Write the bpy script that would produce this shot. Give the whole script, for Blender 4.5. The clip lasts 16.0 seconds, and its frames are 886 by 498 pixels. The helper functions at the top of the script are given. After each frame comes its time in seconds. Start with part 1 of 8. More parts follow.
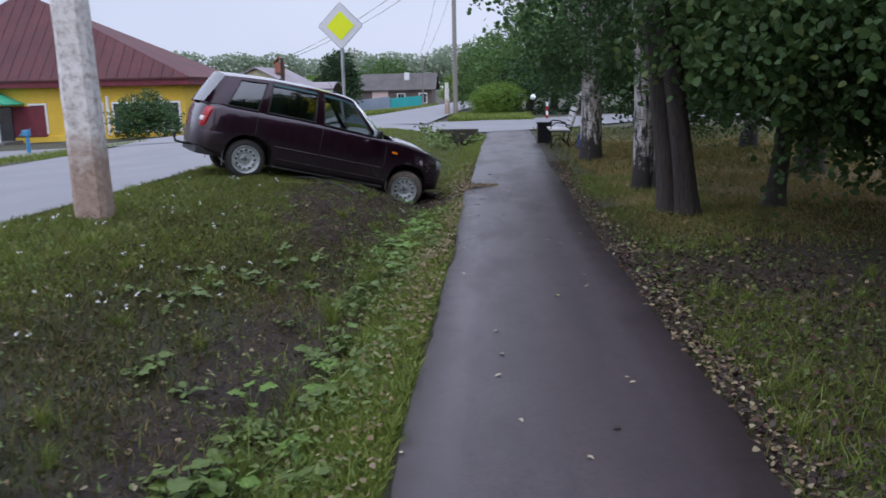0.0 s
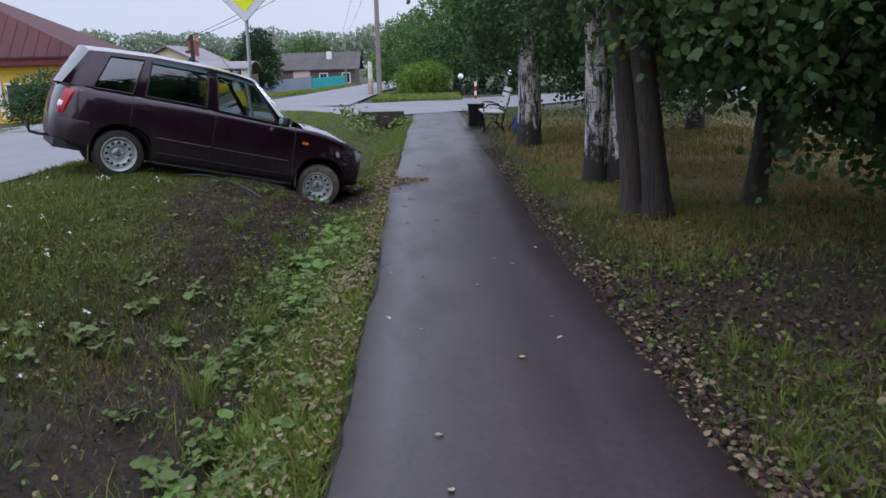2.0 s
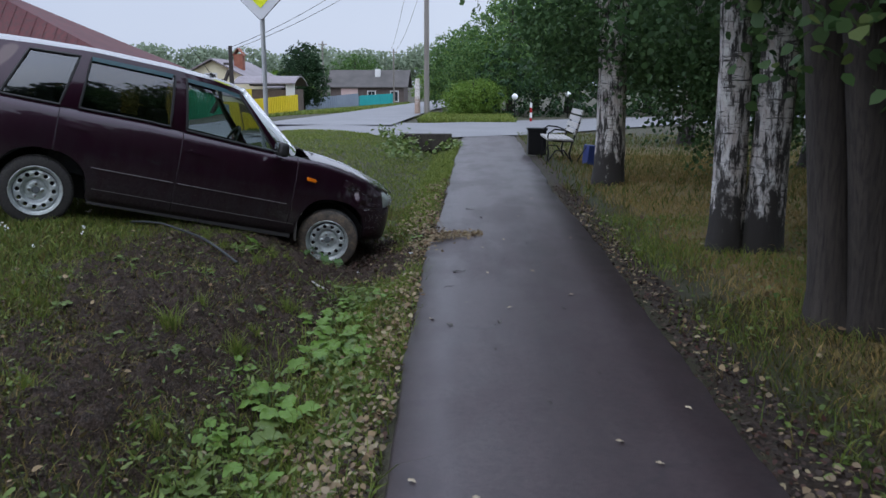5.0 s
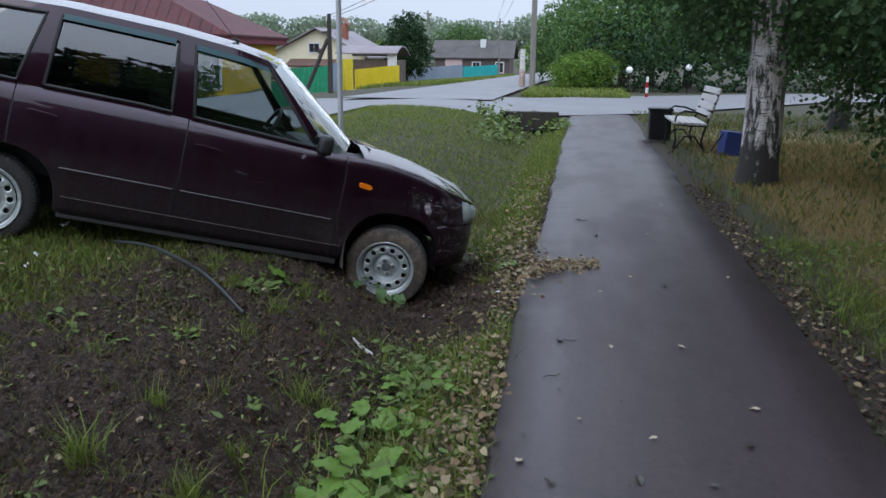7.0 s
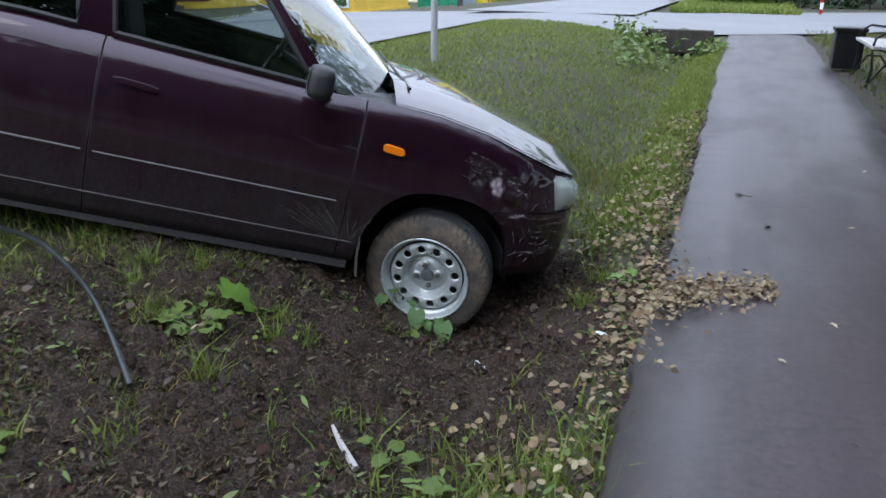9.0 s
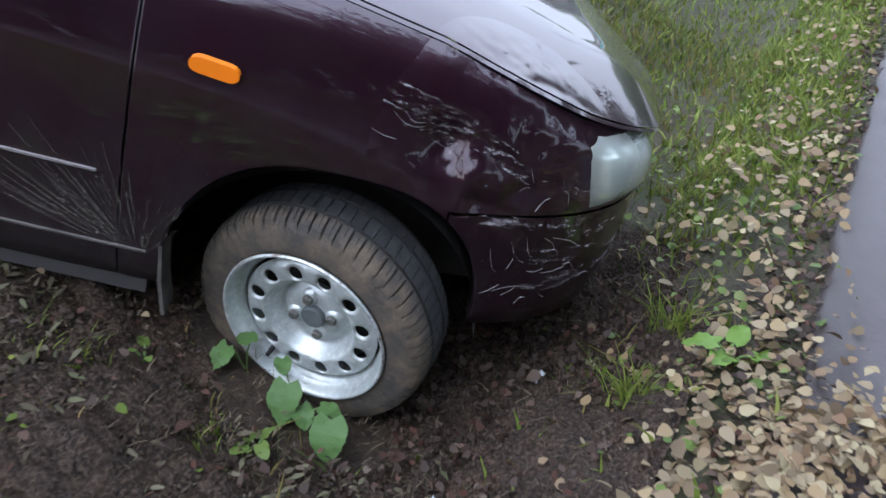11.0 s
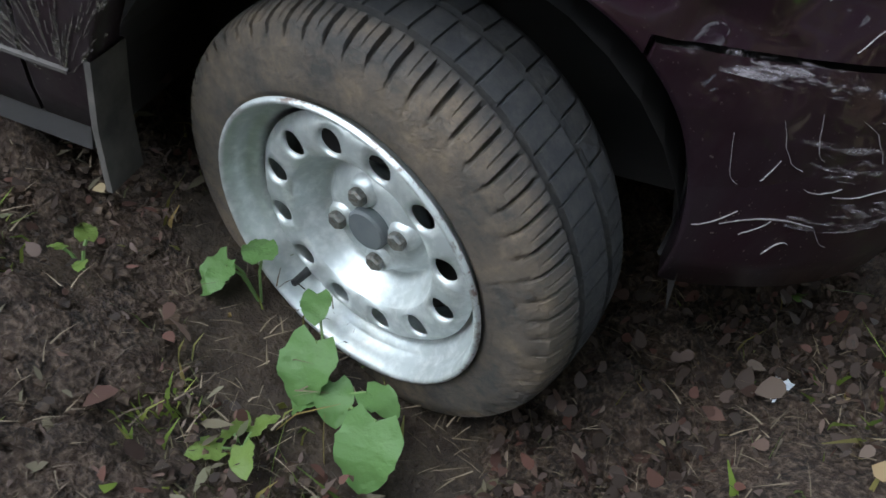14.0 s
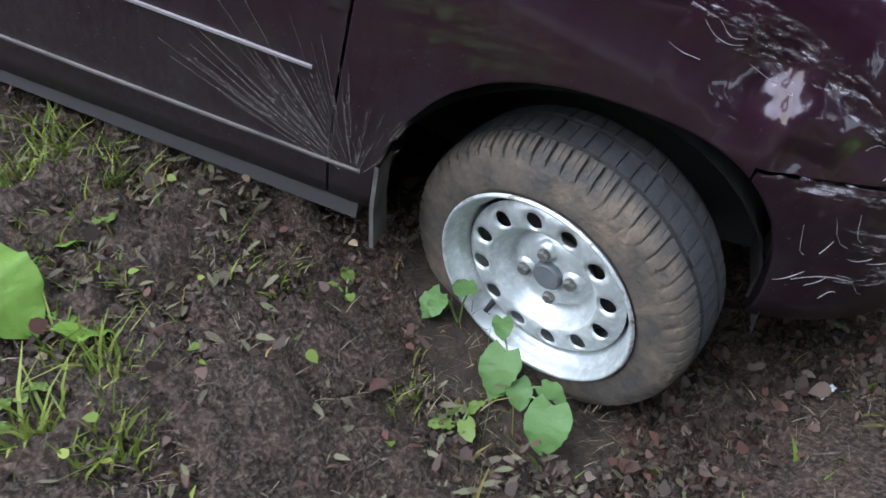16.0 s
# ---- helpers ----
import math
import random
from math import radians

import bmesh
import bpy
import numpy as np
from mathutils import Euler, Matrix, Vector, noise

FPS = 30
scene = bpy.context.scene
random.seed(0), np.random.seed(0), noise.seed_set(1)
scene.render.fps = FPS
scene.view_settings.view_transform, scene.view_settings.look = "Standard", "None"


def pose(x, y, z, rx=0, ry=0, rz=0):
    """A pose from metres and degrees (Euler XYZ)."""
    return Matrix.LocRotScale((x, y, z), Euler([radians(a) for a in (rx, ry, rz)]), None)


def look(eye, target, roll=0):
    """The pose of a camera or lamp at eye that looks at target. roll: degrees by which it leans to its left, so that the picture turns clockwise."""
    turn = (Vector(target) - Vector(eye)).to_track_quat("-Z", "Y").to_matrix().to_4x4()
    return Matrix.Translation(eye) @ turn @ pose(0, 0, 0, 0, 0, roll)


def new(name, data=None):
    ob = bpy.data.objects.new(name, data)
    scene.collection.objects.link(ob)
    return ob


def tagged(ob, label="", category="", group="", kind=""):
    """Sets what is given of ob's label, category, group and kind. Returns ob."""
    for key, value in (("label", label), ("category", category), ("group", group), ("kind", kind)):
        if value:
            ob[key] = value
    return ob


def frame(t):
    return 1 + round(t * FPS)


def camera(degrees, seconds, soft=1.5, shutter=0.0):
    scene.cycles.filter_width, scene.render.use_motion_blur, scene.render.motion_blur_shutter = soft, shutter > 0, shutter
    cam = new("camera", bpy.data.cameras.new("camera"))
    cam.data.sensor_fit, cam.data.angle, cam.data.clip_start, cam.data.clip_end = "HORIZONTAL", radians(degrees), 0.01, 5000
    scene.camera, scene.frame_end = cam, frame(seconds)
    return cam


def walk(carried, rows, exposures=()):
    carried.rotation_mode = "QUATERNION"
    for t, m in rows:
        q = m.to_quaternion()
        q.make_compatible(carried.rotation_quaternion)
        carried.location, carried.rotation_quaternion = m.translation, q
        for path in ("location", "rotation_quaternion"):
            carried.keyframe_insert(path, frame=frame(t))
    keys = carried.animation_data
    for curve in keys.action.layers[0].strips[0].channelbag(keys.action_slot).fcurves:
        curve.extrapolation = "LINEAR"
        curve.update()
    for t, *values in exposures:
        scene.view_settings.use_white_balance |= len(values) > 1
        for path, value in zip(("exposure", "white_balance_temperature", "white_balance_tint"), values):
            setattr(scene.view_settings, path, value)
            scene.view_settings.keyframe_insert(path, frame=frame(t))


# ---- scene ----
cam = camera(57.6, 16.0, shutter=0.25)
METRES, EYE, TILT, LEAN, TURN = 13.0, 1.6, -11.4, 1.2, 4.0
ROWS = [
    (0.0, 0.0, 0.0, 0.0, 0.0, 0.0, -0.0),
    (0.5, 0.0027, 0.0352, 0.0043, -4.48, -0.19, 0.53),
    (1.0, 0.0029, 0.0687, 0.0106, -6.27, -0.73, 0.77),
    (1.5, 0.0057, 0.104, 0.02, -4.99, -1.58, 1.51),
    (2.0, 0.0057, 0.1411, 0.0262, -5.12, -1.44, 1.12),
    (2.5, 0.0082, 0.1804, 0.0316, -4.54, -1.34, 0.58),
    (3.0, 0.012, 0.2187, 0.0412, -3.6, -1.31, 0.68),
    (3.5, 0.0136, 0.258, 0.0503, -4.16, -0.12, -0.79),
    (4.0, 0.0139, 0.3005, 0.0552, -3.08, 0.13, -0.9),
    (6.5, 0.0212, 0.5028, 0.0896, 0.92, -1.32, -2.75),
    (7.0, 0.0205, 0.5444, 0.0996, 5.13, -2.22, -2.79),
    (7.5, 0.0186, 0.585, 0.1069, 5.33, -2.86, -4.32),
    (8.0, 0.0217, 0.6262, 0.1127, 8.31, -3.82, -4.54),
    (10.5, 0.0184, 0.8246, 0.1342, 21.35, -18.55, -6.64),
    (11.0, 0.0149, 0.8617, 0.1352, 23.33, -21.23, -7.86),
    (11.5, 0.0026, 0.8954, 0.1242, 25.1, -23.46, -10.45),
    (12.0, -0.0042, 0.9175, 0.1089, 28.75, -24.76, -10.97),
    (12.5, -0.0048, 0.9249, 0.1043, 35.38, -26.62, -9.22),
    (13.0, -0.0051, 0.9263, 0.1036, 37.65, -28.93, -8.6),
    (13.5, -0.0058, 0.9245, 0.1057, 38.52, -29.44, -8.22),
    (14.0, -0.0049, 0.9204, 0.1083, 38.55, -30.07, -8.38),
    (14.5, -0.0054, 0.9135, 0.1124, 39.12, -30.55, -8.65),
    (15.0, -0.0062, 0.9055, 0.1163, 40.38, -30.7, -8.86),
    (15.5, -0.0053, 0.895, 0.1228, 40.84, -29.95, -9.11),
    (16.0, -0.003, 0.8842, 0.127, 40.39, -29.57, -8.25),
]
walk(cam, [(t, pose(0, 0, EYE, TILT, LEAN, TURN) @ pose(METRES * x, METRES * y, METRES * z, 90 + pitch, roll, yaw)) for t, x, y, z, yaw, pitch, roll in ROWS],
     exposures=[(0, 0.25, 6550, 15), (1.0, 0.30, 6550, 15), (2.2, 0.18, 6550, 14), (4.2, 0.04, 6500, 12), (6.5, 0.35, 6500, 8), (7.5, 0.27, 6500, 8), (8.2, 0.5, 6470, 8), (10.5, 1.4, 6450, 9), (11.1, 1.45, 6400, 10), (11.6, 1.8, 6500, 9), (12, 1.7, 6650, 7), (12.7, 1.5, 6850, 4), (13.5, 1.58, 6850, 3), (14.5, 1.77, 6750, 5), (16, 2.1, 6500, 9)])

# ---------------------------------------------------------------- light
def world_light():
    w = bpy.data.worlds.new("overcast_evening")
    scene.world = w
    w.use_nodes = True
    nt = w.node_tree
    bg = nt.nodes["Background"]
    sky = nt.nodes.new("ShaderNodeTexSky")
    sky.sky_type = "NISHITA"
    sky.sun_disc = False
    sky.sun_elevation = radians(14)
    sky.sun_rotation = radians(200)
    hs = nt.nodes.new("ShaderNodeHueSaturation")
    hs.inputs["Saturation"].default_value = 0.3
    nt.links.new(sky.outputs[0], hs.inputs["Color"])
    mix = nt.nodes.new("ShaderNodeMix")
    mix.data_type = "RGBA"
    mix.inputs["Factor"].default_value = 0.85
    nt.links.new(hs.outputs[0], mix.inputs["A"])
    # cloud cover: soft large patches
    tc = nt.nodes.new("ShaderNodeTexCoord")
    no = nt.nodes.new("ShaderNodeTexNoise")
    no.inputs["Scale"].default_value = 1.6
    no.inputs["Detail"].default_value = 4
    nt.links.new(tc.outputs["Generated"], no.inputs["Vector"])
    cr = nt.nodes.new("ShaderNodeValToRGB")
    cr.color_ramp.elements[0].position, cr.color_ramp.elements[0].color = 0.3, (4.75, 5.6, 7.6, 1)
    cr.color_ramp.elements[1].position, cr.color_ramp.elements[1].color = 0.7, (6.0, 6.85, 8.6, 1)
    nt.links.new(no.outputs["Fac"], cr.inputs[0])
    nt.links.new(cr.outputs[0], mix.inputs["B"])
    # an overcast sky is three times as bright overhead as at the horizon
    sp = nt.nodes.new("ShaderNodeSeparateXYZ")
    nt.links.new(tc.outputs["Generated"], sp.inputs[0])
    up = nt.nodes.new("ShaderNodeMapRange")
    up.inputs["From Min"].default_value, up.inputs["From Max"].default_value = 0.10, 0.95
    up.inputs["To Min"].default_value, up.inputs["To Max"].default_value = 1.0, 3.2
    nt.links.new(sp.outputs["Z"], up.inputs["Value"])
    sc = nt.nodes.new("ShaderNodeVectorMath")
    sc.operation = "SCALE"
    nt.links.new(mix.outputs["Result"], sc.inputs[0])
    nt.links.new(up.outputs[0], sc.inputs["Scale"])
    nt.links.new(sc.outputs[0], bg.inputs["Color"])
    bg.inputs["Strength"].default_value = 0.1
    sun = bpy.data.lights.new("sun", "SUN")
    sun.energy, sun.angle, sun.color = 0.5, radians(40), (1.0, 0.95, 0.9)
    ob = new("sun", sun)
    ob.matrix_world = look((0, 0, 30), (6, 18, 0))


world_light()


# ---------------------------------------------------------------- materials
def mat(name, rough=0.6, metal=0.0, base=(0.5, 0.5, 0.5)):
    m = bpy.data.materials.new(name)
    m.use_nodes = True
    b = m.node_tree.nodes["Principled BSDF"]
    b.inputs["Base Color"].default_value = (*base, 1)
    b.inputs["Roughness"].default_value = rough
    b.inputs["Metallic"].default_value = metal
    return m


def nodes(m):
    nt = m.node_tree
    return nt, nt.nodes, nt.links, nt.nodes["Principled BSDF"]


def noise_fac(m, scale, detail=5.0, rough=0.6, lo=0.35, hi=0.65, stretch=None, space="Object"):
    nt, n, l, b = nodes(m)
    tc = n.new("ShaderNodeTexCoord")
    no = n.new("ShaderNodeTexNoise")
    no.inputs["Scale"].default_value, no.inputs["Detail"].default_value, no.inputs["Roughness"].default_value = scale, detail, rough
    src = tc.outputs[space]
    if stretch:
        mp = n.new("ShaderNodeMapping")
        mp.inputs["Scale"].default_value = stretch
        l.new(src, mp.inputs["Vector"])
        src = mp.outputs[0]
    l.new(src, no.inputs["Vector"])
    mr = n.new("ShaderNodeMapRange")
    mr.inputs["From Min"].default_value, mr.inputs["From Max"].default_value = lo, hi
    l.new(no.outputs["Fac"], mr.inputs["Value"])
    return mr.outputs["Result"], no.outputs["Fac"]


def mixc(m, fac, a, b_):
    nt, n, l, b = nodes(m)
    mx = n.new("ShaderNodeMix")
    mx.data_type = "RGBA"
    for key, v in (("Factor", fac), ("A", a), ("B", b_)):
        if isinstance(v, (tuple, list)):
            mx.inputs[key].default_value = (*v, 1)
        elif isinstance(v, (int, float)):
            mx.inputs[key].default_value = v
        else:
            l.new(v, mx.inputs[key])
    return mx.outputs["Result"]


def bump(m, height, strength=0.3, dist=0.01):
    nt, n, l, b = nodes(m)
    bp = n.new("ShaderNodeBump")
    bp.inputs["Strength"].default_value, bp.inputs["Distance"].default_value = strength, dist
    l.new(height, bp.inputs["Height"])
    l.new(bp.outputs[0], b.inputs["Normal"])


def mottled(name, c1, c2, c3=None, s1=3.0, s2=40.0, rough=0.7, metal=0.0, b=0.3, bd=0.005, stretch=None, island=0.0):
    """Two colours at a coarse scale, a third in fine specks, with fine relief."""
    m = mat(name, rough, metal)
    nt, n, l, bs = nodes(m)
    f1, _ = noise_fac(m, s1, stretch=stretch)
    f2, h = noise_fac(m, s2, lo=0.45, hi=0.7, stretch=stretch)
    col = mixc(m, f1, c1, c2)
    if c3:
        col = mixc(m, f2, col, c3)
    if island:
        g = n.new("ShaderNodeNewGeometry")
        mr = n.new("ShaderNodeMapRange")
        mr.inputs["To Min"].default_value, mr.inputs["To Max"].default_value = 1 - island, 1 + island
        l.new(g.outputs["Random Per Island"], mr.inputs["Value"])
        hs = n.new("ShaderNodeHueSaturation")
        l.new(mr.outputs["Result"], hs.inputs["Value"])
        l.new(col, hs.inputs["Color"])
        col = hs.outputs[0]
    l.new(col, bs.inputs["Base Color"])
    if b:
        bump(m, h, b, bd)
    return m


def leafy(name, greens, rough=0.55, trans=0.25):
    """Foliage: each leaf takes its own green."""
    m = mat(name, rough)
    nt, n, l, bs = nodes(m)
    g = n.new("ShaderNodeNewGeometry")
    cr = n.new("ShaderNodeValToRGB")
    e = cr.color_ramp.elements
    e[0].color, e[1].color = (*greens[0], 1), (*greens[-1], 1)
    for i, c in enumerate(greens[1:-1]):
        x = e.new((i + 1) / (len(greens) - 1))
        x.color = (*c, 1)
    bs.inputs["Specular IOR Level"].default_value = 0.22
    l.new(g.outputs["Random Per Island"], cr.inputs[0])
    l.new(cr.outputs[0], bs.inputs["Base Color"])
    tr = n.new("ShaderNodeBsdfTranslucent")
    l.new(cr.outputs[0], tr.inputs["Color"])
    mx = n.new("ShaderNodeMixShader")
    mx.inputs[0].default_value = trans
    out = n["Material Output"]
    l.new(bs.outputs[0], mx.inputs[1])
    l.new(tr.outputs[0], mx.inputs[2])
    l.new(mx.outputs[0], out.inputs["Surface"])
    return m


# ---------------------------------------------------------------- mesh helpers
def mesh_from(name, verts, faces, material=None, smooth=False):
    me = bpy.data.meshes.new(name)
    me.from_pydata([tuple(v) for v in verts], [], [tuple(f) for f in faces])
    if material:
        me.materials.append(material)
    if smooth:
        me.polygons.foreach_set("use_smooth", [True] * len(me.polygons))
    me.update()
    return me


def part(name, bm, material, parent, label="", smooth=False):
    """One mesh object under a thing or a part, from a bmesh or (verts, faces)."""
    if isinstance(bm, tuple):
        me = mesh_from(name, bm[0], bm[1], material, smooth)
    else:
        me = bpy.data.meshes.new(name)
        bm.to_mesh(me)
        bm.free()
        me.materials.append(material)
        if smooth:
            me.polygons.foreach_set("use_smooth", [True] * len(me.polygons))
    ob = new(name, me)
    ob.parent = parent
    if label:
        tagged(ob, label)
    return ob


def thing(name, label, category, m=None, group="", kind=""):
    ob = new(name)
    ob.empty_display_size = 0.2
    if m is not None:
        ob.matrix_world = m
    return tagged(ob, label, category, group, kind)


def box_bm(sx, sy, sz, at=(0, 0, 0), bevel=0.0, bm=None, rot=None):
    """A box of the given size, its centre at at."""
    own = bmesh.new()
    bmesh.ops.create_cube(own, size=1.0)
    bmesh.ops.scale(own, vec=(sx, sy, sz), verts=own.verts)
    if bevel:
        bmesh.ops.bevel(own, geom=own.edges[:], offset=bevel, segments=2, affect="EDGES", profile=0.6)
    m = Matrix.Translation(at) @ (rot if rot is not None else Matrix())
    bmesh.ops.transform(own, matrix=m, verts=own.verts)
    if bm is None:
        return own
    tmp = bpy.data.meshes.new("tmp")
    own.to_mesh(tmp)
    own.free()
    bm.from_mesh(tmp)
    bpy.data.meshes.remove(tmp)
    return bm


def tube(points, radii, sides=8, cap=True):
    """A swept tube through points with a radius at each: (verts, faces)."""
    vs, fs = [], []
    pts = [Vector(p) for p in points]
    for i, p in enumerate(pts):
        d = (pts[min(i + 1, len(pts) - 1)] - pts[max(i - 1, 0)]).normalized()
        a = d.orthogonal().normalized() if abs(d.z) < 0.9 else (Vector((0, 1, 0)).cross(d)).normalized()
        if abs(d.z) < 0.9:
            a = d.cross(Vector((0, 0, 1))).normalized()
        b = d.cross(a)
        r = radii[i] if isinstance(radii, (list, tuple)) else radii
        for k in range(sides):
            t = 2 * math.pi * k / sides
            vs.append(p + a * (r * math.cos(t)) + b * (r * math.sin(t)))
    for i in range(len(pts) - 1):
        for k in range(sides):
            k2 = (k + 1) % sides
            fs.append((i * sides + k, i * sides + k2, (i + 1) * sides + k2, (i + 1) * sides + k))
    if cap:
        fs.append(tuple(range(sides))[::-1])
        fs.append(tuple((len(pts) - 1) * sides + k for k in range(sides)))
    return vs, fs


def join(*parts_):
    vs, fs = [], []
    for v, f in parts_:
        o = len(vs)
        vs.extend(v)
        fs.extend(tuple(i + o for i in q) for q in f)
    return vs, fs


def raw_mesh(name, verts, quads, material):
    """A large mesh of quads from arrays: verts (n, 3), quads (m, 4)."""
    me = bpy.data.meshes.new(name)
    me.vertices.add(len(verts))
    me.vertices.foreach_set("co", np.asarray(verts, np.float32).ravel())
    q = np.asarray(quads, np.int32)
    me.loops.add(q.size)
    me.loops.foreach_set("vertex_index", q.ravel())
    me.polygons.add(len(q))
    me.polygons.foreach_set("loop_start", np.arange(0, q.size, q.shape[1], dtype=np.int32))
    me.materials.append(material)
    me.update(calc_edges=True)
    me.validate()
    return me


# ---------------------------------------------------------------- terrain
PATH_L, PATH_R, PATH_Z = -0.47, 1.13, 0.03
ROAD_L, ROAD_R = -13.0, -4.9


def lerp_table(x, xs, zs):
    return np.interp(x, xs, zs)


def cross_near(x):
    """y of the near edge of the crossing road."""
    return np.interp(x, [-60, -5, -1, 2, 8, 30, 80], [27.0, 27.0, 27.6, 29.5, 37, 47, 60])


def cross_far(x):
    return np.interp(x, [-60, -6, -2, 2, 8, 30, 80], [41.0, 34.5, 36.5, 39.5, 44, 54, 67])


def ground_z(x, y):
    """Height of the ground under the grass."""
    x, y = np.asarray(x, float), np.asarray(y, float)
    z = np.interp(x, [-40, -20, -13, -4.9, -4.2, -3.4, -2.7, -2.1, -1.75, -1.45, -1.15, -0.85, -0.5, 0, 1.2, 2.5, 8, 40],
                  [-1.6, -0.85, -0.25, 0.34, 0.37, 0.34, 0.25, 0.10, -0.03, -0.17, -0.24, -0.17, -0.005, -0.02, 0.0, 0.03, 0.05, 0.0])
    # the ditch fades out into the crossing
    past = np.clip((y - 25.3) / 1.7, 0, 1)
    flat = np.interp(x, [-40, -20, -13, -4.9, -2, 0, 40], [-1.6, -0.85, -0.2, 0.1, 0.0, 0.0, 0.0])
    z = z * (1 - past) + flat * past
    z = z - np.interp(x, [-30, -17, -9, -3], [0.012, 0.016, 0.011, 0.002]) * np.clip(y - 34, 0, 90)
    # a hollow round the sunken wheel
    z = z - 0.06 * np.exp(-(((x + 1.42) / 0.33) ** 2 + ((y - 12.5) / 0.4) ** 2))
    near = np.clip(1 - np.hypot(x + 1.6, y - 9) / 14, 0, 1)
    bumpy = 0.025 * np.sin(x * 3.1 + 1.3 * np.sin(y * 1.7)) * np.sin(y * 2.3 + 0.7) + 0.012 * np.sin(x * 9 + y * 4) * np.sin(y * 7.3 - x * 2)
    on_path = np.clip((np.abs(x - 0.33) - 0.78) / 0.3, 0, 1)
    return z + bumpy * near * on_path


def road_z(x, y):
    past = np.clip((y - 25.3) / 1.7, 0, 1)
    z = np.interp(x, [-40, -20, -13, -4.9, -2, 0, 40], [-1.6, -0.85, -0.25, 0.34, 0.3, 0.3, 0.3])
    flat = np.interp(x, [-40, -20, -13, -4.9, -2, 0, 40], [-1.6, -0.85, -0.2, 0.1, 0.0, 0.0, 0.0])
    return z * (1 - past) + flat * past + 0.035


def sheet(name, xs, ys, zf, material, mask=None):
    X, Y = np.meshgrid(xs, ys, indexing="ij")
    Z = zf(X, Y)
    v = np.stack([X, Y, Z], -1).reshape(-1, 3)
    ny = len(ys)
    i, j = np.meshgrid(np.arange(len(xs) - 1), np.arange(ny - 1), indexing="ij")
    q = np.stack([i * ny + j, (i + 1) * ny + j, (i + 1) * ny + j + 1, i * ny + j + 1], -1).reshape(-1, 4)
    me = raw_mesh(name, v, q, material)
    me.polygons.foreach_set("use_smooth", [True] * len(me.polygons))
    return new(name, me)


def soil_patch(x, y):
    """1 where bare earth shows: round the ditch and the car. Under the limes it is widened to stand for tree shade."""
    a = np.exp(-(((x + 1.9) / 0.85) ** 2 + ((y - 10.6) / 2.6) ** 2) * 1.2)
    b = np.exp(-(((x + 1.50) / 0.50) ** 2 + ((y - 5.0) / 3.6) ** 2) * 1.2)
    c = np.exp(-(((x + 1.55) / 0.75) ** 2 + ((y - 12.4) / 1.3) ** 2) * 0.9)
    d = 1.0 * np.exp(-(((x - 2.7) / 1.7) ** 2 + ((y - 6.9) / 1.5) ** 2)) + 0.7 * np.exp(-((x - 1.2) / 0.13) ** 2) * (y > 3)
    return np.clip(1.25 * np.maximum(np.maximum(np.maximum(a, c), d), 0.78 * b), 0, 1)


def mud_slick(x, y):
    """1 where the mud is pressed smooth before the bumper."""
    return np.exp(-((((x + 0.99) + 0.4 * (y - 12.62)) / 0.13) ** 4 + ((y - 12.62) / 0.20) ** 4))


def clear_of_rim(x, y):
    """0 close before the sunken rim, 1 elsewhere."""
    return 1.0 - 1.0 * (((x + 1.55) / 0.26) ** 2 + ((y - 12.42) / 0.14) ** 2 < 1)


def ground_material():
    """Turf over brown earth; bare damp soil where the verge is torn up."""
    m = mat("turf_and_earth", 0.92)
    nt, n, l, b = nodes(m)
    at = n.new("ShaderNodeAttribute")
    at.attribute_name = "soil"
    f1, _ = noise_fac(m, 0.9)
    f2, h2 = noise_fac(m, 26, 6, 0.7, 0.4, 0.65)
    f3, h3 = noise_fac(m, 5, 6, 0.7, 0.4, 0.6)
    turf = mixc(m, f1, (0.034, 0.046, 0.014), (0.054, 0.043, 0.020))
    turf = mixc(m, f2, turf, (0.032, 0.027, 0.015))
    at2 = n.new("ShaderNodeAttribute")
    at2.attribute_name = "dry"
    turf = mixc(m, at2.outputs["Fac"], turf, mixc(m, f2, (0.260, 0.180, 0.075), (0.150, 0.115, 0.050)))
    earth = mixc(m, f3, (0.030, 0.0175, 0.0105), (0.014, 0.0088, 0.0056))
    earth = mixc(m, f2, earth, (0.050, 0.034, 0.021))
    ad = n.new("ShaderNodeMath")
    ad.operation = "MULTIPLY_ADD"
    ad.inputs[1].default_value = 0.5
    l.new(f3, ad.inputs[0])
    l.new(at.outputs["Fac"], ad.inputs[2])
    mr = n.new("ShaderNodeMapRange")
    mr.inputs["From Min"].default_value, mr.inputs["From Max"].default_value = 0.45, 0.85
    l.new(ad.outputs[0], mr.inputs["Value"])
    l.new(mixc(m, mr.outputs[0], turf, earth), b.inputs["Base Color"])
    bump(m, h2, 0.9, 0.03)
    return m


M_GROUND = ground_material()
M_PATH = mottled("path_asphalt", (0.053, 0.035, 0.038), (0.066, 0.046, 0.049), (0.043, 0.029, 0.031), 1.2, 160, 0.5, b=0.35, bd=0.004)
M_ROAD = mottled("road_asphalt", (0.145, 0.142, 0.148), (0.19, 0.185, 0.19), (0.11, 0.11, 0.115), 0.5, 60, 0.6, b=0.2, bd=0.005)

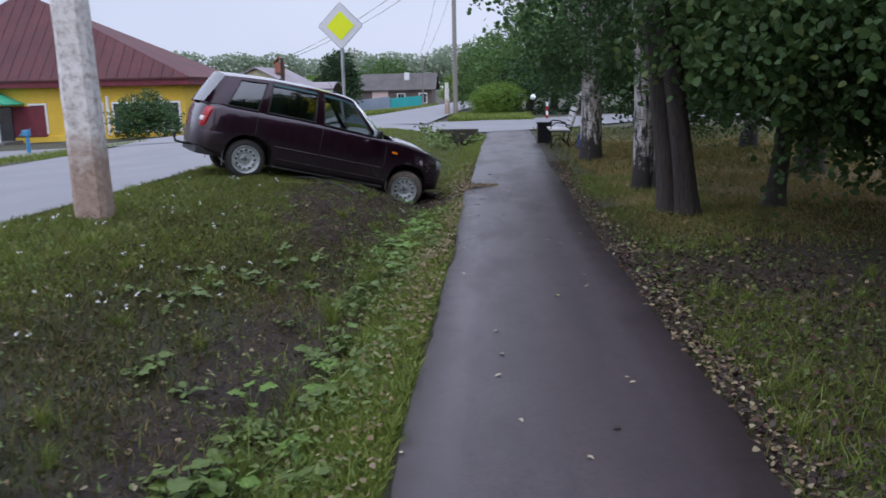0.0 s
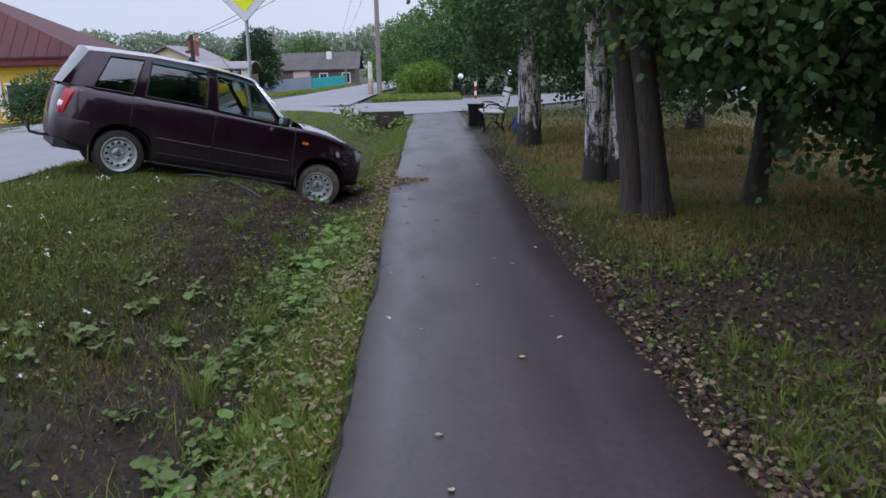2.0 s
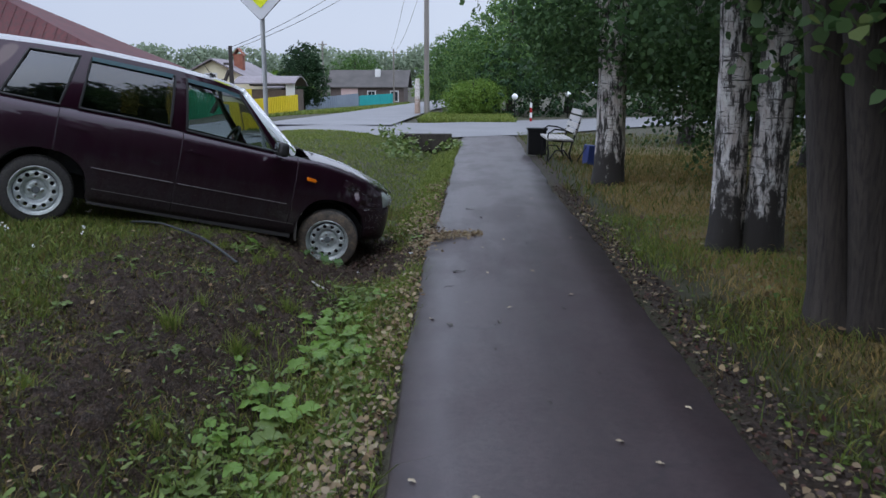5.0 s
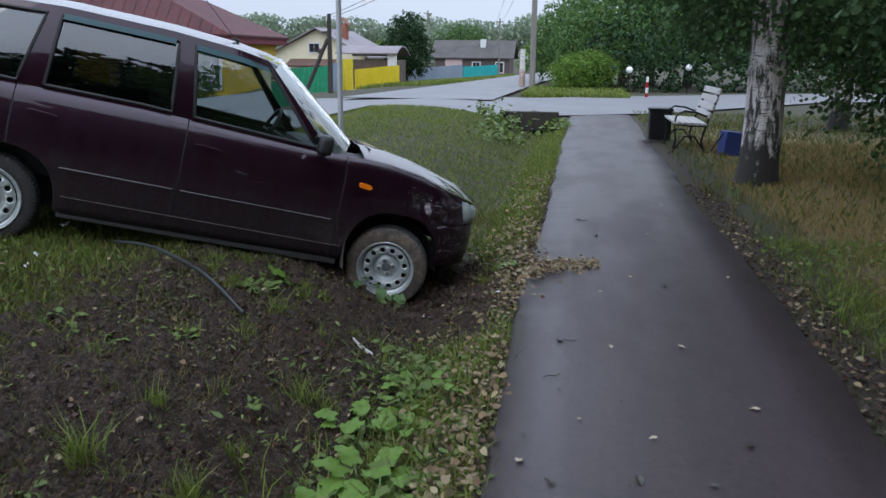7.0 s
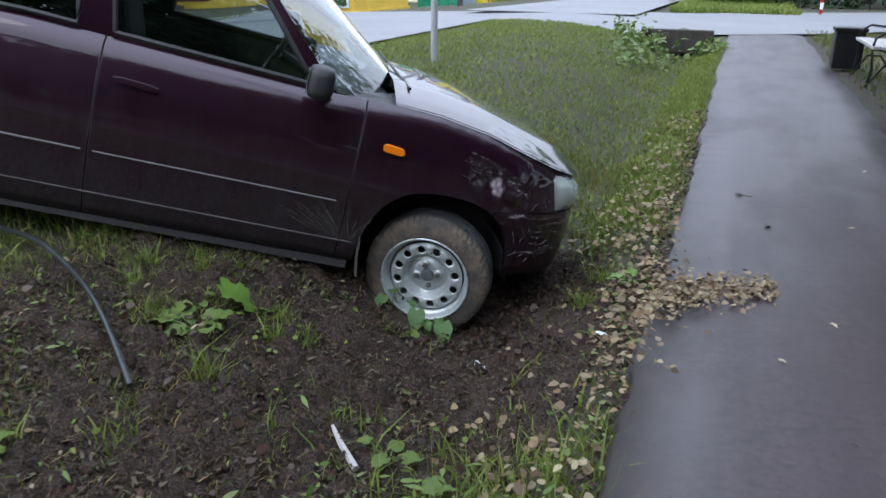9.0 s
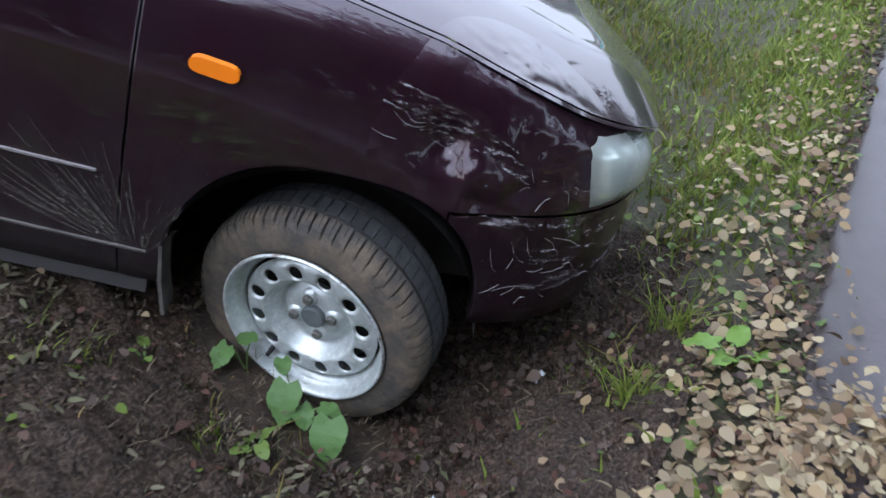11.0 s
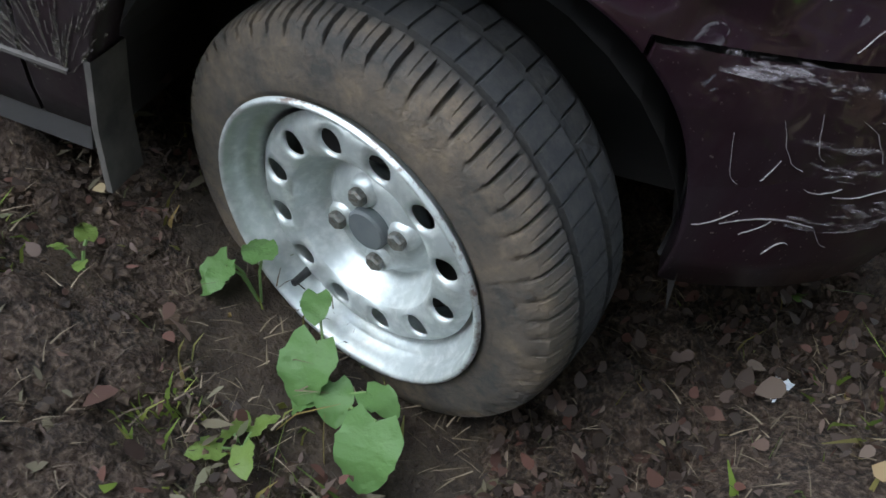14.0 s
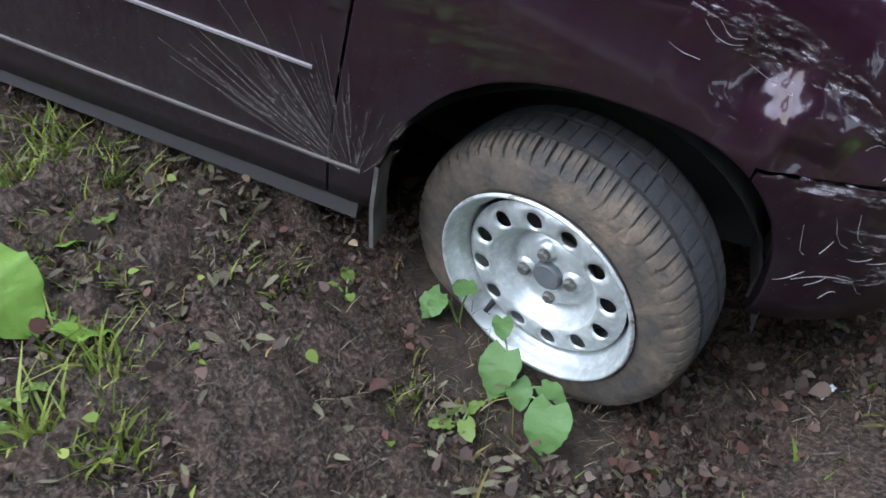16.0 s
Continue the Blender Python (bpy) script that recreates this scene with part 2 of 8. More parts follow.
xs = np.concatenate([[-1500, -500, -150, -80, -50], np.arange(-40, -6, 1.0), np.arange(-6, 3, 0.08), np.arange(3, 12, 0.5), [15, 20, 30, 50, 90, 200, 600, 1500]])
ys = np.concatenate([[-60, -20, -5], np.arange(0, 15, 0.1), np.arange(15, 28, 0.3), np.arange(28, 60, 1.0), [65, 75, 90, 120, 160, 220, 400, 900, 2500]])
ground = sheet("ground", xs, ys, ground_z, M_GROUND)
soil_at = ground.data.attributes.new("soil", "FLOAT", "POINT")
GX, GY = np.meshgrid(xs, ys, indexing="ij")
soil_at.data.foreach_set("value", soil_patch(GX, GY).ravel().astype(np.float32))
dry_at = ground.data.attributes.new("dry", "FLOAT", "POINT")
dry_at.data.foreach_set("value", (np.clip((GX - 1.5) / 0.6, 0, 1) * np.clip((GY - 6.5) / 2, 0, 1) * np.clip((26 - GY) / 4, 0, 1) * np.clip((10 - GX) / 3, 0, 1) * 0.85).ravel().astype(np.float32))
tagged(ground, "uneven grassy ground with a shallow ditch", "ground", kind="structure")
def path_nodes():
    """Streaks of wear along the walking line, damp patches with a sheen, small cracks."""
    m = M_PATH
    nt, n, l, b = nodes(m)
    src = b.inputs["Base Color"].links[0].from_socket
    f, _ = noise_fac(m, 1.6, 6, 0.6, 0.42, 0.66, (2.6, 0.16, 1))
    col = mixc(m, f, src, (0.041, 0.029, 0.031))
    g, gh = noise_fac(m, 2.6, 7, 0.7, 0.56, 0.70)
    col = mixc(m, g, col, (0.062, 0.047, 0.048))
    fine, _ = noise_fac(m, 34, 6, 0.75, 0.44, 0.64)
    col = mixc(m, fine, col, (0.030, 0.021, 0.023))
    wet, _ = noise_fac(m, 1.1, 5, 0.6, 0.45, 0.62, (1.4, 0.5, 1))
    vo = n.new("ShaderNodeTexVoronoi")
    vo.feature = "DISTANCE_TO_EDGE"
    vo.inputs["Scale"].default_value = 0.55
    tc = n.new("ShaderNodeTexCoord")
    wv = n.new("ShaderNodeTexNoise")
    wv.inputs["Scale"].default_value = 3.0
    l.new(tc.outputs["Object"], wv.inputs["Vector"])
    ad = n.new("ShaderNodeMix")
    ad.data_type = "RGBA"
    ad.inputs["Factor"].default_value = 0.25
    l.new(tc.outputs["Object"], ad.inputs["A"])
    l.new(wv.outputs["Color"], ad.inputs["B"])
    l.new(ad.outputs["Result"], vo.inputs["Vector"])
    cr = n.new("ShaderNodeMapRange")
    cr.inputs["From Min"].default_value, cr.inputs["From Max"].default_value = 0.0, 0.006
    cr.inputs["To Min"].default_value, cr.inputs["To Max"].default_value = 0.55, 0.0
    l.new(vo.outputs["Distance"], cr.inputs["Value"])
    col = mixc(m, cr.outputs[0], col, (0.024, 0.020, 0.022))
    # dark scuffed damp marks, and soil trodden in along both edges
    dm, _ = noise_fac(m, 3.4, 5, 0.55, 0.60, 0.68, (1.0, 0.7, 1))
    dk = n.new("ShaderNodeMath")
    dk.operation = "MULTIPLY"
    dk.inputs[1].default_value = 0.55
    l.new(dm, dk.inputs[0])
    col = mixc(m, dk.outputs[0], col, (0.030, 0.022, 0.025))
    sx = n.new("ShaderNodeSeparateXYZ")
    l.new(tc.outputs["Object"], sx.inputs[0])
    off = n.new("ShaderNodeMath")
    off.operation = "SUBTRACT"
    off.inputs[1].default_value = (PATH_L + PATH_R) / 2
    l.new(sx.outputs["X"], off.inputs[0])
    ab = n.new("ShaderNodeMath")
    ab.operation = "ABSOLUTE"
    l.new(off.outputs[0], ab.inputs[0])
    en, _ = noise_fac(m, 4.5, 6, 0.7, 0.2, 0.8)
    ea = n.new("ShaderNodeMath")
    ea.operation = "MULTIPLY_ADD"
    ea.inputs[1].default_value = 0.22
    l.new(en, ea.inputs[0])
    l.new(ab.outputs[0], ea.inputs[2])
    er = n.new("ShaderNodeMapRange")
    er.inputs["From Min"].default_value, er.inputs["From Max"].default_value = 0.76, 0.95
    er.inputs["To Max"].default_value = 0.8
    l.new(ea.outputs[0], er.inputs["Value"])
    col = mixc(m, er.outputs[0], col, (0.026, 0.020, 0.018))
    l.new(col, b.inputs["Base Color"])
    rr = n.new("ShaderNodeMapRange")
    rr.inputs["To Min"].default_value, rr.inputs["To Max"].default_value = 0.41, 0.53
    l.new(wet, rr.inputs["Value"])
    l.new(rr.outputs[0], b.inputs["Roughness"])


path_nodes()


def path_left(y):
    return np.interp(y, [7.5, 11, 17, 24], [PATH_L, -0.54, -0.54, -0.50])


def path_right(y):
    return np.interp(y, [4, 7.5, 14, 26], [PATH_R - 0.02, 1.02, 1.0, 1.03])


def path_sheet():
    """Asphalt with ragged broken edges."""
    ys_ = np.linspace(-20, 28.6, 700)
    u = np.linspace(0, 1, 11)
    def ragged():
        r_ = np.convolve(rng0.normal(size=900), np.ones(9) / 9, "same")[100:800] * 0.03 + np.convolve(rng0.normal(size=900), np.ones(45) / 45, "same")[100:800] * 0.09
        return r_

    rng0 = np.random.default_rng(3)
    wl, wr = path_left(ys_) + ragged(), path_right(ys_) + ragged()
    X = wl[None] + (wr - wl)[None] * u[:, None]
    Y = np.broadcast_to(ys_[None], X.shape)
    Z = PATH_Z + 0.012 * np.cos((X - 0.33) / 0.8 * 1.4)
    Z[0], Z[-1] = PATH_Z - 0.04, PATH_Z - 0.04
    ny = len(ys_)
    i, j = np.meshgrid(np.arange(10), np.arange(ny - 1), indexing="ij")
    q = np.stack([i * ny + j, (i + 1) * ny + j, (i + 1) * ny + j + 1, i * ny + j + 1], -1).reshape(-1, 4)
    X[1], X[-2] = X[0] + 0.02, X[-1] - 0.02
    return new("path", raw_mesh("path", np.stack([X, Y, Z], -1).reshape(-1, 3), q, M_PATH))


tagged(path_sheet(),
       "damp dark asphalt footpath with worn edges", "path", kind="structure")
tagged(sheet("road", np.linspace(ROAD_L, ROAD_R, 12), np.linspace(-60, 33, 94), road_z, M_ROAD), "grey worn asphalt street", "road", kind="structure")


def cross_sheet():
    us = np.concatenate([np.linspace(-60, 14, 110), np.linspace(16, 80, 20)])
    vs, n = [], 9
    for x in us:
        for k in range(n):
            y = cross_near(x) + (cross_far(x) - cross_near(x)) * k / (n - 1)
            vs.append((x, y, float(ground_z(x, y)) + 0.05))
    q = [(i * n + k, (i + 1) * n + k, (i + 1) * n + k + 1, i * n + k + 1) for i in range(len(us) - 1) for k in range(n - 1)]
    return raw_mesh("crossing_road", vs, q, M_ROAD)


tagged(new("crossing_road", cross_sheet()), "pale asphalt side road crossing the footpath", "road", kind="structure")
# side lane running on past the crossing
LANE = [(-5.5, 33, 5.0), (-5.0, 42, 4.4), (-4.6, 54, 4.0), (-3.5, 75, 4.0), (-1, 110, 4.0)]
lv, lq = [], []
for cx, cy, w in LANE:
    for k in (-0.5, 0, 0.5):
        lv.append((cx + k * w, cy, float(ground_z(cx, cy)) + 0.06))
for i in range(len(LANE) - 1):
    for k in range(2):
        lq.append((i * 3 + k, i * 3 + k + 1, (i + 1) * 3 + k + 1, (i + 1) * 3 + k))
tagged(new("lane", raw_mesh("lane", lv, lq, M_ROAD)), "narrow pale village lane", "road", kind="structure")

# ---------------------------------------------------------------- car
M_PAINT = mat("plum_paint", 0.28, 0.5, (0.03, 0.006, 0.015))
M_PLASTIC = mottled("black_plastic", (0.012, 0.012, 0.013), (0.02, 0.02, 0.021), None, 8, 120, 0.6, b=0.15, bd=0.001)
# liner grey raised above black to stand for lens haze in the arches
M_RUBBER = mat("dark_liner", 0.9, 0, (0.034, 0.032, 0.032))
M_SEAT = mottled("grey_seat_cloth", (0.03, 0.03, 0.033), (0.05, 0.05, 0.055), None, 5, 200, 0.95, b=0.2, bd=0.002)


def paint_nodes():
    """Clear-coated plum, with mud sprayed low on the doors and sills and a film of dust."""
    m = M_PAINT
    nt, n, l, b = nodes(m)
    b.inputs["Coat Weight"].default_value, b.inputs["Coat Roughness"].default_value = 1.0, 0.035
    b.inputs["Specular IOR Level"].default_value = 0.15
    tc = n.new("ShaderNodeTexCoord")
    sp = n.new("ShaderNodeSeparateXYZ")
    l.new(tc.outputs["Object"], sp.inputs[0])
    low = n.new("ShaderNodeMapRange")
    low.inputs["From Min"].default_value, low.inputs["From Max"].default_value = 0.66, 0.30
    l.new(sp.outputs["Z"], low.inputs["Value"])
    spray, _ = noise_fac(m, 70, 8, 0.75, 0.25, 0.95, (1, 1, 0.4))
    aft = n.new("ShaderNodeMapRange")
    aft.inputs["From Min"].default_value, aft.inputs["From Max"].default_value = 1.25, 0.85
    aft.inputs["To Min"].default_value = 0.25
    l.new(sp.outputs["X"], aft.inputs["Value"])
    lows = n.new("ShaderNodeMath")
    lows.operation = "MULTIPLY"
    l.new(low.outputs[0], lows.inputs[0])
    l.new(aft.outputs[0], lows.inputs[1])
    mul = n.new("ShaderNodeMath")
    mul.operation = "MULTIPLY"
    l.new(lows.outputs[0], mul.inputs[0])
    l.new(spray, mul.inputs[1])
    dust, _ = noise_fac(m, 4, 6, 0.7, 0.45, 0.9)
    col = mixc(m, dust, (0.021, 0.0044, 0.0120), (0.027, 0.0064, 0.0155))
    film = n.new("ShaderNodeMapRange")
    film.inputs["From Min"].default_value, film.inputs["From Max"].default_value = 1.0, 0.42
    film.inputs["To Max"].default_value = 0.8
    l.new(sp.outputs["Z"], film.inputs["Value"])
    fs_, _ = noise_fac(m, 6, 6, 0.65, 0.3, 0.7, (1.6, 1, 0.5))
    fm = n.new("ShaderNodeMath")
    fm.operation = "MULTIPLY"
    l.new(film.outputs[0], fm.inputs[0])
    l.new(fs_, fm.inputs[1])
    col = mixc(m, fm.outputs[0], col, (0.034, 0.028, 0.036))
    specks, _ = noise_fac(m, 190, 2, 0.5, 0.69, 0.74)
    sw = n.new("ShaderNodeMapRange")
    sw.inputs["From Min"].default_value, sw.inputs["From Max"].default_value = 0.72, 0.45
    l.new(sp.outputs["Z"], sw.inputs["Value"])
    sk = n.new("ShaderNodeMath")
    sk.operation = "MULTIPLY"
    l.new(specks, sk.inputs[0])
    l.new(sw.outputs[0], sk.inputs[1])
    col = mixc(m, sk.outputs[0], col, (0.16, 0.14, 0.13))
    col = mixc(m, mul.outputs[0], col, (0.088, 0.081, 0.077))
    l.new(col, b.inputs["Base Color"])
    rr = n.new("ShaderNodeMapRange")
    rr.inputs["To Min"].default_value, rr.inputs["To Max"].default_value = 0.34, 0.7
    l.new(mul.outputs[0], rr.inputs["Value"])
    l.new(rr.outputs[0], b.inputs["Roughness"])
    dn = n.new("ShaderNodeTexNoise")
    dn.inputs["Scale"].default_value, dn.inputs["Detail"].default_value = 8.5, 2.0
    l.new(tc.outputs["Object"], dn.inputs["Vector"])
    ds = n.new("ShaderNodeVectorMath")
    ds.operation = "DISTANCE"
    ds.inputs[1].default_value = (1.50, -0.70, 0.74)
    l.new(tc.outputs["Object"], ds.inputs[0])
    dr = n.new("ShaderNodeMapRange")
    dr.inputs["From Min"].default_value, dr.inputs["From Max"].default_value = 0.27, 0.05
    dr.inputs["To Min"].default_value, dr.inputs["To Max"].default_value = 0.0, 1.0
    l.new(ds.outputs["Value"], dr.inputs["Value"])
    dm = n.new("ShaderNodeMath")
    dm.operation = "MULTIPLY"
    l.new(dn.outputs["Fac"], dm.inputs[0])
    l.new(dr.outputs[0], dm.inputs[1])
    db = n.new("ShaderNodeBump")
    db.inputs["Strength"].default_value, db.inputs["Distance"].default_value = 0.8, 0.06
    l.new(dm.outputs[0], db.inputs["Height"])
    l.new(db.outputs[0], b.inputs["Normal"])
    l.new(db.outputs[0], b.inputs["Coat Normal"])
    cw = n.new("ShaderNodeMapRange")
    cw.inputs["To Min"].default_value, cw.inputs["To Max"].default_value = 1.0, 0.1
    l.new(mul.outputs[0], cw.inputs["Value"])
    # dust dulls the clear coat below the bumper's top edge
    dull = n.new("ShaderNodeMapRange")
    dull.inputs["From Min"].default_value, dull.inputs["From Max"].default_value = 0.50, 0.66
    dull.inputs["To Min"].default_value = 0.22
    l.new(sp.outputs["Z"], dull.inputs["Value"])
    cm = n.new("ShaderNodeMath")
    cm.operation = "MULTIPLY"
    l.new(cw.outputs[0], cm.inputs[0])
    l.new(dull.outputs[0], cm.inputs[1])
    l.new(cm.outputs[0], b.inputs["Coat Weight"])


paint_nodes()
M_GLASS = mat("tinted_glass", 0.02, 0, (0.35, 0.42, 0.42))
M_GLASS.node_tree.nodes["Principled BSDF"].inputs["Transmission Weight"].default_value = 1.0
M_GLASS.node_tree.nodes["Principled BSDF"].inputs["IOR"].default_value = 1.02
M_GLASS.node_tree.nodes["Principled BSDF"].inputs["Coat Weight"].default_value = 1.0
M_GLASS.node_tree.nodes["Principled BSDF"].inputs["Coat Roughness"].default_value = 0.01
M_GLASS.node_tree.nodes["Principled BSDF"].inputs["Coat IOR"].default_value = 2.1
M_DARKGLASS = M_GLASS.copy()
M_DARKGLASS.name = "dark_tinted_glass"
M_DARKGLASS.node_tree.nodes["Principled BSDF"].inputs["Base Color"].default_value = (0.018, 0.020, 0.022, 1)
M_LENS = mat("lamp_lens", 0.06, 0, (0.86, 0.95, 0.90))
M_LENS.node_tree.nodes["Principled BSDF"].inputs["Transmission Weight"].default_value = 0.72
M_LENS.node_tree.nodes["Principled BSDF"].inputs["IOR"].default_value = 1.2
M_BOLT_GREY = mottled("grey_reflector", (0.30, 0.34, 0.33), (0.42, 0.46, 0.45), None, 30, 90, 0.3, 0.5, b=0.0)
M_CHROME = mat("reflector", 0.15, 1.0, (0.8, 0.82, 0.82))
M_ORANGE = mat("orange_plastic", 0.2, 0, (0.9, 0.22, 0.01))
M_ORANGE.node_tree.nodes["Principled BSDF"].inputs["Transmission Weight"].default_value = 0.2
M_RED = mat("red_plastic", 0.15, 0, (0.32, 0.008, 0.014))
M_WHITEPL = mat("clear_plastic", 0.15, 0, (0.65, 0.6, 0.58))
M_SCUFF = mottled("bare_scuff", (0.22, 0.20, 0.21), (0.10, 0.08, 0.09), (0.30, 0.29, 0.30), 25, 160, 0.7, b=0.3, bd=0.002)
M_SMEAR = mat("rubbed_paint", 0.6, 0, (0.34, 0.31, 0.34))
sm_f, _ = noise_fac(M_SMEAR, 55, 8, 0.75, 0.50, 0.72, (0.5, 1, 1.6))
M_SMEAR.node_tree.links.new(sm_f, M_SMEAR.node_tree.nodes["Principled BSDF"].inputs["Alpha"])
M_SILL = mottled("dusty_sill", (0.07, 0.065, 0.062), (0.13, 0.12, 0.115), None, 14, 100, 0.6, b=0.1, bd=0.001)
M_TRIM = mottled("grey_trim", (0.16, 0.145, 0.15), (0.22, 0.205, 0.21), None, 10, 100, 0.4, b=0.1, bd=0.001)

CAR_F = Vector((2.14, 1.16, -0.607)).normalized()
CAR_R = CAR_F.cross(Vector((0, 0, 1))).normalized()
CAR_U = CAR_R.cross(CAR_F)
CAR = Matrix((CAR_F, -CAR_R, CAR_U)).transposed().to_4x4()
HUB = Vector((-1.53, 12.5, 0.04))
CAR.translation = HUB - CAR.to_3x3() @ Vector((1.235, -0.76, 0.285))
car = thing("car", "dark plum estate car with its nose down in the ditch", "car", CAR)

# half the outline in plan, from the tail's middle to the nose's middle, on the right side
PLAN_X = [-2.02, -2.01, -1.97, -1.90, -1.78, -1.5, -0.8, 0.0, 1.0, 1.42, 1.60, 1.745, 1.86, 1.935, 1.98, 1.99]
PLAN_Y = [0.0, 0.42, 0.64, 0.74, 0.79, 0.82, 0.836, 0.836, 0.832, 0.82, 0.795, 0.745, 0.66, 0.50, 0.25, 0.0]
_d = np.concatenate([[0], np.cumsum(np.hypot(np.diff(PLAN_X), np.diff(PLAN_Y)))])
_s = np.linspace(0, _d[-1], 1200)
_px, _py = np.interp(_s, _d, PLAN_X), np.interp(_s, _d, PLAN_Y)
for _ in range(3):
    k = np.ones(61) / 61
    for arr, ends in ((_px, (1, 1)), (_py, (-1, -1))):
        pad = np.concatenate([(arr[1:61][::-1] * ends[0]), arr, (arr[-61:-1][::-1] * ends[1])])
        arr[:] = np.convolve(pad, k, "same")[60:-60]
_py = np.clip(_py, 0, None)
_py[0] = _py[-1] = 0


def s_of_x(x):
    """Place along the outline of a point on the right side at x."""
    return float(np.interp(x, _px, _s))


def top_z(x):
    return float(np.interp(x, [-2.02, -1.6, -0.5, 0.6, 0.95, 1.14, 1.36, 1.7, 1.85, 1.96], [0.985, 0.965, 0.99, 0.965, 0.975, 0.968, 0.938, 0.852, 0.828, 0.80]))


def bottom_z(x, side):
    z = float(np.interp(x, [-2.02, -1.75, -1.5, -1.0, 0.9, 1.5, 1.6, 1.9, 1.96], [0.36, 0.30, 0.25, 0.26, 0.28, 0.36, 0.345, 0.37, 0.37]))
    if side:
        for xc, zc, rx, rz in ((1.235, 0.26, 0.345, 0.40), (-1.235, 0.28, 0.34, 0.345)):
            u = abs(x - xc) / rx
            if u < 1:
                z = max(z, zc + rz * (1 - u ** 2.6) ** (1 / 2.6))
    return z


_tz = np.linspace(0.1, 1.2, 400)
_tt = np.interp(_tz, [0.10, 0.22, 0.30, 0.38, 0.50, 0.60, 0.72, 0.82, 0.92, 1.0, 1.2], [0.16, 0.075, 0.036, 0.014, 0.002, 0.0, 0.006, 0.018, 0.042, 0.068, 0.14])
_tt = np.convolve(np.concatenate([[_tt[0]] * 30, _tt, [_tt[-1]] * 30]), np.ones(41) / 41, "same")[30:-30]


def tuck(z, zt):
    """How far the side lies inside the outline at a height."""
    return float(np.interp(z, _tz, _tt))


def skin(s, z, out=0.0, left=False):
    """A point of the car's side at place s along the outline and height z, moved out."""
    x, y = float(np.interp(s, _s, _px)), float(np.interp(s, _s, _py))
    a, b_ = max(s - 0.01, 0), min(s + 0.01, _s[-1])
    dx, dy = np.interp(b_, _s, _px) - np.interp(a, _s, _px), np.interp(b_, _s, _py) - np.interp(a, _s, _py)
    n = math.hypot(dx, dy) or 1
    nx, ny = -dy / n, dx / n
    if s <= 0 or s >= _s[-1]:
        nx, ny = (-1 if s <= 0 else 1), 0
    t = tuck(z, top_z(x)) - out
    if not left:
        # knocks in the wing above and before the wheel
        t += 0.046 * math.exp(-((x - 1.405) / 0.062) ** 2 - ((z - 0.755) / 0.060) ** 2) - 0.012 * math.exp(-((x - 1.468) / 0.020) ** 2 - ((z - 0.70) / 0.06) ** 2)
        t += 0.016 * math.exp(-((x - 1.52) / 0.035) ** 2 - ((z - 0.765 + 0.4 * (x - 1.52)) / 0.022) ** 2) + 0.012 * math.exp(-((x - 1.59) / 0.035) ** 2 - ((z - 0.70) / 0.024) ** 2) + 0.010 * math.exp(-((x - 1.49) / 0.02) ** 2 - ((z - 0.665) / 0.018) ** 2)
    # the shoulder rolls over towards bonnet and panes
    t += 9.0 * max(0.0, z - top_z(x) + 0.06) ** 2
    if x > 1.0:
        t += 0.5 * max(0, z - 0.70) * (x - 1.0) * 0.16
    return Vector((x - nx * t, (1 if left else -1) * max(y - ny * t, 0), z))


def seam_z(x):
    return 0.545 if x < 1.45 else 0.629 + (x - 1.45) * 0.11


S_ALL = sorted({0.0, _s[-1]} | set(np.linspace(0, _s[-1], 90)) | {s_of_x(x) for x in np.arange(1.31, 1.72, 0.0125)} | {s_of_x(x) + e for x in (0.81, -0.222, -1.19) for e in (-0.005, 0.005)}
               | {s_of_x(xc + r * math.cos(a)) for xc, r in ((1.235, 0.345), (-1.235, 0.34)) for a in np.linspace(0, math.pi, 25)} | {s_of_x(1.447), s_of_x(1.453)})
LOW, UP = 7, 22


def column(s, left):
    x = float(np.interp(s, _s, _px))
    side = float(np.interp(s, _s, _py)) > 0.55
    zb, zt = bottom_z(x, side), top_z(x)
    zm = max(seam_z(x), zb + 0.02)
    g = 0.0035 if x > 1.45 else 0.0
    zs = list(np.linspace(zb, zm - g, LOW)) + list(np.linspace(zm + g, zt, UP))
    return [skin(s, z, 0, left) for z in zs]


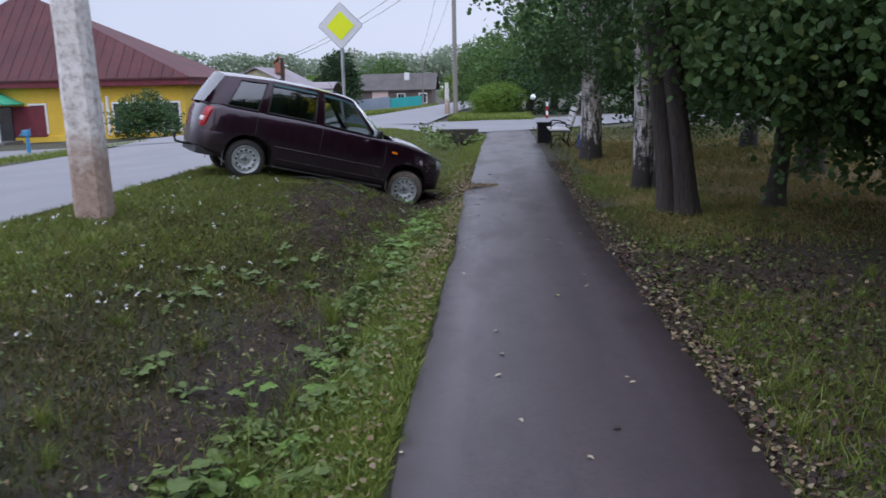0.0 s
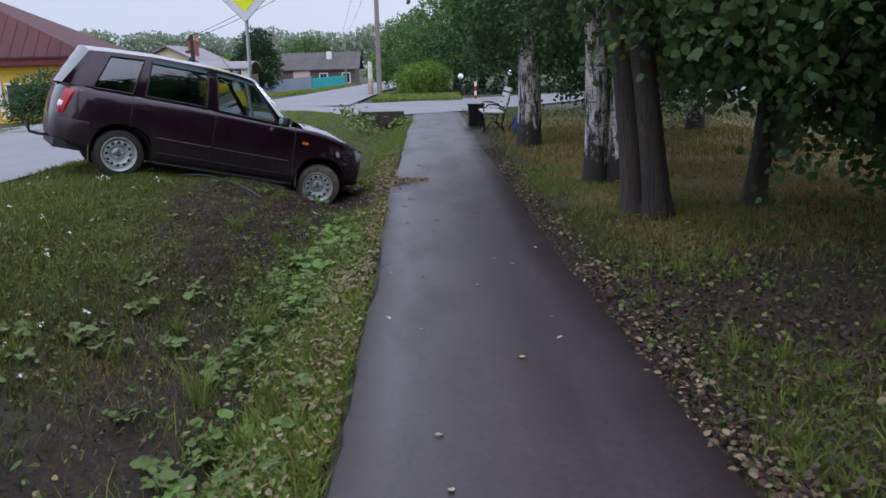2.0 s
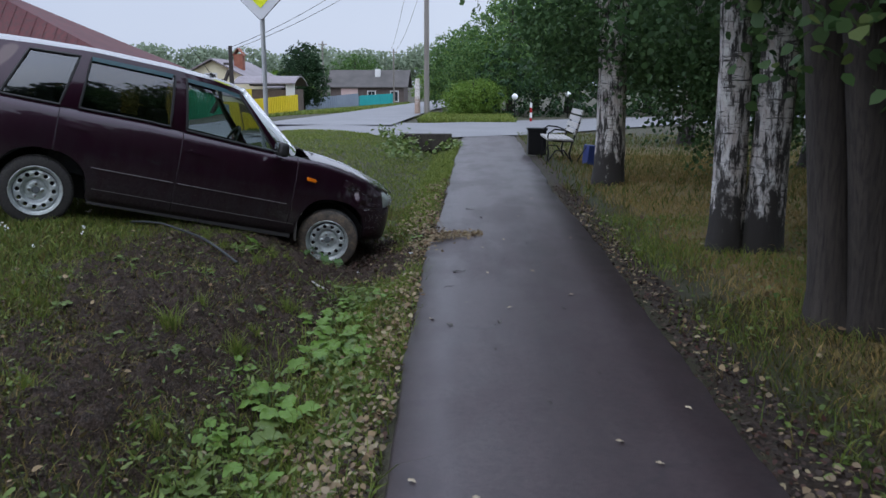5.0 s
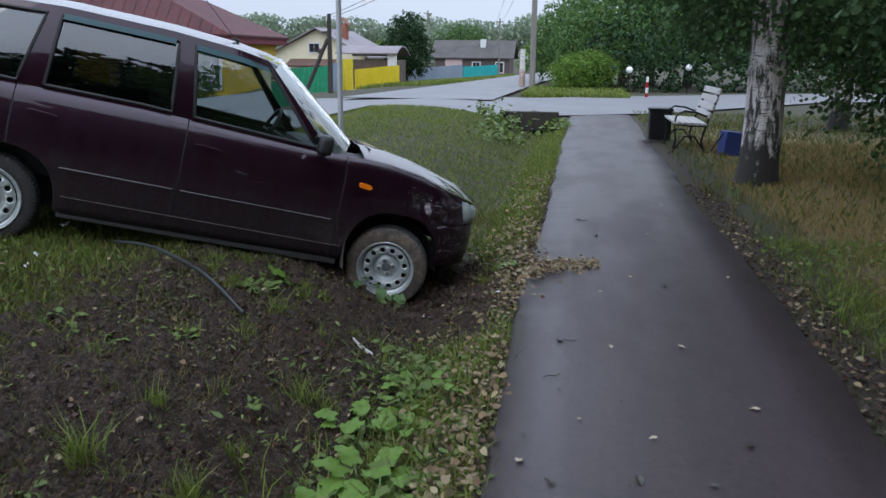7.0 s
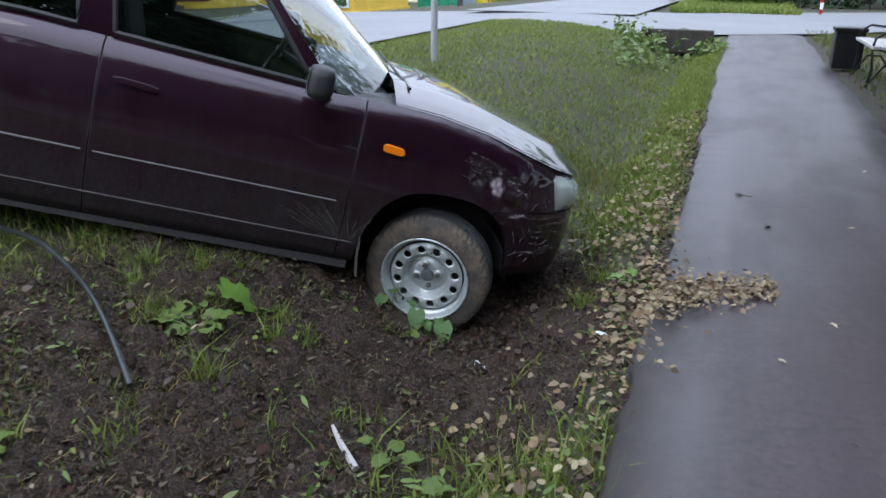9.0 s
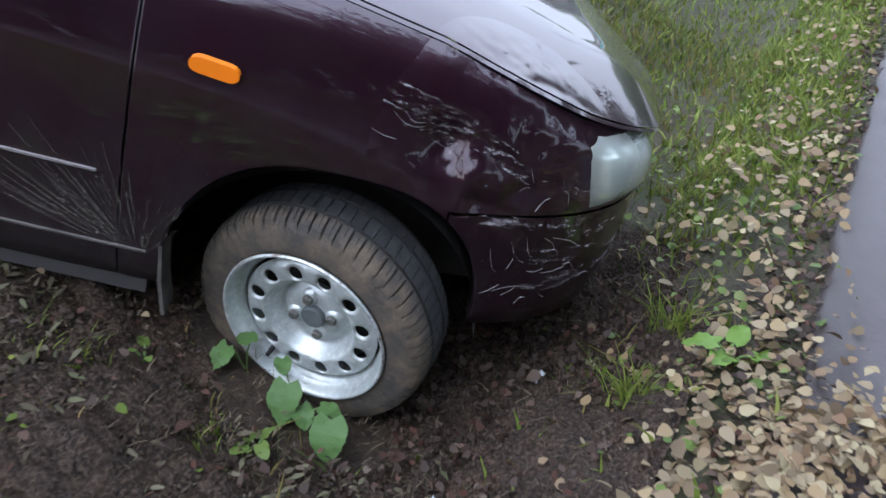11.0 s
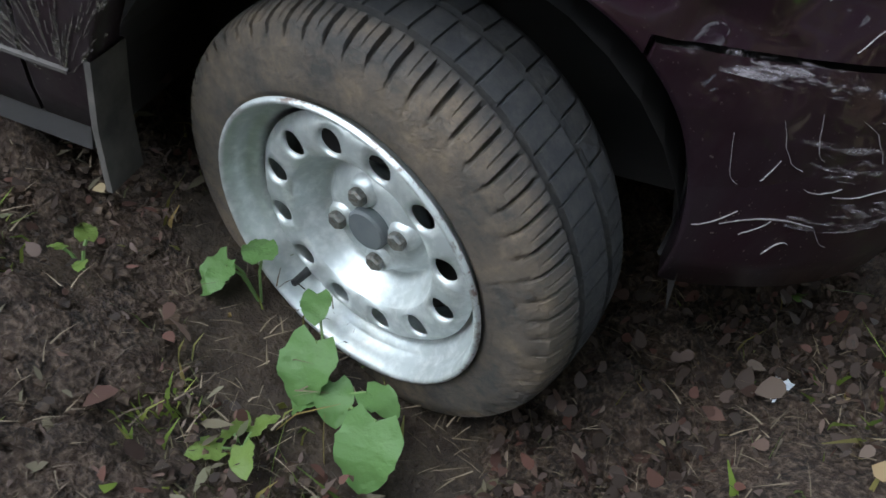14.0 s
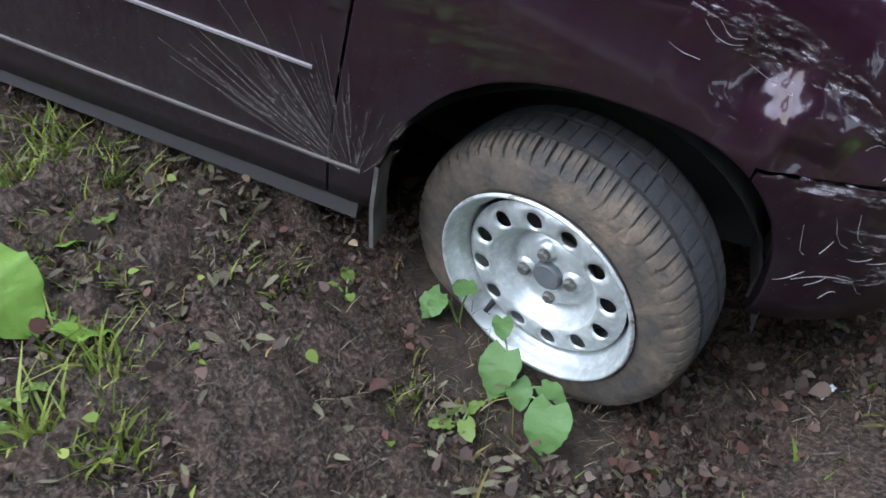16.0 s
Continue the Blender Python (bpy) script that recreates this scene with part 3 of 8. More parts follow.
def panel(name, x0, x1, low=True, up=True, left=False, label="", material=None, low_to=9.0):
    """A body panel of the lower shell between two places along the car."""
    a, b_ = s_of_x(x0) if x0 > -2 else 0.0, s_of_x(x1) if x1 < 1.95 else _s[-1]
    ss = [a] + [s for s in S_ALL if a + 1e-4 < s < b_ - 1e-4] + [b_]
    cols = [column(s, left) for s in ss]
    r0, r1 = (0 if low else LOW), (LOW + UP if up else LOW)
    vs = [p for c in cols for p in c[r0:r1]]
    n = r1 - r0
    fs = []
    for i in range(len(ss) - 1):
        for k in range(n - 1):
            q = (i * n + k, (i + 1) * n + k, (i + 1) * n + k + 1, i * n + k + 1)
            if k < LOW and ss[i] > s_of_x(low_to) - 1e-4:
                continue
            fs.append(q if not left else q[::-1])
    # returned edge all round, so that the sheet has depth
    o = len(vs)
    for i in (0, len(ss) - 1):
        for k in range(n):
            p = Vector(vs[i * n + k])
            vs.append(Vector((p.x, p.y * 0.965, p.z)))
    for j, i in enumerate((0, len(ss) - 1)):
        for k in range(n - 1):
            fs.append((i * n + k, i * n + k + 1, o + j * n + k + 1, o + j * n + k))
    o2 = len(vs)
    for i in range(len(ss)):
        p = Vector(vs[i * n])
        vs.append(Vector((p.x, p.y * 0.93, p.z + 0.004)))
    for i in range(len(ss) - 1):
        fs.append((i * n, o2 + i, o2 + i + 1, (i + 1) * n))
    bm = bmesh.new()
    bv = [bm.verts.new(p) for p in vs]
    for f_ in fs:
        bm.faces.new([bv[i] for i in f_])
    bmesh.ops.remove_doubles(bm, verts=bm.verts, dist=2e-4)
    return part(name, bm, material or M_PAINT, car, label, True)


for left in (False, True):
    panel("front_bumper", 1.453, 1.97, True, False, left, "scratched plum bumper")
    panel("front_fender", 0.813, 1.97, True, True, left, "dented plum fender", None, 1.447)
    panel("front_door", -0.219, 0.807, True, True, left)
    panel("rear_door", -1.187, -0.225, True, True, left)
    panel("rear_quarter", -2.03, -1.193, True, True, left)


def liner():
    """Dark inner shell behind the gaps, floor and wheel wells."""
    vs, fs = [], []
    ss = S_ALL
    for left in (False, True):
        o = len(vs)
        for s in ss:
            x = float(np.interp(s, _s, _px))
            zb = bottom_z(x, float(np.interp(s, _s, _py)) > 0.55)
            vs += [skin(s, zb + 0.01, -0.03, left), skin(s, top_z(x) - 0.01, -0.03, left)]
        for i in range(len(ss) - 1):
            fs.append((o + 2 * i, o + 2 * i + 2, o + 2 * i + 3, o + 2 * i + 1))
    part("inner_shell", (vs, fs), M_RUBBER, car, "black inner shell")
    for xc, zc, r in ((1.235, 0.26, 0.37), (-1.235, 0.28, 0.35)):
        for sgn in (1, -1):
            ring = [(xc + r * math.cos(t), zc + r * math.sin(t)) for t in np.linspace(0.12, math.pi - 0.12, 20)]
            v = [(x, sgn * 0.765, z) for x, z in ring] + [(x, sgn * 0.5, z) for x, z in ring] + [(xc, sgn * 0.5, zc)]
            f = [(k, k + 1, 21 + k, 20 + k) for k in range(19)] + [(20 + k, 21 + k, 40) for k in range(19)]
            part("wheel_well", (v, f), M_RUBBER, car, "black wheel well")
    for x0, x1, w in ((-1.95, -1.6, 0.7), (-1.6, -0.87, 0.5), (-0.87, 0.87, 0.78), (0.87, 1.6, 0.5), (1.6, 1.75, 0.55)):
        z0, z1 = (0.24, 0.34) if x1 < 0.9 else (0.33, 0.42)
        v = [(x, y, z) for x in (x0, x1) for y in (-w, w) for z in (z0, z1)]
        part("floor_pan", (v, [(0, 1, 3, 2), (4, 6, 7, 5), (0, 4, 5, 1), (2, 3, 7, 6), (0, 2, 6, 4), (1, 5, 7, 3)]), M_RUBBER, car, "black floor pan")


liner()


def hood(t0=-0.975, t1=0.975, n=27):
    xs_ = np.linspace(0.93, 1.98, 26)
    vs = []
    for x in xs_:
        s = s_of_x(x) if x < 1.9 else float(np.interp(x, _px[-300:], _s[-300:]))
        e = skin(s, top_z(x))
        ye = max(-e.y, 0.0)
        for k in range(n):
            t = t0 + (t1 - t0) * k / (n - 1)
            crown = 0.085 * (1 - abs(t) ** 3.6) + 0.008 * math.exp(-((abs(t) - 0.62) / 0.08) ** 2)
            crown *= float(np.interp(x, [0.93, 1.75, 1.98], [0.9, 0.95, 0.25]))
            vs.append((x, ye * t, top_z(x) + 0.002 + crown))
    fs = [(i * n + k, (i + 1) * n + k, (i + 1) * n + k + 1, i * n + k + 1) for i in range(len(xs_) - 1) for k in range(n - 1)]
    return vs, fs


part("hood", hood(), M_PAINT, car, "plum bonnet reflecting the sky", True)
for a0, a1 in ((-1.0, -0.983), (0.983, 1.0)):
    part("fender_top", hood(a0, a1, 3), M_PAINT, car, "", True)

# greenhouse: columns of pillars and panes as (x at the belt, x at the rail)
GCOLS = [(-1.94, -1.70), (-1.63, -1.45), (-1.20, -1.09), (-1.05, -1.015), (-0.33, -0.36), (-0.19, -0.265), (0.605, 0.17), (0.69, 0.205)]
GPANE = {1: "quarter_window", 3: "rear_window", 5: "front_window"}


def rail_z(x):
    return float(np.interp(x, [-1.72, -1.45, -1.0, -0.4, 0.0, 0.2, 0.28], [1.385, 1.42, 1.465, 1.485, 1.475, 1.452, 1.43]))


def gpt(xb, xt, t, out=0.0, left=False):
    zb = top_z(xb) - 0.005
    zr = rail_z(xt)
    z = zb + (zr - zb) * t
    x = xb + (xt - xb) * t
    yb = -skin(s_of_x(max(min(xb, 1.2), -1.85)), zb).y - 0.004
    if xb > 0.65:
        yb -= (xb - 0.65) * 0.12
    yt = 0.632 - 0.10 * max(0, -1.0 - xt) - 0.25 * max(0, xt - 0.05)
    y = yb + (yt - yb) * (t ** 1.25) + 0.012 * math.sin(math.pi * t)
    return Vector((x, (1 if left else -1) * (y + out), z))


T0, T1 = 0.045, 0.90


def greenhouse(left):
    frames = []
    panes = {}
    for c in range(len(GCOLS) - 1):
        (b0, t0), (b1, t1) = GCOLS[c], GCOLS[c + 1]
        nu = 8
        bands = [(0, T0, 1), (T0, T1, 8), (T1, 1.0, 2)]
        for bi, (ta, tb, nv) in enumerate(bands):
            isp = c in GPANE and bi == 1
            if c in GPANE or bi == 0:
                vs, fs = [], []
            o = len(vs)
            v, f = [], []
            for i in range(nu + 1):
                u = i / nu
                for k in range(nv + 1):
                    t = ta + (tb - ta) * k / nv
                    v.append(gpt(b0 + (b1 - b0) * u, t0 + (t1 - t0) * u, t, -0.012 if isp else 0.0, left))
            for i in range(nu):
                for k in range(nv):
                    q = (i * (nv + 1) + k, (i + 1) * (nv + 1) + k, (i + 1) * (nv + 1) + k + 1, i * (nv + 1) + k + 1)
                    f.append(q if not left else q[::-1])
            if isp:
                panes[GPANE[c]] = (v, f)
                # rubber seal round the pane
                seal = []
                rim = [i * (nv + 1) for i in range(nu + 1)] + [nu * (nv + 1) + k for k in range(1, nv + 1)] + [i * (nv + 1) + nv for i in range(nu - 1, -1, -1)] + [k for k in range(nv - 1, 0, -1)]
                pts = [v[r] + Vector((0, (1 if left else -1) * 0.010, 0)) for r in rim]
                panes["seal_" + GPANE[c]] = tube(pts + [pts[0]], 0.011, 6, False)
            else:
                vs += v
                fs += [tuple(i + o for i in q) for q in f]
            if not isp and (c in GPANE or bi == 2):
                frames.append((("window_sill" if bi == 0 else "window_header") if c in GPANE else "pillar", (vs, fs)))
    return frames, panes


M_VISOR = mat("smoked_teal_plastic", 0.35, 0, (0.006, 0.050, 0.060))
for left in (False, True):
    # smoked wind deflectors over the door panes
    for (b0, t0), (b1, t1) in ((GCOLS[3], GCOLS[4]), (GCOLS[5], GCOLS[6])):
        v_ = [gpt(b0 + (b1 - b0) * u, t0 + (t1 - t0) * u, t_, o_, left) for u in np.linspace(0.01, 0.97, 9) for t_, o_ in ((0.85, 0.014), (0.92, 0.008), (0.92, 0.004), (0.85, 0.009))]
        f_ = [(4 * i + k, 4 * i + (k + 1) % 4, 4 * i + 4 + (k + 1) % 4, 4 * i + 4 + k) for i in range(8) for k in range(4)] + [(3, 2, 1, 0), (32, 33, 34, 35)]
        part("wind_deflector", (v_, f_), M_VISOR, car, "smoked teal plastic wind deflector")
    shell, panes = greenhouse(left)
    for nm, geo in shell:
        part(nm, geo, M_PAINT, car, "", True)
    for nm, geo in panes.items():
        if nm.startswith("seal_"):
            part("window_seal", geo, M_PLASTIC, car, "black rubber seal")
        else:
            ob = part(nm, geo, M_GLASS if nm == "front_window" else M_DARKGLASS, car, "dark tinted pane" if nm != "front_window" else "clear side pane", True)
            ob.visible_shadow = False


def span(front_of, rows, n=17, bulge=0.0):
    """A sheet across the car between a right-hand edge and its mirror: rows of (x, y, z, bow forward, crown)."""
    vs = []
    for x, y, z, bow, crown in rows:
        for k in range(n):
            t = -1 + 2 * k / (n - 1)
            vs.append((x + bow * (1 - t * t), y * t, z + crown * (1 - abs(t) ** 2.2)))
    return vs, [(i * n + k, (i + 1) * n + k, (i + 1) * n + k + 1, i * n + k + 1) for i in range(len(rows) - 1) for k in range(n - 1)]


def rail_y(x):
    return -gpt(x, x, 1.0).y


RX = np.linspace(-1.70, 0.27, 22)
part("roof", span(True, [(x, rail_y(x) + 0.002, rail_z(x), float(np.interp(x, [-1.7, -1.2, -0.2, 0.27], [-0.06, 0, 0, 0.07])), 0.062) for x in RX]), M_PAINT, car, "plum roof reflecting pale sky", True)
ws = []
for t in np.linspace(0, 1, 8):
    p = gpt(0.69, 0.205, t)
    ws.append((p.x, -p.y - 0.004, p.z, 0.36 - 0.225 * t, 0.055 * t + 0.02 * (1 - t)))
ob = part("windshield", span(True, ws), M_GLASS, car, "sloping glass windscreen", True)
ob.visible_shadow = False
rg = []
for t in np.linspace(0, 1, 8):
    p = gpt(-1.94, -1.70, t)
    rg.append((p.x, -p.y - 0.004, p.z, -0.06, 0.062 * t))
ob = part("rear_screen", span(False, rg), M_DARKGLASS, car, "tailgate glass", True)
ob.visible_shadow = False
# cowl between bonnet and screen
part("cowl", span(True, [(0.67, 0.735, 0.958, 0.36, 0.02), (0.90, 0.735, 0.968, 0.17, 0.035), (0.99, 0.735, 0.966, 0.10, 0.045), (1.02, 0.735, 0.955, 0.10, 0.04)]), M_PLASTIC, car, "black plastic scuttle", True)
for y0, y1 in ((-0.60, -0.05), (0.02, 0.58)):
    part("wiper", join(tube([(1.02, y0, 0.99), (0.97, (y0 + y1) / 2, 1.04), (0.965, y1, 1.045)], 0.008, 6), tube([(1.0, y0 + 0.05, 1.035), (0.955, y1 + 0.05, 1.07)], 0.006, 6)), M_PLASTIC, car, "black wiper")
part("antenna", join(tube([(0.02, -0.30, 1.53), (-0.02, -0.30, 1.55)], [0.016, 0.010], 8), tube([(-0.01, -0.30, 1.545), (-0.25, -0.30, 1.75)], 0.0025, 5)), M_PLASTIC, car, "short black roof aerial")


def strip(pts, width, out=0.004, left=False):
    """A raised strip that lies on the car's side through points (x, z)."""
    vs, fs = [], []
    for i, (x, z) in enumerate(pts):
        x2, z2 = pts[min(i + 1, len(pts) - 1)]
        x1, z1 = pts[max(i - 1, 0)]
        n = math.hypot(x2 - x1, z2 - z1) or 1
        px, pz = -(z2 - z1) / n, (x2 - x1) / n
        w = width if not isinstance(width, (list, tuple)) else width[i]
        for sgn, o in ((-1, -0.002), (-0.8, out), (0.8, out), (1, -0.002)):
            vs.append(skin(s_of_x(x + px * w * 0.5 * sgn), z + pz * w * 0.5 * sgn, o, left))
    for i in range(len(pts) - 1):
        for k in range(3):
            fs.append((i * 4 + k, (i + 1) * 4 + k, (i + 1) * 4 + k + 1, i * 4 + k + 1))
    return vs, fs


for left in (False, True):
    part("trim_strip", strip([(x, 0.545) for x in np.linspace(-0.20, 0.765, 14)], 0.0055, 0.006, left), M_TRIM, car, "thin grey door moulding")
    part("trim_strip", strip([(x, 0.545) for x in np.linspace(-0.89, -0.245, 10)], 0.007, 0.006, left), M_TRIM, car)
    part("sill_strip", strip([(x, 0.372) for x in np.linspace(-0.86, 0.87, 24)], 0.006, 0.006, left), M_SILL, car, "dusty sill edge")
    for hx in (-1.03, -0.08):
        pts = [(hx - 0.085, 0.838), (hx - 0.05, 0.838), (hx + 0.05, 0.832), (hx + 0.085, 0.83)]
        part("door_handle", strip(pts, [0.016, 0.026, 0.026, 0.016], 0.018, left), M_PAINT, car, "plum door handle")
    marker = part("side_marker", strip([(0.908, 0.806), (0.911, 0.806), (0.918, 0.8055), (0.928, 0.805), (0.980, 0.801), (0.991, 0.8002), (0.998, 0.80), (1.001, 0.80)], [0.010, 0.022, 0.032, 0.036, 0.036, 0.032, 0.022, 0.010], 0.012, left), M_ORANGE, car, "orange indicator repeater")


def patch(corners, out, nu=8, nv=6, left=False, bulge=0.012):
    """A bulged lamp lens on the shell between four corners (x, z): bottom back, bottom front, top front, top back; x past 1.9 runs round the nose."""
    (x0, z0), (x1, z1), (x2, z2), (x3, z3) = corners
    g = []
    for i in range(nu + 1):
        u = i / nu
        for k in range(nv + 1):
            v = k / nv
            s = (1 - v) * ((1 - u) * x0 + u * x1) + v * ((1 - u) * x3 + u * x2)
            z = (1 - v) * ((1 - u) * z0 + u * z1) + v * ((1 - u) * z3 + u * z2)
            b_ = out + bulge * (math.sin(math.pi * u) * math.sin(math.pi * v)) ** 0.5 if 0 < u < 1 and 0 < v < 1 else out - 0.012
            g.append(skin(s, z, b_, left))
    return g, [(i * (nv + 1) + k, (i + 1) * (nv + 1) + k, (i + 1) * (nv + 1) + k + 1, i * (nv + 1) + k + 1) for i in range(nu) for k in range(nv)]


for left in (False, True):
    sa, sb, sc = s_of_x(1.742), s_of_x(1.70), s_of_x(1.74)
    hl = part("headlight", patch([(s_of_x(1.75), 0.668), (s_of_x(1.90) + 0.06, 0.69), (s_of_x(1.90) + 0.08, 0.822), (s_of_x(1.695), 0.835)], 0.008, left=left), M_LENS, car, "cloudy clear headlamp", True)
    part("bulb_housing", patch([(s_of_x(1.77), 0.70), (s_of_x(1.83), 0.705), (s_of_x(1.83), 0.79), (s_of_x(1.76), 0.80)], 0.008, left=left, bulge=0.008), M_BOLT_GREY, hl, "", True)
    part("reflector", patch([(s_of_x(1.76), 0.68), (s_of_x(1.90) + 0.03, 0.70), (s_of_x(1.90) + 0.04, 0.81), (s_of_x(1.72), 0.82)], 0.004, left=left, bulge=0.006), M_CHROME, hl, "", True)
    part("tail_light", patch([(s_of_x(-1.90) - 0.10, 0.62), (s_of_x(-1.88), 0.62), (s_of_x(-1.80), 0.93), (s_of_x(-1.90) - 0.06, 0.93)], 0.008, left=left), M_RED, car, "red tail lamp", True)
    part("reversing_light", patch([(s_of_x(-1.93) - 0.04, 0.70), (s_of_x(-1.90), 0.70), (s_of_x(-1.89), 0.78), (s_of_x(-1.93) - 0.03, 0.78)], 0.021, left=left, bulge=0.004), M_WHITEPL, car, "", True)
    sg = 1 if left else -1
    # mirror
    mi = box_bm(0.10, 0.17, 0.125, (0.60, sg * 0.925, 1.02), 0.035)
    mir = part("side_mirror", mi, M_PLASTIC, car, "black plastic door mirror", True)
    part("mirror_arm", tube([(0.64, sg * 0.77, 0.985), (0.62, sg * 0.87, 0.995)], [0.03, 0.022], 8), M_PLASTIC, mir)
    part("mirror_glass", box_bm(0.004, 0.135, 0.095, (0.548, sg * 0.925, 1.02), 0.0), M_CHROME, mir)
    # mud flaps
    for fx, fz0, fz1 in ((0.895, 0.40, 0.225), (-1.60, 0.34, 0.14)):
        vs = []
        for z, dx in ((fz0, 0.0), ((fz0 + fz1) / 2, 0.006), (fz1, 0.022)):
            for y in (0.755, 0.79, 0.825):
                for th in (0, 0.008):
                    vs.append((fx + dx + th, sg * y, z))
        fs = []
        for i in range(2):
            for k in range(2):
                a = i * 6 + k * 2
                fs += [(a, a + 2, a + 8, a + 6), (a + 1, a + 7, a + 9, a + 3)]
            fs += [(i * 6 + 4, i * 6 + 5, i * 6 + 11, i * 6 + 10), (i * 6, i * 6 + 6, i * 6 + 7, i * 6 + 1)]
        fs.append((12, 14, 16, 17, 15, 13))
        part("mud_flap", (vs, fs), mottled("muddy_rubber", (0.04, 0.036, 0.034), (0.10, 0.09, 0.08), None, 12, 90, 0.85, b=0.3, bd=0.002), car, "mud-splashed rubber flap")

# grille and nose
part("grille", join(*[tube([(1.955 - 0.05 * (abs(y) / 0.38) ** 2, y, z) for y in np.linspace(-0.38, 0.38, 9)], 0.011, 6) for z in (0.72, 0.75, 0.78)]), M_PLASTIC, car, "black slatted grille")
part("number_plate", box_bm(0.012, 0.52, 0.11, (1.985, 0, 0.50), 0.003), mat("plate_white", 0.4, 0, (0.7, 0.7, 0.7)), car, "white plate with dark bars")
part("plate_writing", join(*[tube([(1.993, y, 0.50 - 0.035), (1.993, y, 0.50 + 0.035)], 0.008, 4) for y in np.linspace(-0.2, 0.2, 8)]), M_PLASTIC, car, "dark bars")
# tow hook at the tail
part("tow_bar", join(tube([(-1.85, -0.1, 0.36), (-2.05, -0.1, 0.33), (-2.16, -0.1, 0.34), (-2.19, -0.1, 0.40)], 0.018, 8), tube([(-2.19, -0.1, 0.40), (-2.19, -0.1, 0.445)], [0.025, 0.022], 10)), M_PLASTIC, car, "black tow ball")
part("rear_bumper", strip([(x, 0.48) for x in np.linspace(-1.93, -1.62, 10)], 0.22, 0.006), M_PAINT, car, "", True)


# scratches and scuffs down the fender and bumper
rs = random.Random(4)
scr = []


def scratch(x, z, dx, dz, w, wob=0.01, n=7):
    bow = rs.uniform(-1, 1) * 0.012
    pts = [(x + dx * i / (n - 1) + rs.uniform(-wob, wob) * 0.1, z + dz * i / (n - 1) + bow * math.sin(math.pi * i / (n - 1)) + rs.uniform(-wob, wob) * 0.12) for i in range(n)]
    scr.append(strip(pts, [w * 0.45 * (0.25 + 0.75 * math.sin(math.pi * (i + 0.4) / n)) for i in range(n)], 0.0015))


for i in range(4):
    x = 1.15 + 0.45 * rs.random()
    scratch(x, 0.84 - (x - 1.15) * 0.32 + rs.uniform(-0.05, 0.05), rs.uniform(0.03, 0.08), -rs.uniform(0.008, 0.025), rs.uniform(0.001, 0.002), 0.004)
for x, z, dx, dz in ((1.56, 0.56, 0.03, -0.055), (1.60, 0.585, 0.045, -0.05), (1.63, 0.60, 0.03, -0.05), (1.67, 0.60, 0.05, -0.045), (1.69, 0.60, 0.09, -0.035)):
    scratch(x, z, dx, dz, 0.0012, 0.010)
for i in range(12):
    scratch(1.60 + 0.28 * rs.random(), rs.uniform(0.42, 0.58), rs.uniform(-0.05, 0.07), rs.uniform(-0.035, 0.035), rs.uniform(0.0008, 0.002), 0.010)
for i in range(5):
    scratch(1.60 + 0.15 * rs.random(), rs.uniform(0.66, 0.76), rs.uniform(-0.03, 0.03), rs.uniform(-0.04, 0.04), rs.uniform(0.001, 0.002), 0.010)
scratch(1.60, 0.45, 0.10, 0.012, 0.004, 0.004)


def smear(x, z, dx, dz, w, n=9):
    """A broad patchy rub mark in the paint, laid as narrow lengths side by side."""
    k = max(1, int(w / 0.012))
    for j in range(k):
        o = (j - (k - 1) / 2) * 0.0115
        a0, a1 = rs.uniform(0, 0.25), rs.uniform(0.75, 1.0)
        pts = [(x + dx * t, z + dz * t + o + 0.006 * math.sin(5 * t + x * 9)) for t in np.linspace(a0, a1, n)]
        part("scuff", strip(pts, [0.011 * (0.3 + 0.7 * math.sin(math.pi * (i + 0.5) / n)) for i in range(n)], 0.0014), M_SMEAR, car, "pale rubbed scuff")


M_SPRAY = mat("dried_mud_spray", 0.9, 0, (0.115, 0.102, 0.090))
sp_f, _ = noise_fac(M_SPRAY, 120, 6, 0.7, 0.38, 0.68)
M_SPRAY.node_tree.links.new(sp_f, M_SPRAY.node_tree.nodes["Principled BSDF"].inputs["Alpha"])
for i in range(120):
    a_ = radians(rs.uniform(62, 160))
    r0, r1 = rs.uniform(0.03, 0.22), rs.uniform(0.24, 0.44)
    if a_ < radians(95):
        r1 = rs.uniform(0.10, 0.18)
    pts = [(0.86 + r_ * math.cos(a_), 0.35 + 0.75 * r_ * math.sin(a_)) for r_ in np.linspace(r0, r0 + (r1 - r0) * rs.uniform(0.4, 1), 5)]
    part("mud_streak", strip(pts, [0.0032, 0.0026, 0.002, 0.0014, 0.0008] if rs.random() < 0.3 else [0.0018, 0.0015, 0.0012, 0.0009, 0.0006], 0.0015), M_SPRAY, car, "dried mud streak")
smear(1.45, 0.614, 0.34, 0.037, 0.024, 14)
smear(1.23, 0.862, 0.33, -0.105, 0.062)
smear(1.30, 0.80, 0.16, -0.055, 0.036)
smear(1.47, 0.775, 0.17, -0.055, 0.040)
smear(1.64, 0.735, 0.12, -0.03, 0.036)
smear(1.455, 0.612, 0.26, 0.028, 0.030, 14)
smear(1.70, 0.610, 0.16, 0.012, 0.026)
smear(1.62, 0.545, 0.20, 0.02, 0.050)
smear(1.66, 0.475, 0.18, 0.02, 0.050)
for g_ in scr:
    part("scratch", g_, M_SCUFF, car)

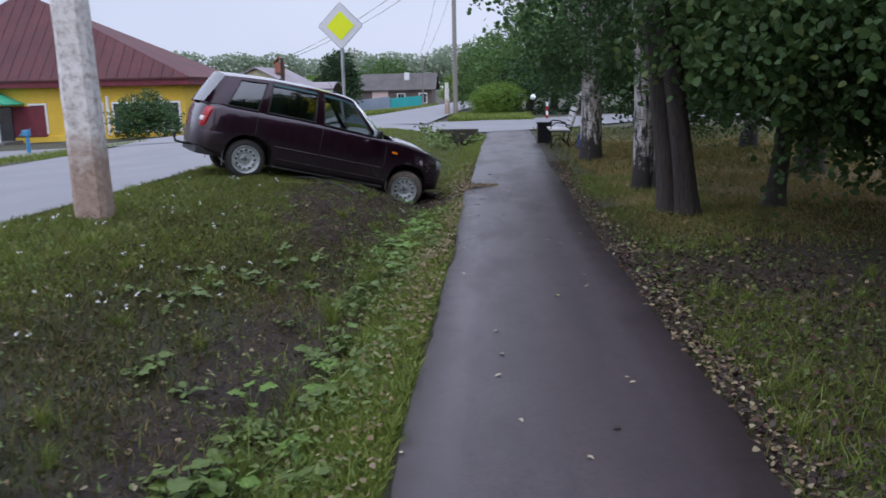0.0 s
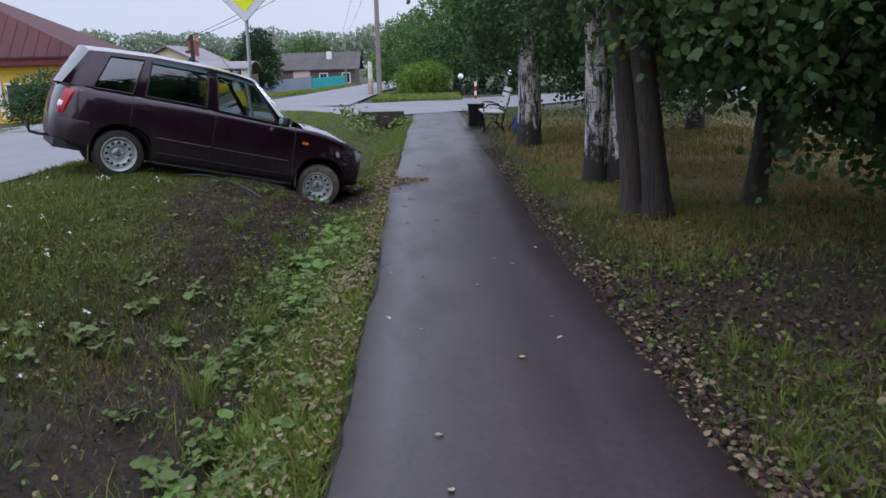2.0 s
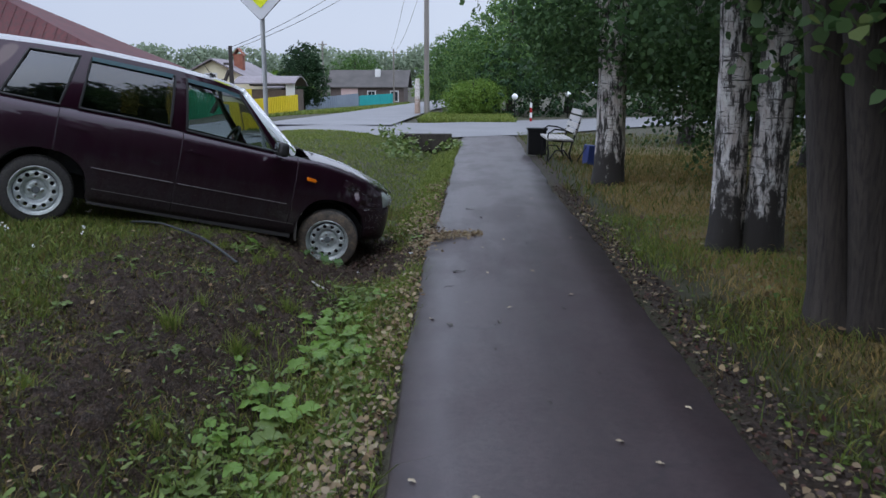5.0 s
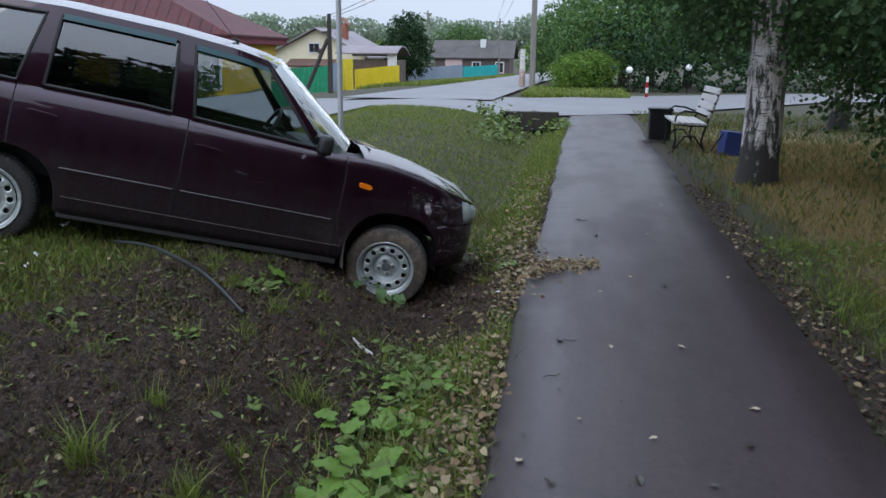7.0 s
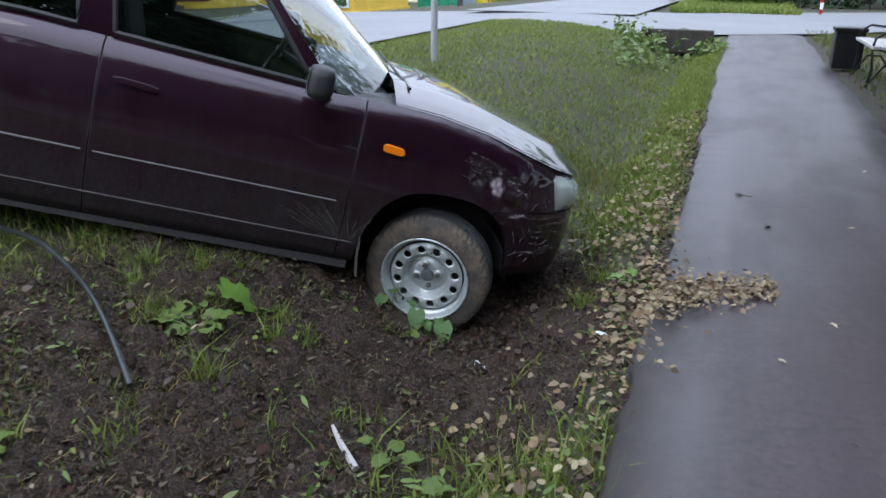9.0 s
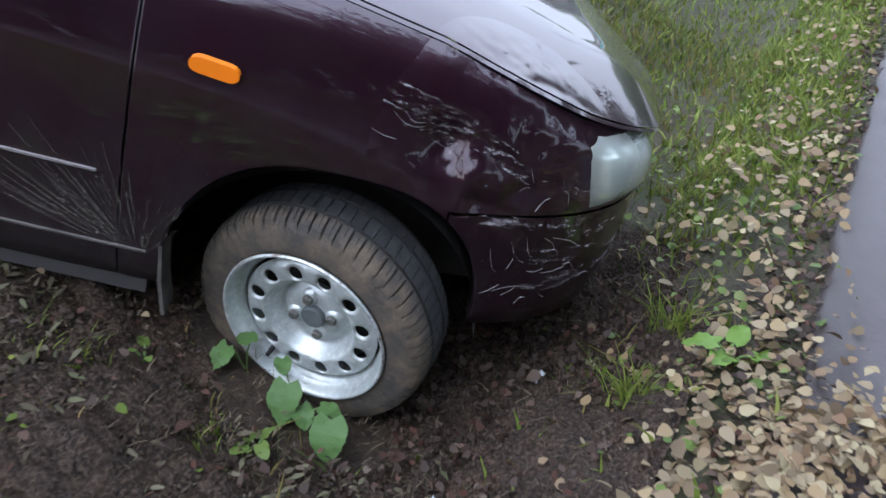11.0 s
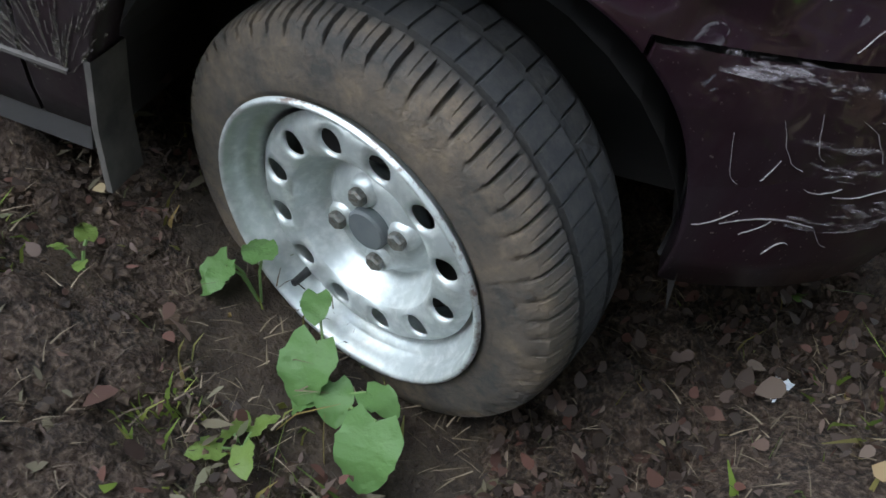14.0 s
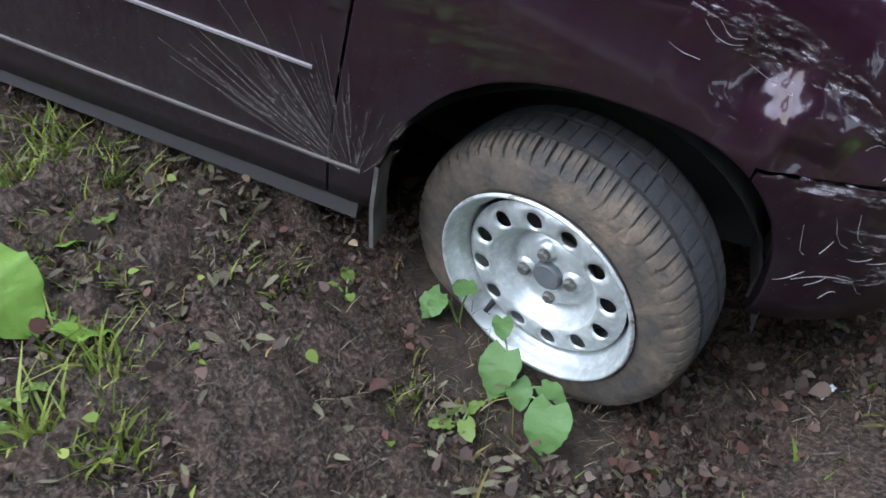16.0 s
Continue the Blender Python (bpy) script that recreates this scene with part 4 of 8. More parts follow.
# seats, wheel and dashboard
for sx, sy, w in ((-0.05, -0.36, 0.48), (-0.05, 0.36, 0.48), (-0.95, 0.0, 1.25)):
    bm = box_bm(0.50, w, 0.16, (sx, sy, 0.52), 0.05)
    box_bm(0.14, w, 0.62, (sx - 0.30, sy, 0.83), 0.05, bm, Matrix.Rotation(radians(-14), 4, "Y"))
    seat = part("seat", bm, M_SEAT, car, "dark grey cloth seat")
    if w < 1:
        part("headrest", box_bm(0.09, 0.26, 0.17, (sx - 0.40, sy, 1.22), 0.04), M_SEAT, seat)
part("dashboard", box_bm(0.42, 1.36, 0.30, (0.78, 0, 0.83), 0.08), M_PLASTIC, car, "black dashboard")
ring = [Vector((0.40 + 0.075 * math.cos(t), 0.36 + 0.19 * math.sin(t), 0.96 + 0.17 * math.cos(t))) for t in np.linspace(0, 2 * math.pi, 25)]
part("steering_wheel", join(tube(ring, 0.014, 8, False), tube([(0.40, 0.36, 0.96), (0.62, 0.36, 0.88)], 0.03, 8), tube([ring[6], (0.42, 0.36, 0.95), ring[18]], 0.014, 6)), M_PLASTIC, car, "black steering wheel")

# ---------------------------------------------------------------- wheels
M_RIM = mottled("silver_steel", (0.52, 0.56, 0.56), (0.42, 0.46, 0.46), (0.64, 0.67, 0.66), 7, 60, 0.40, 0.5, b=0.06, bd=0.001)
M_BOLT = mottled("dull_bolt", (0.16, 0.17, 0.165), (0.26, 0.25, 0.23), (0.12, 0.10, 0.08), 40, 200, 0.5, 0.7, b=0.2, bd=0.001)


def rim_grime():
    """Rust chips near the flange and grime washed over the face."""
    m = M_RIM
    nt, n, l, b = nodes(m)
    src = b.inputs["Base Color"].links[0].from_socket
    tc = n.new("ShaderNodeTexCoord")
    sp = n.new("ShaderNodeSeparateXYZ")
    l.new(tc.outputs["Object"], sp.inputs[0])
    cx = n.new("ShaderNodeCombineXYZ")
    l.new(sp.outputs["X"], cx.inputs[0])
    l.new(sp.outputs["Z"], cx.inputs[1])
    ln = n.new("ShaderNodeVectorMath")
    ln.operation = "LENGTH"
    l.new(cx.outputs[0], ln.inputs[0])
    edge = n.new("ShaderNodeMapRange")
    edge.inputs["From Min"].default_value, edge.inputs["From Max"].default_value = 0.193, 0.200
    l.new(ln.outputs["Value"], edge.inputs["Value"])
    sp2, _ = noise_fac(m, 55, 5, 0.7, 0.50, 0.60)
    mu = n.new("ShaderNodeMath")
    mu.operation = "MULTIPLY"
    l.new(edge.outputs[0], mu.inputs[0])
    l.new(sp2, mu.inputs[1])
    gr, _ = noise_fac(m, 14, 6, 0.7, 0.48, 0.75)
    half = n.new("ShaderNodeMath")
    half.operation = "MULTIPLY"
    half.inputs[1].default_value = 0.35
    l.new(gr, half.inputs[0])
    col = mixc(m, half.outputs[0], src, (0.24, 0.22, 0.19))
    l.new(mixc(m, mu.outputs[0], col, (0.13, 0.075, 0.05)), b.inputs["Base Color"])


rim_grime()


def tyre_material():
    m = mat("muddy_tyre", 0.85)
    nt, n, l, b = nodes(m)
    f1, _ = noise_fac(m, 11, 8, 0.72, 0.40, 0.60)
    f2, h = noise_fac(m, 46, 8, 0.78, 0.44, 0.66)
    tc = n.new("ShaderNodeTexCoord")
    sp = n.new("ShaderNodeSeparateXYZ")
    l.new(tc.outputs["Object"], sp.inputs[0])
    # the tread's middle stays black, sides and shoulder carry mud
    ms = n.new("ShaderNodeMapRange")
    ms.inputs["From Min"].default_value, ms.inputs["From Max"].default_value = 0.0, -0.040
    l.new(sp.outputs["Y"], ms.inputs["Value"])
    mud = mixc(m, f1, (0.190, 0.142, 0.098), (0.050, 0.047, 0.044))
    mud = mixc(m, f2, mud, (0.095, 0.080, 0.066))
    blackr = mixc(m, f2, (0.016, 0.018, 0.021), (0.04, 0.038, 0.036))
    col = mixc(m, ms.outputs[0], blackr, mud)
    l.new(col, b.inputs["Base Color"])
    bump(m, h, 1.0, 0.012)
    return m


M_TYRE = tyre_material()


def tyre_geo():
    """Outside at -y. The profile runs from the outer bead over the tread to the inner bead."""
    prof = [(-0.072, 0.186), (-0.080, 0.194), (-0.087, 0.206), (-0.085, 0.222), (-0.0845, 0.238), (-0.082, 0.252), (-0.077, 0.264), (-0.072, 0.2725), (-0.060, 0.2785), (-0.046, 0.282),
            (-0.032, 0.284), (-0.031, 0.277), (-0.023, 0.277), (-0.022, 0.2848), (0.0, 0.2852), (0.022, 0.2848), (0.023, 0.277), (0.031, 0.277), (0.032, 0.284), (0.060, 0.2785), (0.080, 0.264), (0.090, 0.222), (0.076, 0.178)]
    angles, cut = [], []
    blocks = 62
    for i in range(blocks):
        for f, c in ((0.0, 0), (0.05, 1), (0.19, 1), (0.24, 0), (0.5, 0), (0.54, 2), (0.60, 2), (0.64, 0)):
            angles.append(2 * math.pi * (i + f) / blocks)
            cut.append(c)
    N, n = len(angles), len(prof)
    vs = []
    for a0, c in zip(angles, cut):
        for k, (y, r) in enumerate(prof):
            sip = 0.0
            if k in (6, 7, 8, 9, 10) and c == 1:
                sip = (0.003, 0.008, 0.009, 0.009, 0.008)[k - 6]
            if k in (8, 9, 10) and c == 2:
                sip = 0.002
            if k in (13, 14, 15, 18, 19) and c == 2:
                sip = 0.003
            a = a0 + 0.006 * k
            y2 = y if y < 0 else y * 1.22
            rr = r - sip
            vs.append((rr * math.cos(a), y2 + RIM_IN, rr * math.sin(a)))
    fs = [(i * n + k, i * n + k + 1, ((i + 1) % N) * n + k + 1, ((i + 1) % N) * n + k) for i in range(N) for k in range(n - 1)]
    return vs, fs


def revolve(prof, N=96):
    n = len(prof)
    vs = [(r * math.cos(2 * math.pi * i / N), y, r * math.sin(2 * math.pi * i / N)) for i in range(N) for y, r in prof]
    return vs, [(i * n + k, i * n + k + 1, ((i + 1) % N) * n + k + 1, ((i + 1) % N) * n + k) for i in range(N) for k in range(n - 1)]


def disc_y(r):
    """Face of the steel disc: a raised ring that carries the holes, a dished middle."""
    return float(np.interp(r, [0.0, 0.030, 0.058, 0.066, 0.082, 0.098, 0.108, 0.130, 0.147, 0.156], [-0.010, -0.010, -0.010, -0.006, 0.008, -0.016, -0.038, -0.0405, -0.038, -0.026]))


def disc_geo(holes=12):
    vs, fs = [], []
    rings = [0.026, 0.036, 0.046, 0.058, 0.066, 0.074, 0.082, 0.090, 0.098, 0.106]
    N = 12 * 8
    for r in rings:
        for i in range(N):
            a = 2 * math.pi * i / N
            vs.append((r * math.cos(a), disc_y(r), r * math.sin(a)))
    for j in range(len(rings) - 1):
        for i in range(N):
            fs.append((j * N + i, j * N + (i + 1) % N, (j + 1) * N + (i + 1) % N, (j + 1) * N + i))
    # sectors with a round hole each
    r0, r1, rc, rh = 0.106, 0.159, 0.1290, 0.0175
    for h in range(holes):
        a0, a1 = 2 * math.pi * h / holes, 2 * math.pi * (h + 1) / holes
        am = (a0 + a1) / 2
        loop = [(r0, a0 + (a1 - a0) * i / 8) for i in range(8)] + [(r0 + (r1 - r0) * i / 4, a1) for i in range(4)] + [(r1, a1 - (a1 - a0) * i / 8) for i in range(8)] + [(r1 - (r1 - r0) * i / 4, a0) for i in range(4)]
        o = len(vs)
        n = len(loop)
        pl = [(r * math.cos(a - am) - rc, r * math.sin(a - am)) for r, a in loop]
        for ringk in range(4):
            for (u, v), (r, a) in zip(pl, loop):
                ang = math.atan2(v, u)
                hu, hv = rh * math.cos(ang), rh * math.sin(ang)
                if ringk == 3:
                    x, y = hu * 0.93, hv * 0.93
                else:
                    f = (0, 0.55, 1)[ringk]
                    x, y = u + (hu - u) * f, v + (hv - v) * f
                rr, aa = math.hypot(x + rc, y), math.atan2(y, x + rc) + am
                vs.append((rr * math.cos(aa), disc_y(rr) + (0.006 if ringk == 3 else 0), rr * math.sin(aa)))
        for ringk in range(3):
            for i in range(n):
                fs.append((o + ringk * n + i, o + ringk * n + (i + 1) % n, o + (ringk + 1) * n + (i + 1) % n, o + (ringk + 1) * n + i))
    return vs, fs


RIM_OUT, RIM_IN = 0.007, 0.018
RIM_PROF = [(-0.083, 0.1865), (-0.088, 0.1855), (-0.089, 0.182), (-0.086, 0.179), (-0.078, 0.176), (-0.070, 0.1735), (-0.058, 0.1715), (-0.054, 0.168), (-0.050, 0.162), (-0.040, 0.158), (-0.018, 0.156), (0.0, 0.153), (0.07, 0.17), (0.085, 0.185)]


def wheel(m, label, rubber):
    w = new("wheel")
    w.parent = car
    w.matrix_local = m
    tagged(w, label)
    ty = part("tyre", tyre_geo(), rubber, w, "muddy black tyre" if rubber is M_TYRE else "black tyre", True)
    ty.data.polygons.foreach_set("use_smooth", [i % 22 < 6 or i % 22 > 18 for i in range(len(ty.data.polygons))])
    rv_, rf_ = join(revolve([(y + RIM_IN, r * 1.04) for y, r in RIM_PROF]), disc_geo())
    rim = part("rim", ([(x * 1.03, y - RIM_OUT, z * 1.03) for x, y, z in rv_], rf_), M_RIM, w, "silver steel rim with round holes", True)
    part("hub_cap", revolve([(-0.010, 0.0295), (-0.028, 0.0285), (-0.031, 0.0255), (-0.0315, 0.0)], 32), mottled("grey_cap", (0.07, 0.085, 0.09), (0.11, 0.12, 0.125), None, 20, 90, 0.6, b=0.1, bd=0.001), w, "grey centre cap", False)
    for i in range(4):
        a = math.pi / 4 + i * math.pi / 2
        c = (0.049 * math.cos(a), 0.049 * math.sin(a))
        v, f = tube([(c[0], -0.008, c[1]), (c[0], -0.032, c[1]), (c[0], -0.0345, c[1])], [0.0125, 0.0125, 0.0095], 6)
        part("wheel_bolt", (v, f), M_BOLT, w, "dull steel bolt")
        v, f = revolve([(-0.024, 0.012), (-0.023, 0.018), (-0.008, 0.024)], 16)
        part("bolt_seat", ([(x + c[0], y, z + c[1]) for x, y, z in v], f), M_RIM, w, "", True)
    va = radians(264)
    part("valve", tube([(0.158 * math.cos(va), -0.035, 0.158 * math.sin(va)), (0.152 * math.cos(va), -0.058, 0.152 * math.sin(va)), (0.147 * math.cos(va), -0.076, 0.147 * math.sin(va))], [0.0065, 0.006, 0.005], 8), M_PLASTIC, w, "black rubber valve")
    part("brake_drum", revolve([(0.02, 0.14), (0.004, 0.14), (0.004, 0.0)], 32), M_RUBBER, w, "dark brake drum")
    return w


M_TYRE_CLEAN = mottled("black_tyre", (0.020, 0.019, 0.019), (0.030, 0.028, 0.027), (0.045, 0.040, 0.036), 7, 60, 0.8, b=0.3, bd=0.003)
# the sunken wheel is steered out and leans
wheel(pose(1.244, -0.760, 0.283, 0, 0, -20.4) @ pose(0, 0, 0, 10.4) @ pose(0, 0, 0, 0, 24.35), "front wheel sunk in the earth", M_TYRE)
wheel(pose(1.235, 0.715, 0.262, 0, 30, 160), "front wheel", M_TYRE_CLEAN)
wheel(pose(-1.255, -0.725, 0.278, 0, 40, 0), "rear wheel on the grass", M_TYRE_CLEAN)
wheel(pose(-1.255, 0.725, 0.285, 0, 25, 180), "rear wheel", M_TYRE_CLEAN)


M_BARK = mottled("dark_bark", (0.03, 0.025, 0.02), (0.06, 0.05, 0.04), (0.02, 0.02, 0.016), 6, 40, 0.95, b=0.8, bd=0.02, stretch=(1, 1, 0.2))

# ---------------------------------------------------------------- buildings and street things
def zg(x, y):
    return float(ground_z(x, y))


M_YELLOW = mottled("yellow_render", (0.62, 0.40, 0.04), (0.70, 0.47, 0.06), (0.5, 0.33, 0.05), 0.8, 12, 0.85, b=0.2, bd=0.01)
M_REDROOF = mottled("rusty_red_roofing", (0.075, 0.020, 0.023), (0.110, 0.033, 0.034), (0.058, 0.032, 0.032), 0.6, 5, 0.85, b=0.15, bd=0.01, stretch=(1, 1, 0.3))
M_MAROON = mottled("maroon_boards", (0.12, 0.015, 0.025), (0.16, 0.025, 0.035), None, 2, 30, 0.7, b=0.2, bd=0.005)
M_WHITE = mottled("white_paint", (0.72, 0.72, 0.71), (0.62, 0.62, 0.60), None, 2, 25, 0.6, b=0.1, bd=0.003)
M_GREEN = mottled("green_sheet", (0.03, 0.30, 0.16), (0.04, 0.36, 0.20), None, 2, 25, 0.5, b=0.1, bd=0.003)
M_DARK = mottled("dark_pane", (0.02, 0.025, 0.03), (0.03, 0.035, 0.04), None, 2, 25, 0.2, b=0.0)
M_CREAM = mottled("cream_boards", (0.78, 0.72, 0.52), (0.72, 0.66, 0.47), None, 1.5, 20, 0.8, b=0.15, bd=0.01)
M_GREYROOF = mottled("grey_slate_roof", (0.22, 0.19, 0.20), (0.28, 0.25, 0.26), (0.17, 0.15, 0.155), 0.6, 12, 0.8, b=0.3, bd=0.02)
M_DARKROOF = mottled("weathered_dark_roof", (0.07, 0.065, 0.06), (0.10, 0.09, 0.085), None, 0.6, 12, 0.9, b=0.3, bd=0.02)
M_BRICK = mottled("red_brick", (0.26, 0.09, 0.055), (0.34, 0.13, 0.08), (0.2, 0.08, 0.06), 3, 30, 0.9, b=0.3, bd=0.01)
M_TEAL = mottled("turquoise_sheet", (0.02, 0.36, 0.36), (0.03, 0.42, 0.42), None, 0.7, 20, 0.55, b=0.1, bd=0.003)
M_BLUEGREY = mottled("grey_blue_sheet", (0.24, 0.29, 0.36), (0.30, 0.35, 0.42), None, 0.7, 20, 0.5, b=0.1, bd=0.003)
M_YSHEET = mottled("yellow_sheet", (0.66, 0.52, 0.03), (0.72, 0.58, 0.05), None, 0.7, 20, 0.5, b=0.1, bd=0.003)
M_POLEWOOD = mottled("tarred_wood", (0.035, 0.03, 0.027), (0.06, 0.05, 0.045), None, 4, 50, 0.9, b=0.4, bd=0.01, stretch=(1, 1, 0.1))
M_GREYWOOD = mottled("grey_weathered_wood", (0.20, 0.18, 0.16), (0.27, 0.25, 0.225), None, 4, 50, 0.9, b=0.4, bd=0.01, stretch=(1, 1, 0.1))
M_STEEL = mottled("galvanised_steel", (0.40, 0.41, 0.42), (0.48, 0.49, 0.50), None, 6, 60, 0.45, 0.6, b=0.05, bd=0.001)


def prism(pts, faces):
    return [Vector(p) for p in pts], faces


def hip_roof(x0, x1, y0, y1, z0, z1, r0, r1, th=0.12):
    """Hipped roof with a short ridge from r0 to r1 (x), on the middle of its depth, with thickness."""
    ym = (y0 + y1) / 2
    p = [(x0, y0, z0), (x1, y0, z0), (x1, y1, z0), (x0, y1, z0), (r0, ym, z1), (r1, ym, z1)]
    q = [(x, y, z - th) for x, y, z in p]
    f = [(0, 1, 5, 4), (1, 2, 5), (2, 3, 4, 5), (3, 0, 4)]
    return p + q, f + [tuple(i + 6 for i in t[::-1]) for t in f] + [(0, 6, 7, 1), (1, 7, 8, 2), (2, 8, 9, 3), (3, 9, 6, 0)]


def gable_roof(w, d, z0, z1, over=0.4, th=0.1):
    """Ridge along y; gable ends at y = 0 and d."""
    h = w / 2 + over
    zo = z0 - over * (z1 - z0) / (w / 2)
    p = [(-h, -over, zo), (0, -over, z1), (h, -over, zo), (-h, d + over, zo), (0, d + over, z1), (h, d + over, zo)]
    q = [(x, y, z + th) for x, y, z in p]
    return p + q, [(0, 3, 4, 1), (1, 4, 5, 2), (6, 7, 10, 9), (7, 8, 11, 10), (0, 1, 7, 6), (1, 2, 8, 7), (3, 9, 10, 4), (4, 10, 11, 5), (0, 6, 9, 3), (2, 5, 11, 8)]


def gable_wall(w, d, h, top):
    p = [(-w / 2, 0, 0), (w / 2, 0, 0), (w / 2, d, 0), (-w / 2, d, 0), (-w / 2, 0, h), (w / 2, 0, h), (w / 2, d, h), (-w / 2, d, h), (0, 0, top), (0, d, top)]
    return p, [(0, 1, 5, 8, 4), (2, 3, 7, 9, 6), (1, 2, 6, 5), (3, 0, 4, 7), (4, 8, 9, 7), (5, 6, 9, 8), (0, 3, 2, 1)]


def wall_window(parent, x, z, w, h, y=0.0, frame_m=None, along="x"):
    fr = part("window", box_bm(w + 0.24, 0.10, h + 0.24, (x, y - 0.03, z), 0.01), frame_m or M_WHITE, parent, "white framed window")
    for sx in (-1, 1):
        part("pane", box_bm(w / 2 - 0.04, 0.02, h, (x + sx * w / 4, y - 0.085, z)), M_DARK, fr)


# large yellow house with a hipped red roof and a small porch
HZ = -1.45
hs_ = thing("house", "yellow rendered house under a hipped rusty red roof", "house", pose(-30.3, 51, HZ))
part("wall", box_bm(20.4, 8, 3.5, (0, 4, 1.75), 0.02), M_YELLOW, hs_, "yellow rendered wall")
part("fascia", box_bm(21.6, 9.2, 0.5, (0, 4, 3.75), 0.02), M_MAROON, hs_, "dark red eaves board")
roof = part("roof", hip_roof(-10.9, 10.9, -0.7, 8.7, 4.0, 9.5, -3.0, -1.2), M_REDROOF, hs_, "rusty red sheet roof")
for i in range(30):
    x = -10.4 + i * 0.72
    f = 1.0 if -3.0 <= x <= -1.2 else ((10.9 + x) / 7.9 if x < -3 else (10.9 - x) / 12.1)
    f = max(0.05, min(1.0, f))
    part("roof_seam", tube([(x, -0.7, 4.03), (x, -0.7 + 4.7 * f, 4.03 + 5.5 * f)], 0.018, 4), M_REDROOF, roof)
for cx, cz in ((-4.4, 8.9), (1.6, 8.6)):
    ch = part("chimney", box_bm(0.75, 0.75, 1.7, (cx, 3.4, cz - 0.4), 0.02), M_BRICK, hs_, "brick chimney")
    part("chimney_cap", box_bm(0.95, 0.95, 0.18, (cx, 3.4, cz + 0.48), 0.02), M_BRICK, ch)
part("plinth", box_bm(20.6, 8.2, 0.45, (0, 4, 0.2), 0.02), M_YELLOW, hs_)
part("wall_band", box_bm(9.0, 0.12, 2.0, (-3.6, -0.04, 1.35), 0.01), M_MAROON, hs_, "dark red boarded wall band")
for x in (0.4, 4.2, 6.0, 7.8, 9.3):
    wall_window(hs_, x, 1.55, 1.0, 1.7)
for x in (3.2, 5.1, 6.9, 8.6):
    part("pilaster", box_bm(0.18, 0.10, 2.6, (x, -0.04, 1.6), 0.01), M_WHITE, hs_, "white pilaster")
dr = part("door", box_bm(2.0, 0.12, 2.25, (-2.3, -0.12, 1.2), 0.01), M_DARK, hs_, "dark glazed entrance door")
part("notice", box_bm(0.3, 0.02, 0.4, (-2.6, -0.20, 1.6)), M_WHITE, dr)
for x in (-4.0, -1.3):
    part("porch_post", box_bm(0.16, 0.16, 2.5, (x, -1.8, 1.25), 0.01), M_WHITE, hs_, "white porch post")
pr, pf = gable_roof(3.9, 2.2, 2.55, 3.45, 0.2, 0.08)
part("porch_roof", ([(x - 2.6, y - 2.1, z) for x, y, z in pr], pf), M_GREEN, hs_, "green sheet porch roof")
part("porch_gable", ([(-4.5, -2.0, 2.5), (-0.7, -2.0, 2.5), (-2.6, -2.0, 3.35), (-4.5, -1.94, 2.5), (-0.7, -1.94, 2.5), (-2.6, -1.94, 3.35)], [(0, 1, 2), (5, 4, 3), (0, 3, 4, 1), (1, 4, 5, 2), (2, 5, 3, 0)]), M_WHITE, hs_)
part("step", box_bm(3.6, 2.2, 0.25, (-2.6, -1.1, 0.05), 0.02), M_ROAD, hs_)

# blue water pump by the street
pz = zg(-19.95, 33)
pu = thing("water_pump", "blue cast-iron street water pump standing on the verge", "water pump", pose(-19.95, 33, pz))
M_BLUE = mottled("blue_paint", (0.03, 0.16, 0.30), (0.05, 0.22, 0.36), None, 5, 60, 0.6, b=0.1, bd=0.002)
part("column", tube([(0, 0, 0), (0, 0, 0.75)], [0.09, 0.07], 12), M_BLUE, pu)
part("head", box_bm(0.30, 0.22, 0.28, (-0.03, 0, 0.88), 0.05), M_BLUE, pu)
part("spout", tube([(-0.15, 0, 0.85), (-0.28, 0, 0.84), (-0.32, 0, 0.74)], 0.035, 8), M_BLUE, pu)
part("lever", tube([(0, -0.08, 0.98), (0.25, -0.08, 1.06)], 0.018, 6), M_BLUE, pu)

# cream house with a grey gable roof
gz = zg(-22.7, 76)
gh = thing("house", "cream boarded house with a grey gable roof", "house", pose(-22.9, 76, gz))
part("wall", gable_wall(8.6, 11, 3.0, 5.1), M_CREAM, gh, "cream boarded wall")
part("roof", gable_roof(8.6, 11, 3.0, 5.2, 0.5, 0.12), M_GREYROOF, gh, "grey slate roof")
wall_window(gh, -0.2, 3.6, 0.9, 0.7)
part("lean_to_roof", box_bm(6.0, 1.6, 0.14, (0.6, -0.7, 2.35), 0.01, None, Matrix.Rotation(radians(20), 4, "X")), mottled("brown_roof", (0.10, 0.055, 0.045), (0.14, 0.08, 0.06), None, 2, 20, 0.8), gh, "brown lean-to roof")
part("chimney", box_bm(0.8, 0.8, 1.5, (1.5, 3.0, 5.0), 0.02), M_BRICK, gh, "red brick chimney")
part("chimney_hood", ([(x + 1.5, y + 2.6, z) for x, y, z in gable_roof(0.8, 0.8, 5.75, 6.25, 0.1, 0.05)[0]], gable_roof(0.8, 0.8, 5.75, 6.25, 0.1, 0.05)[1]), M_BRICK, gh)

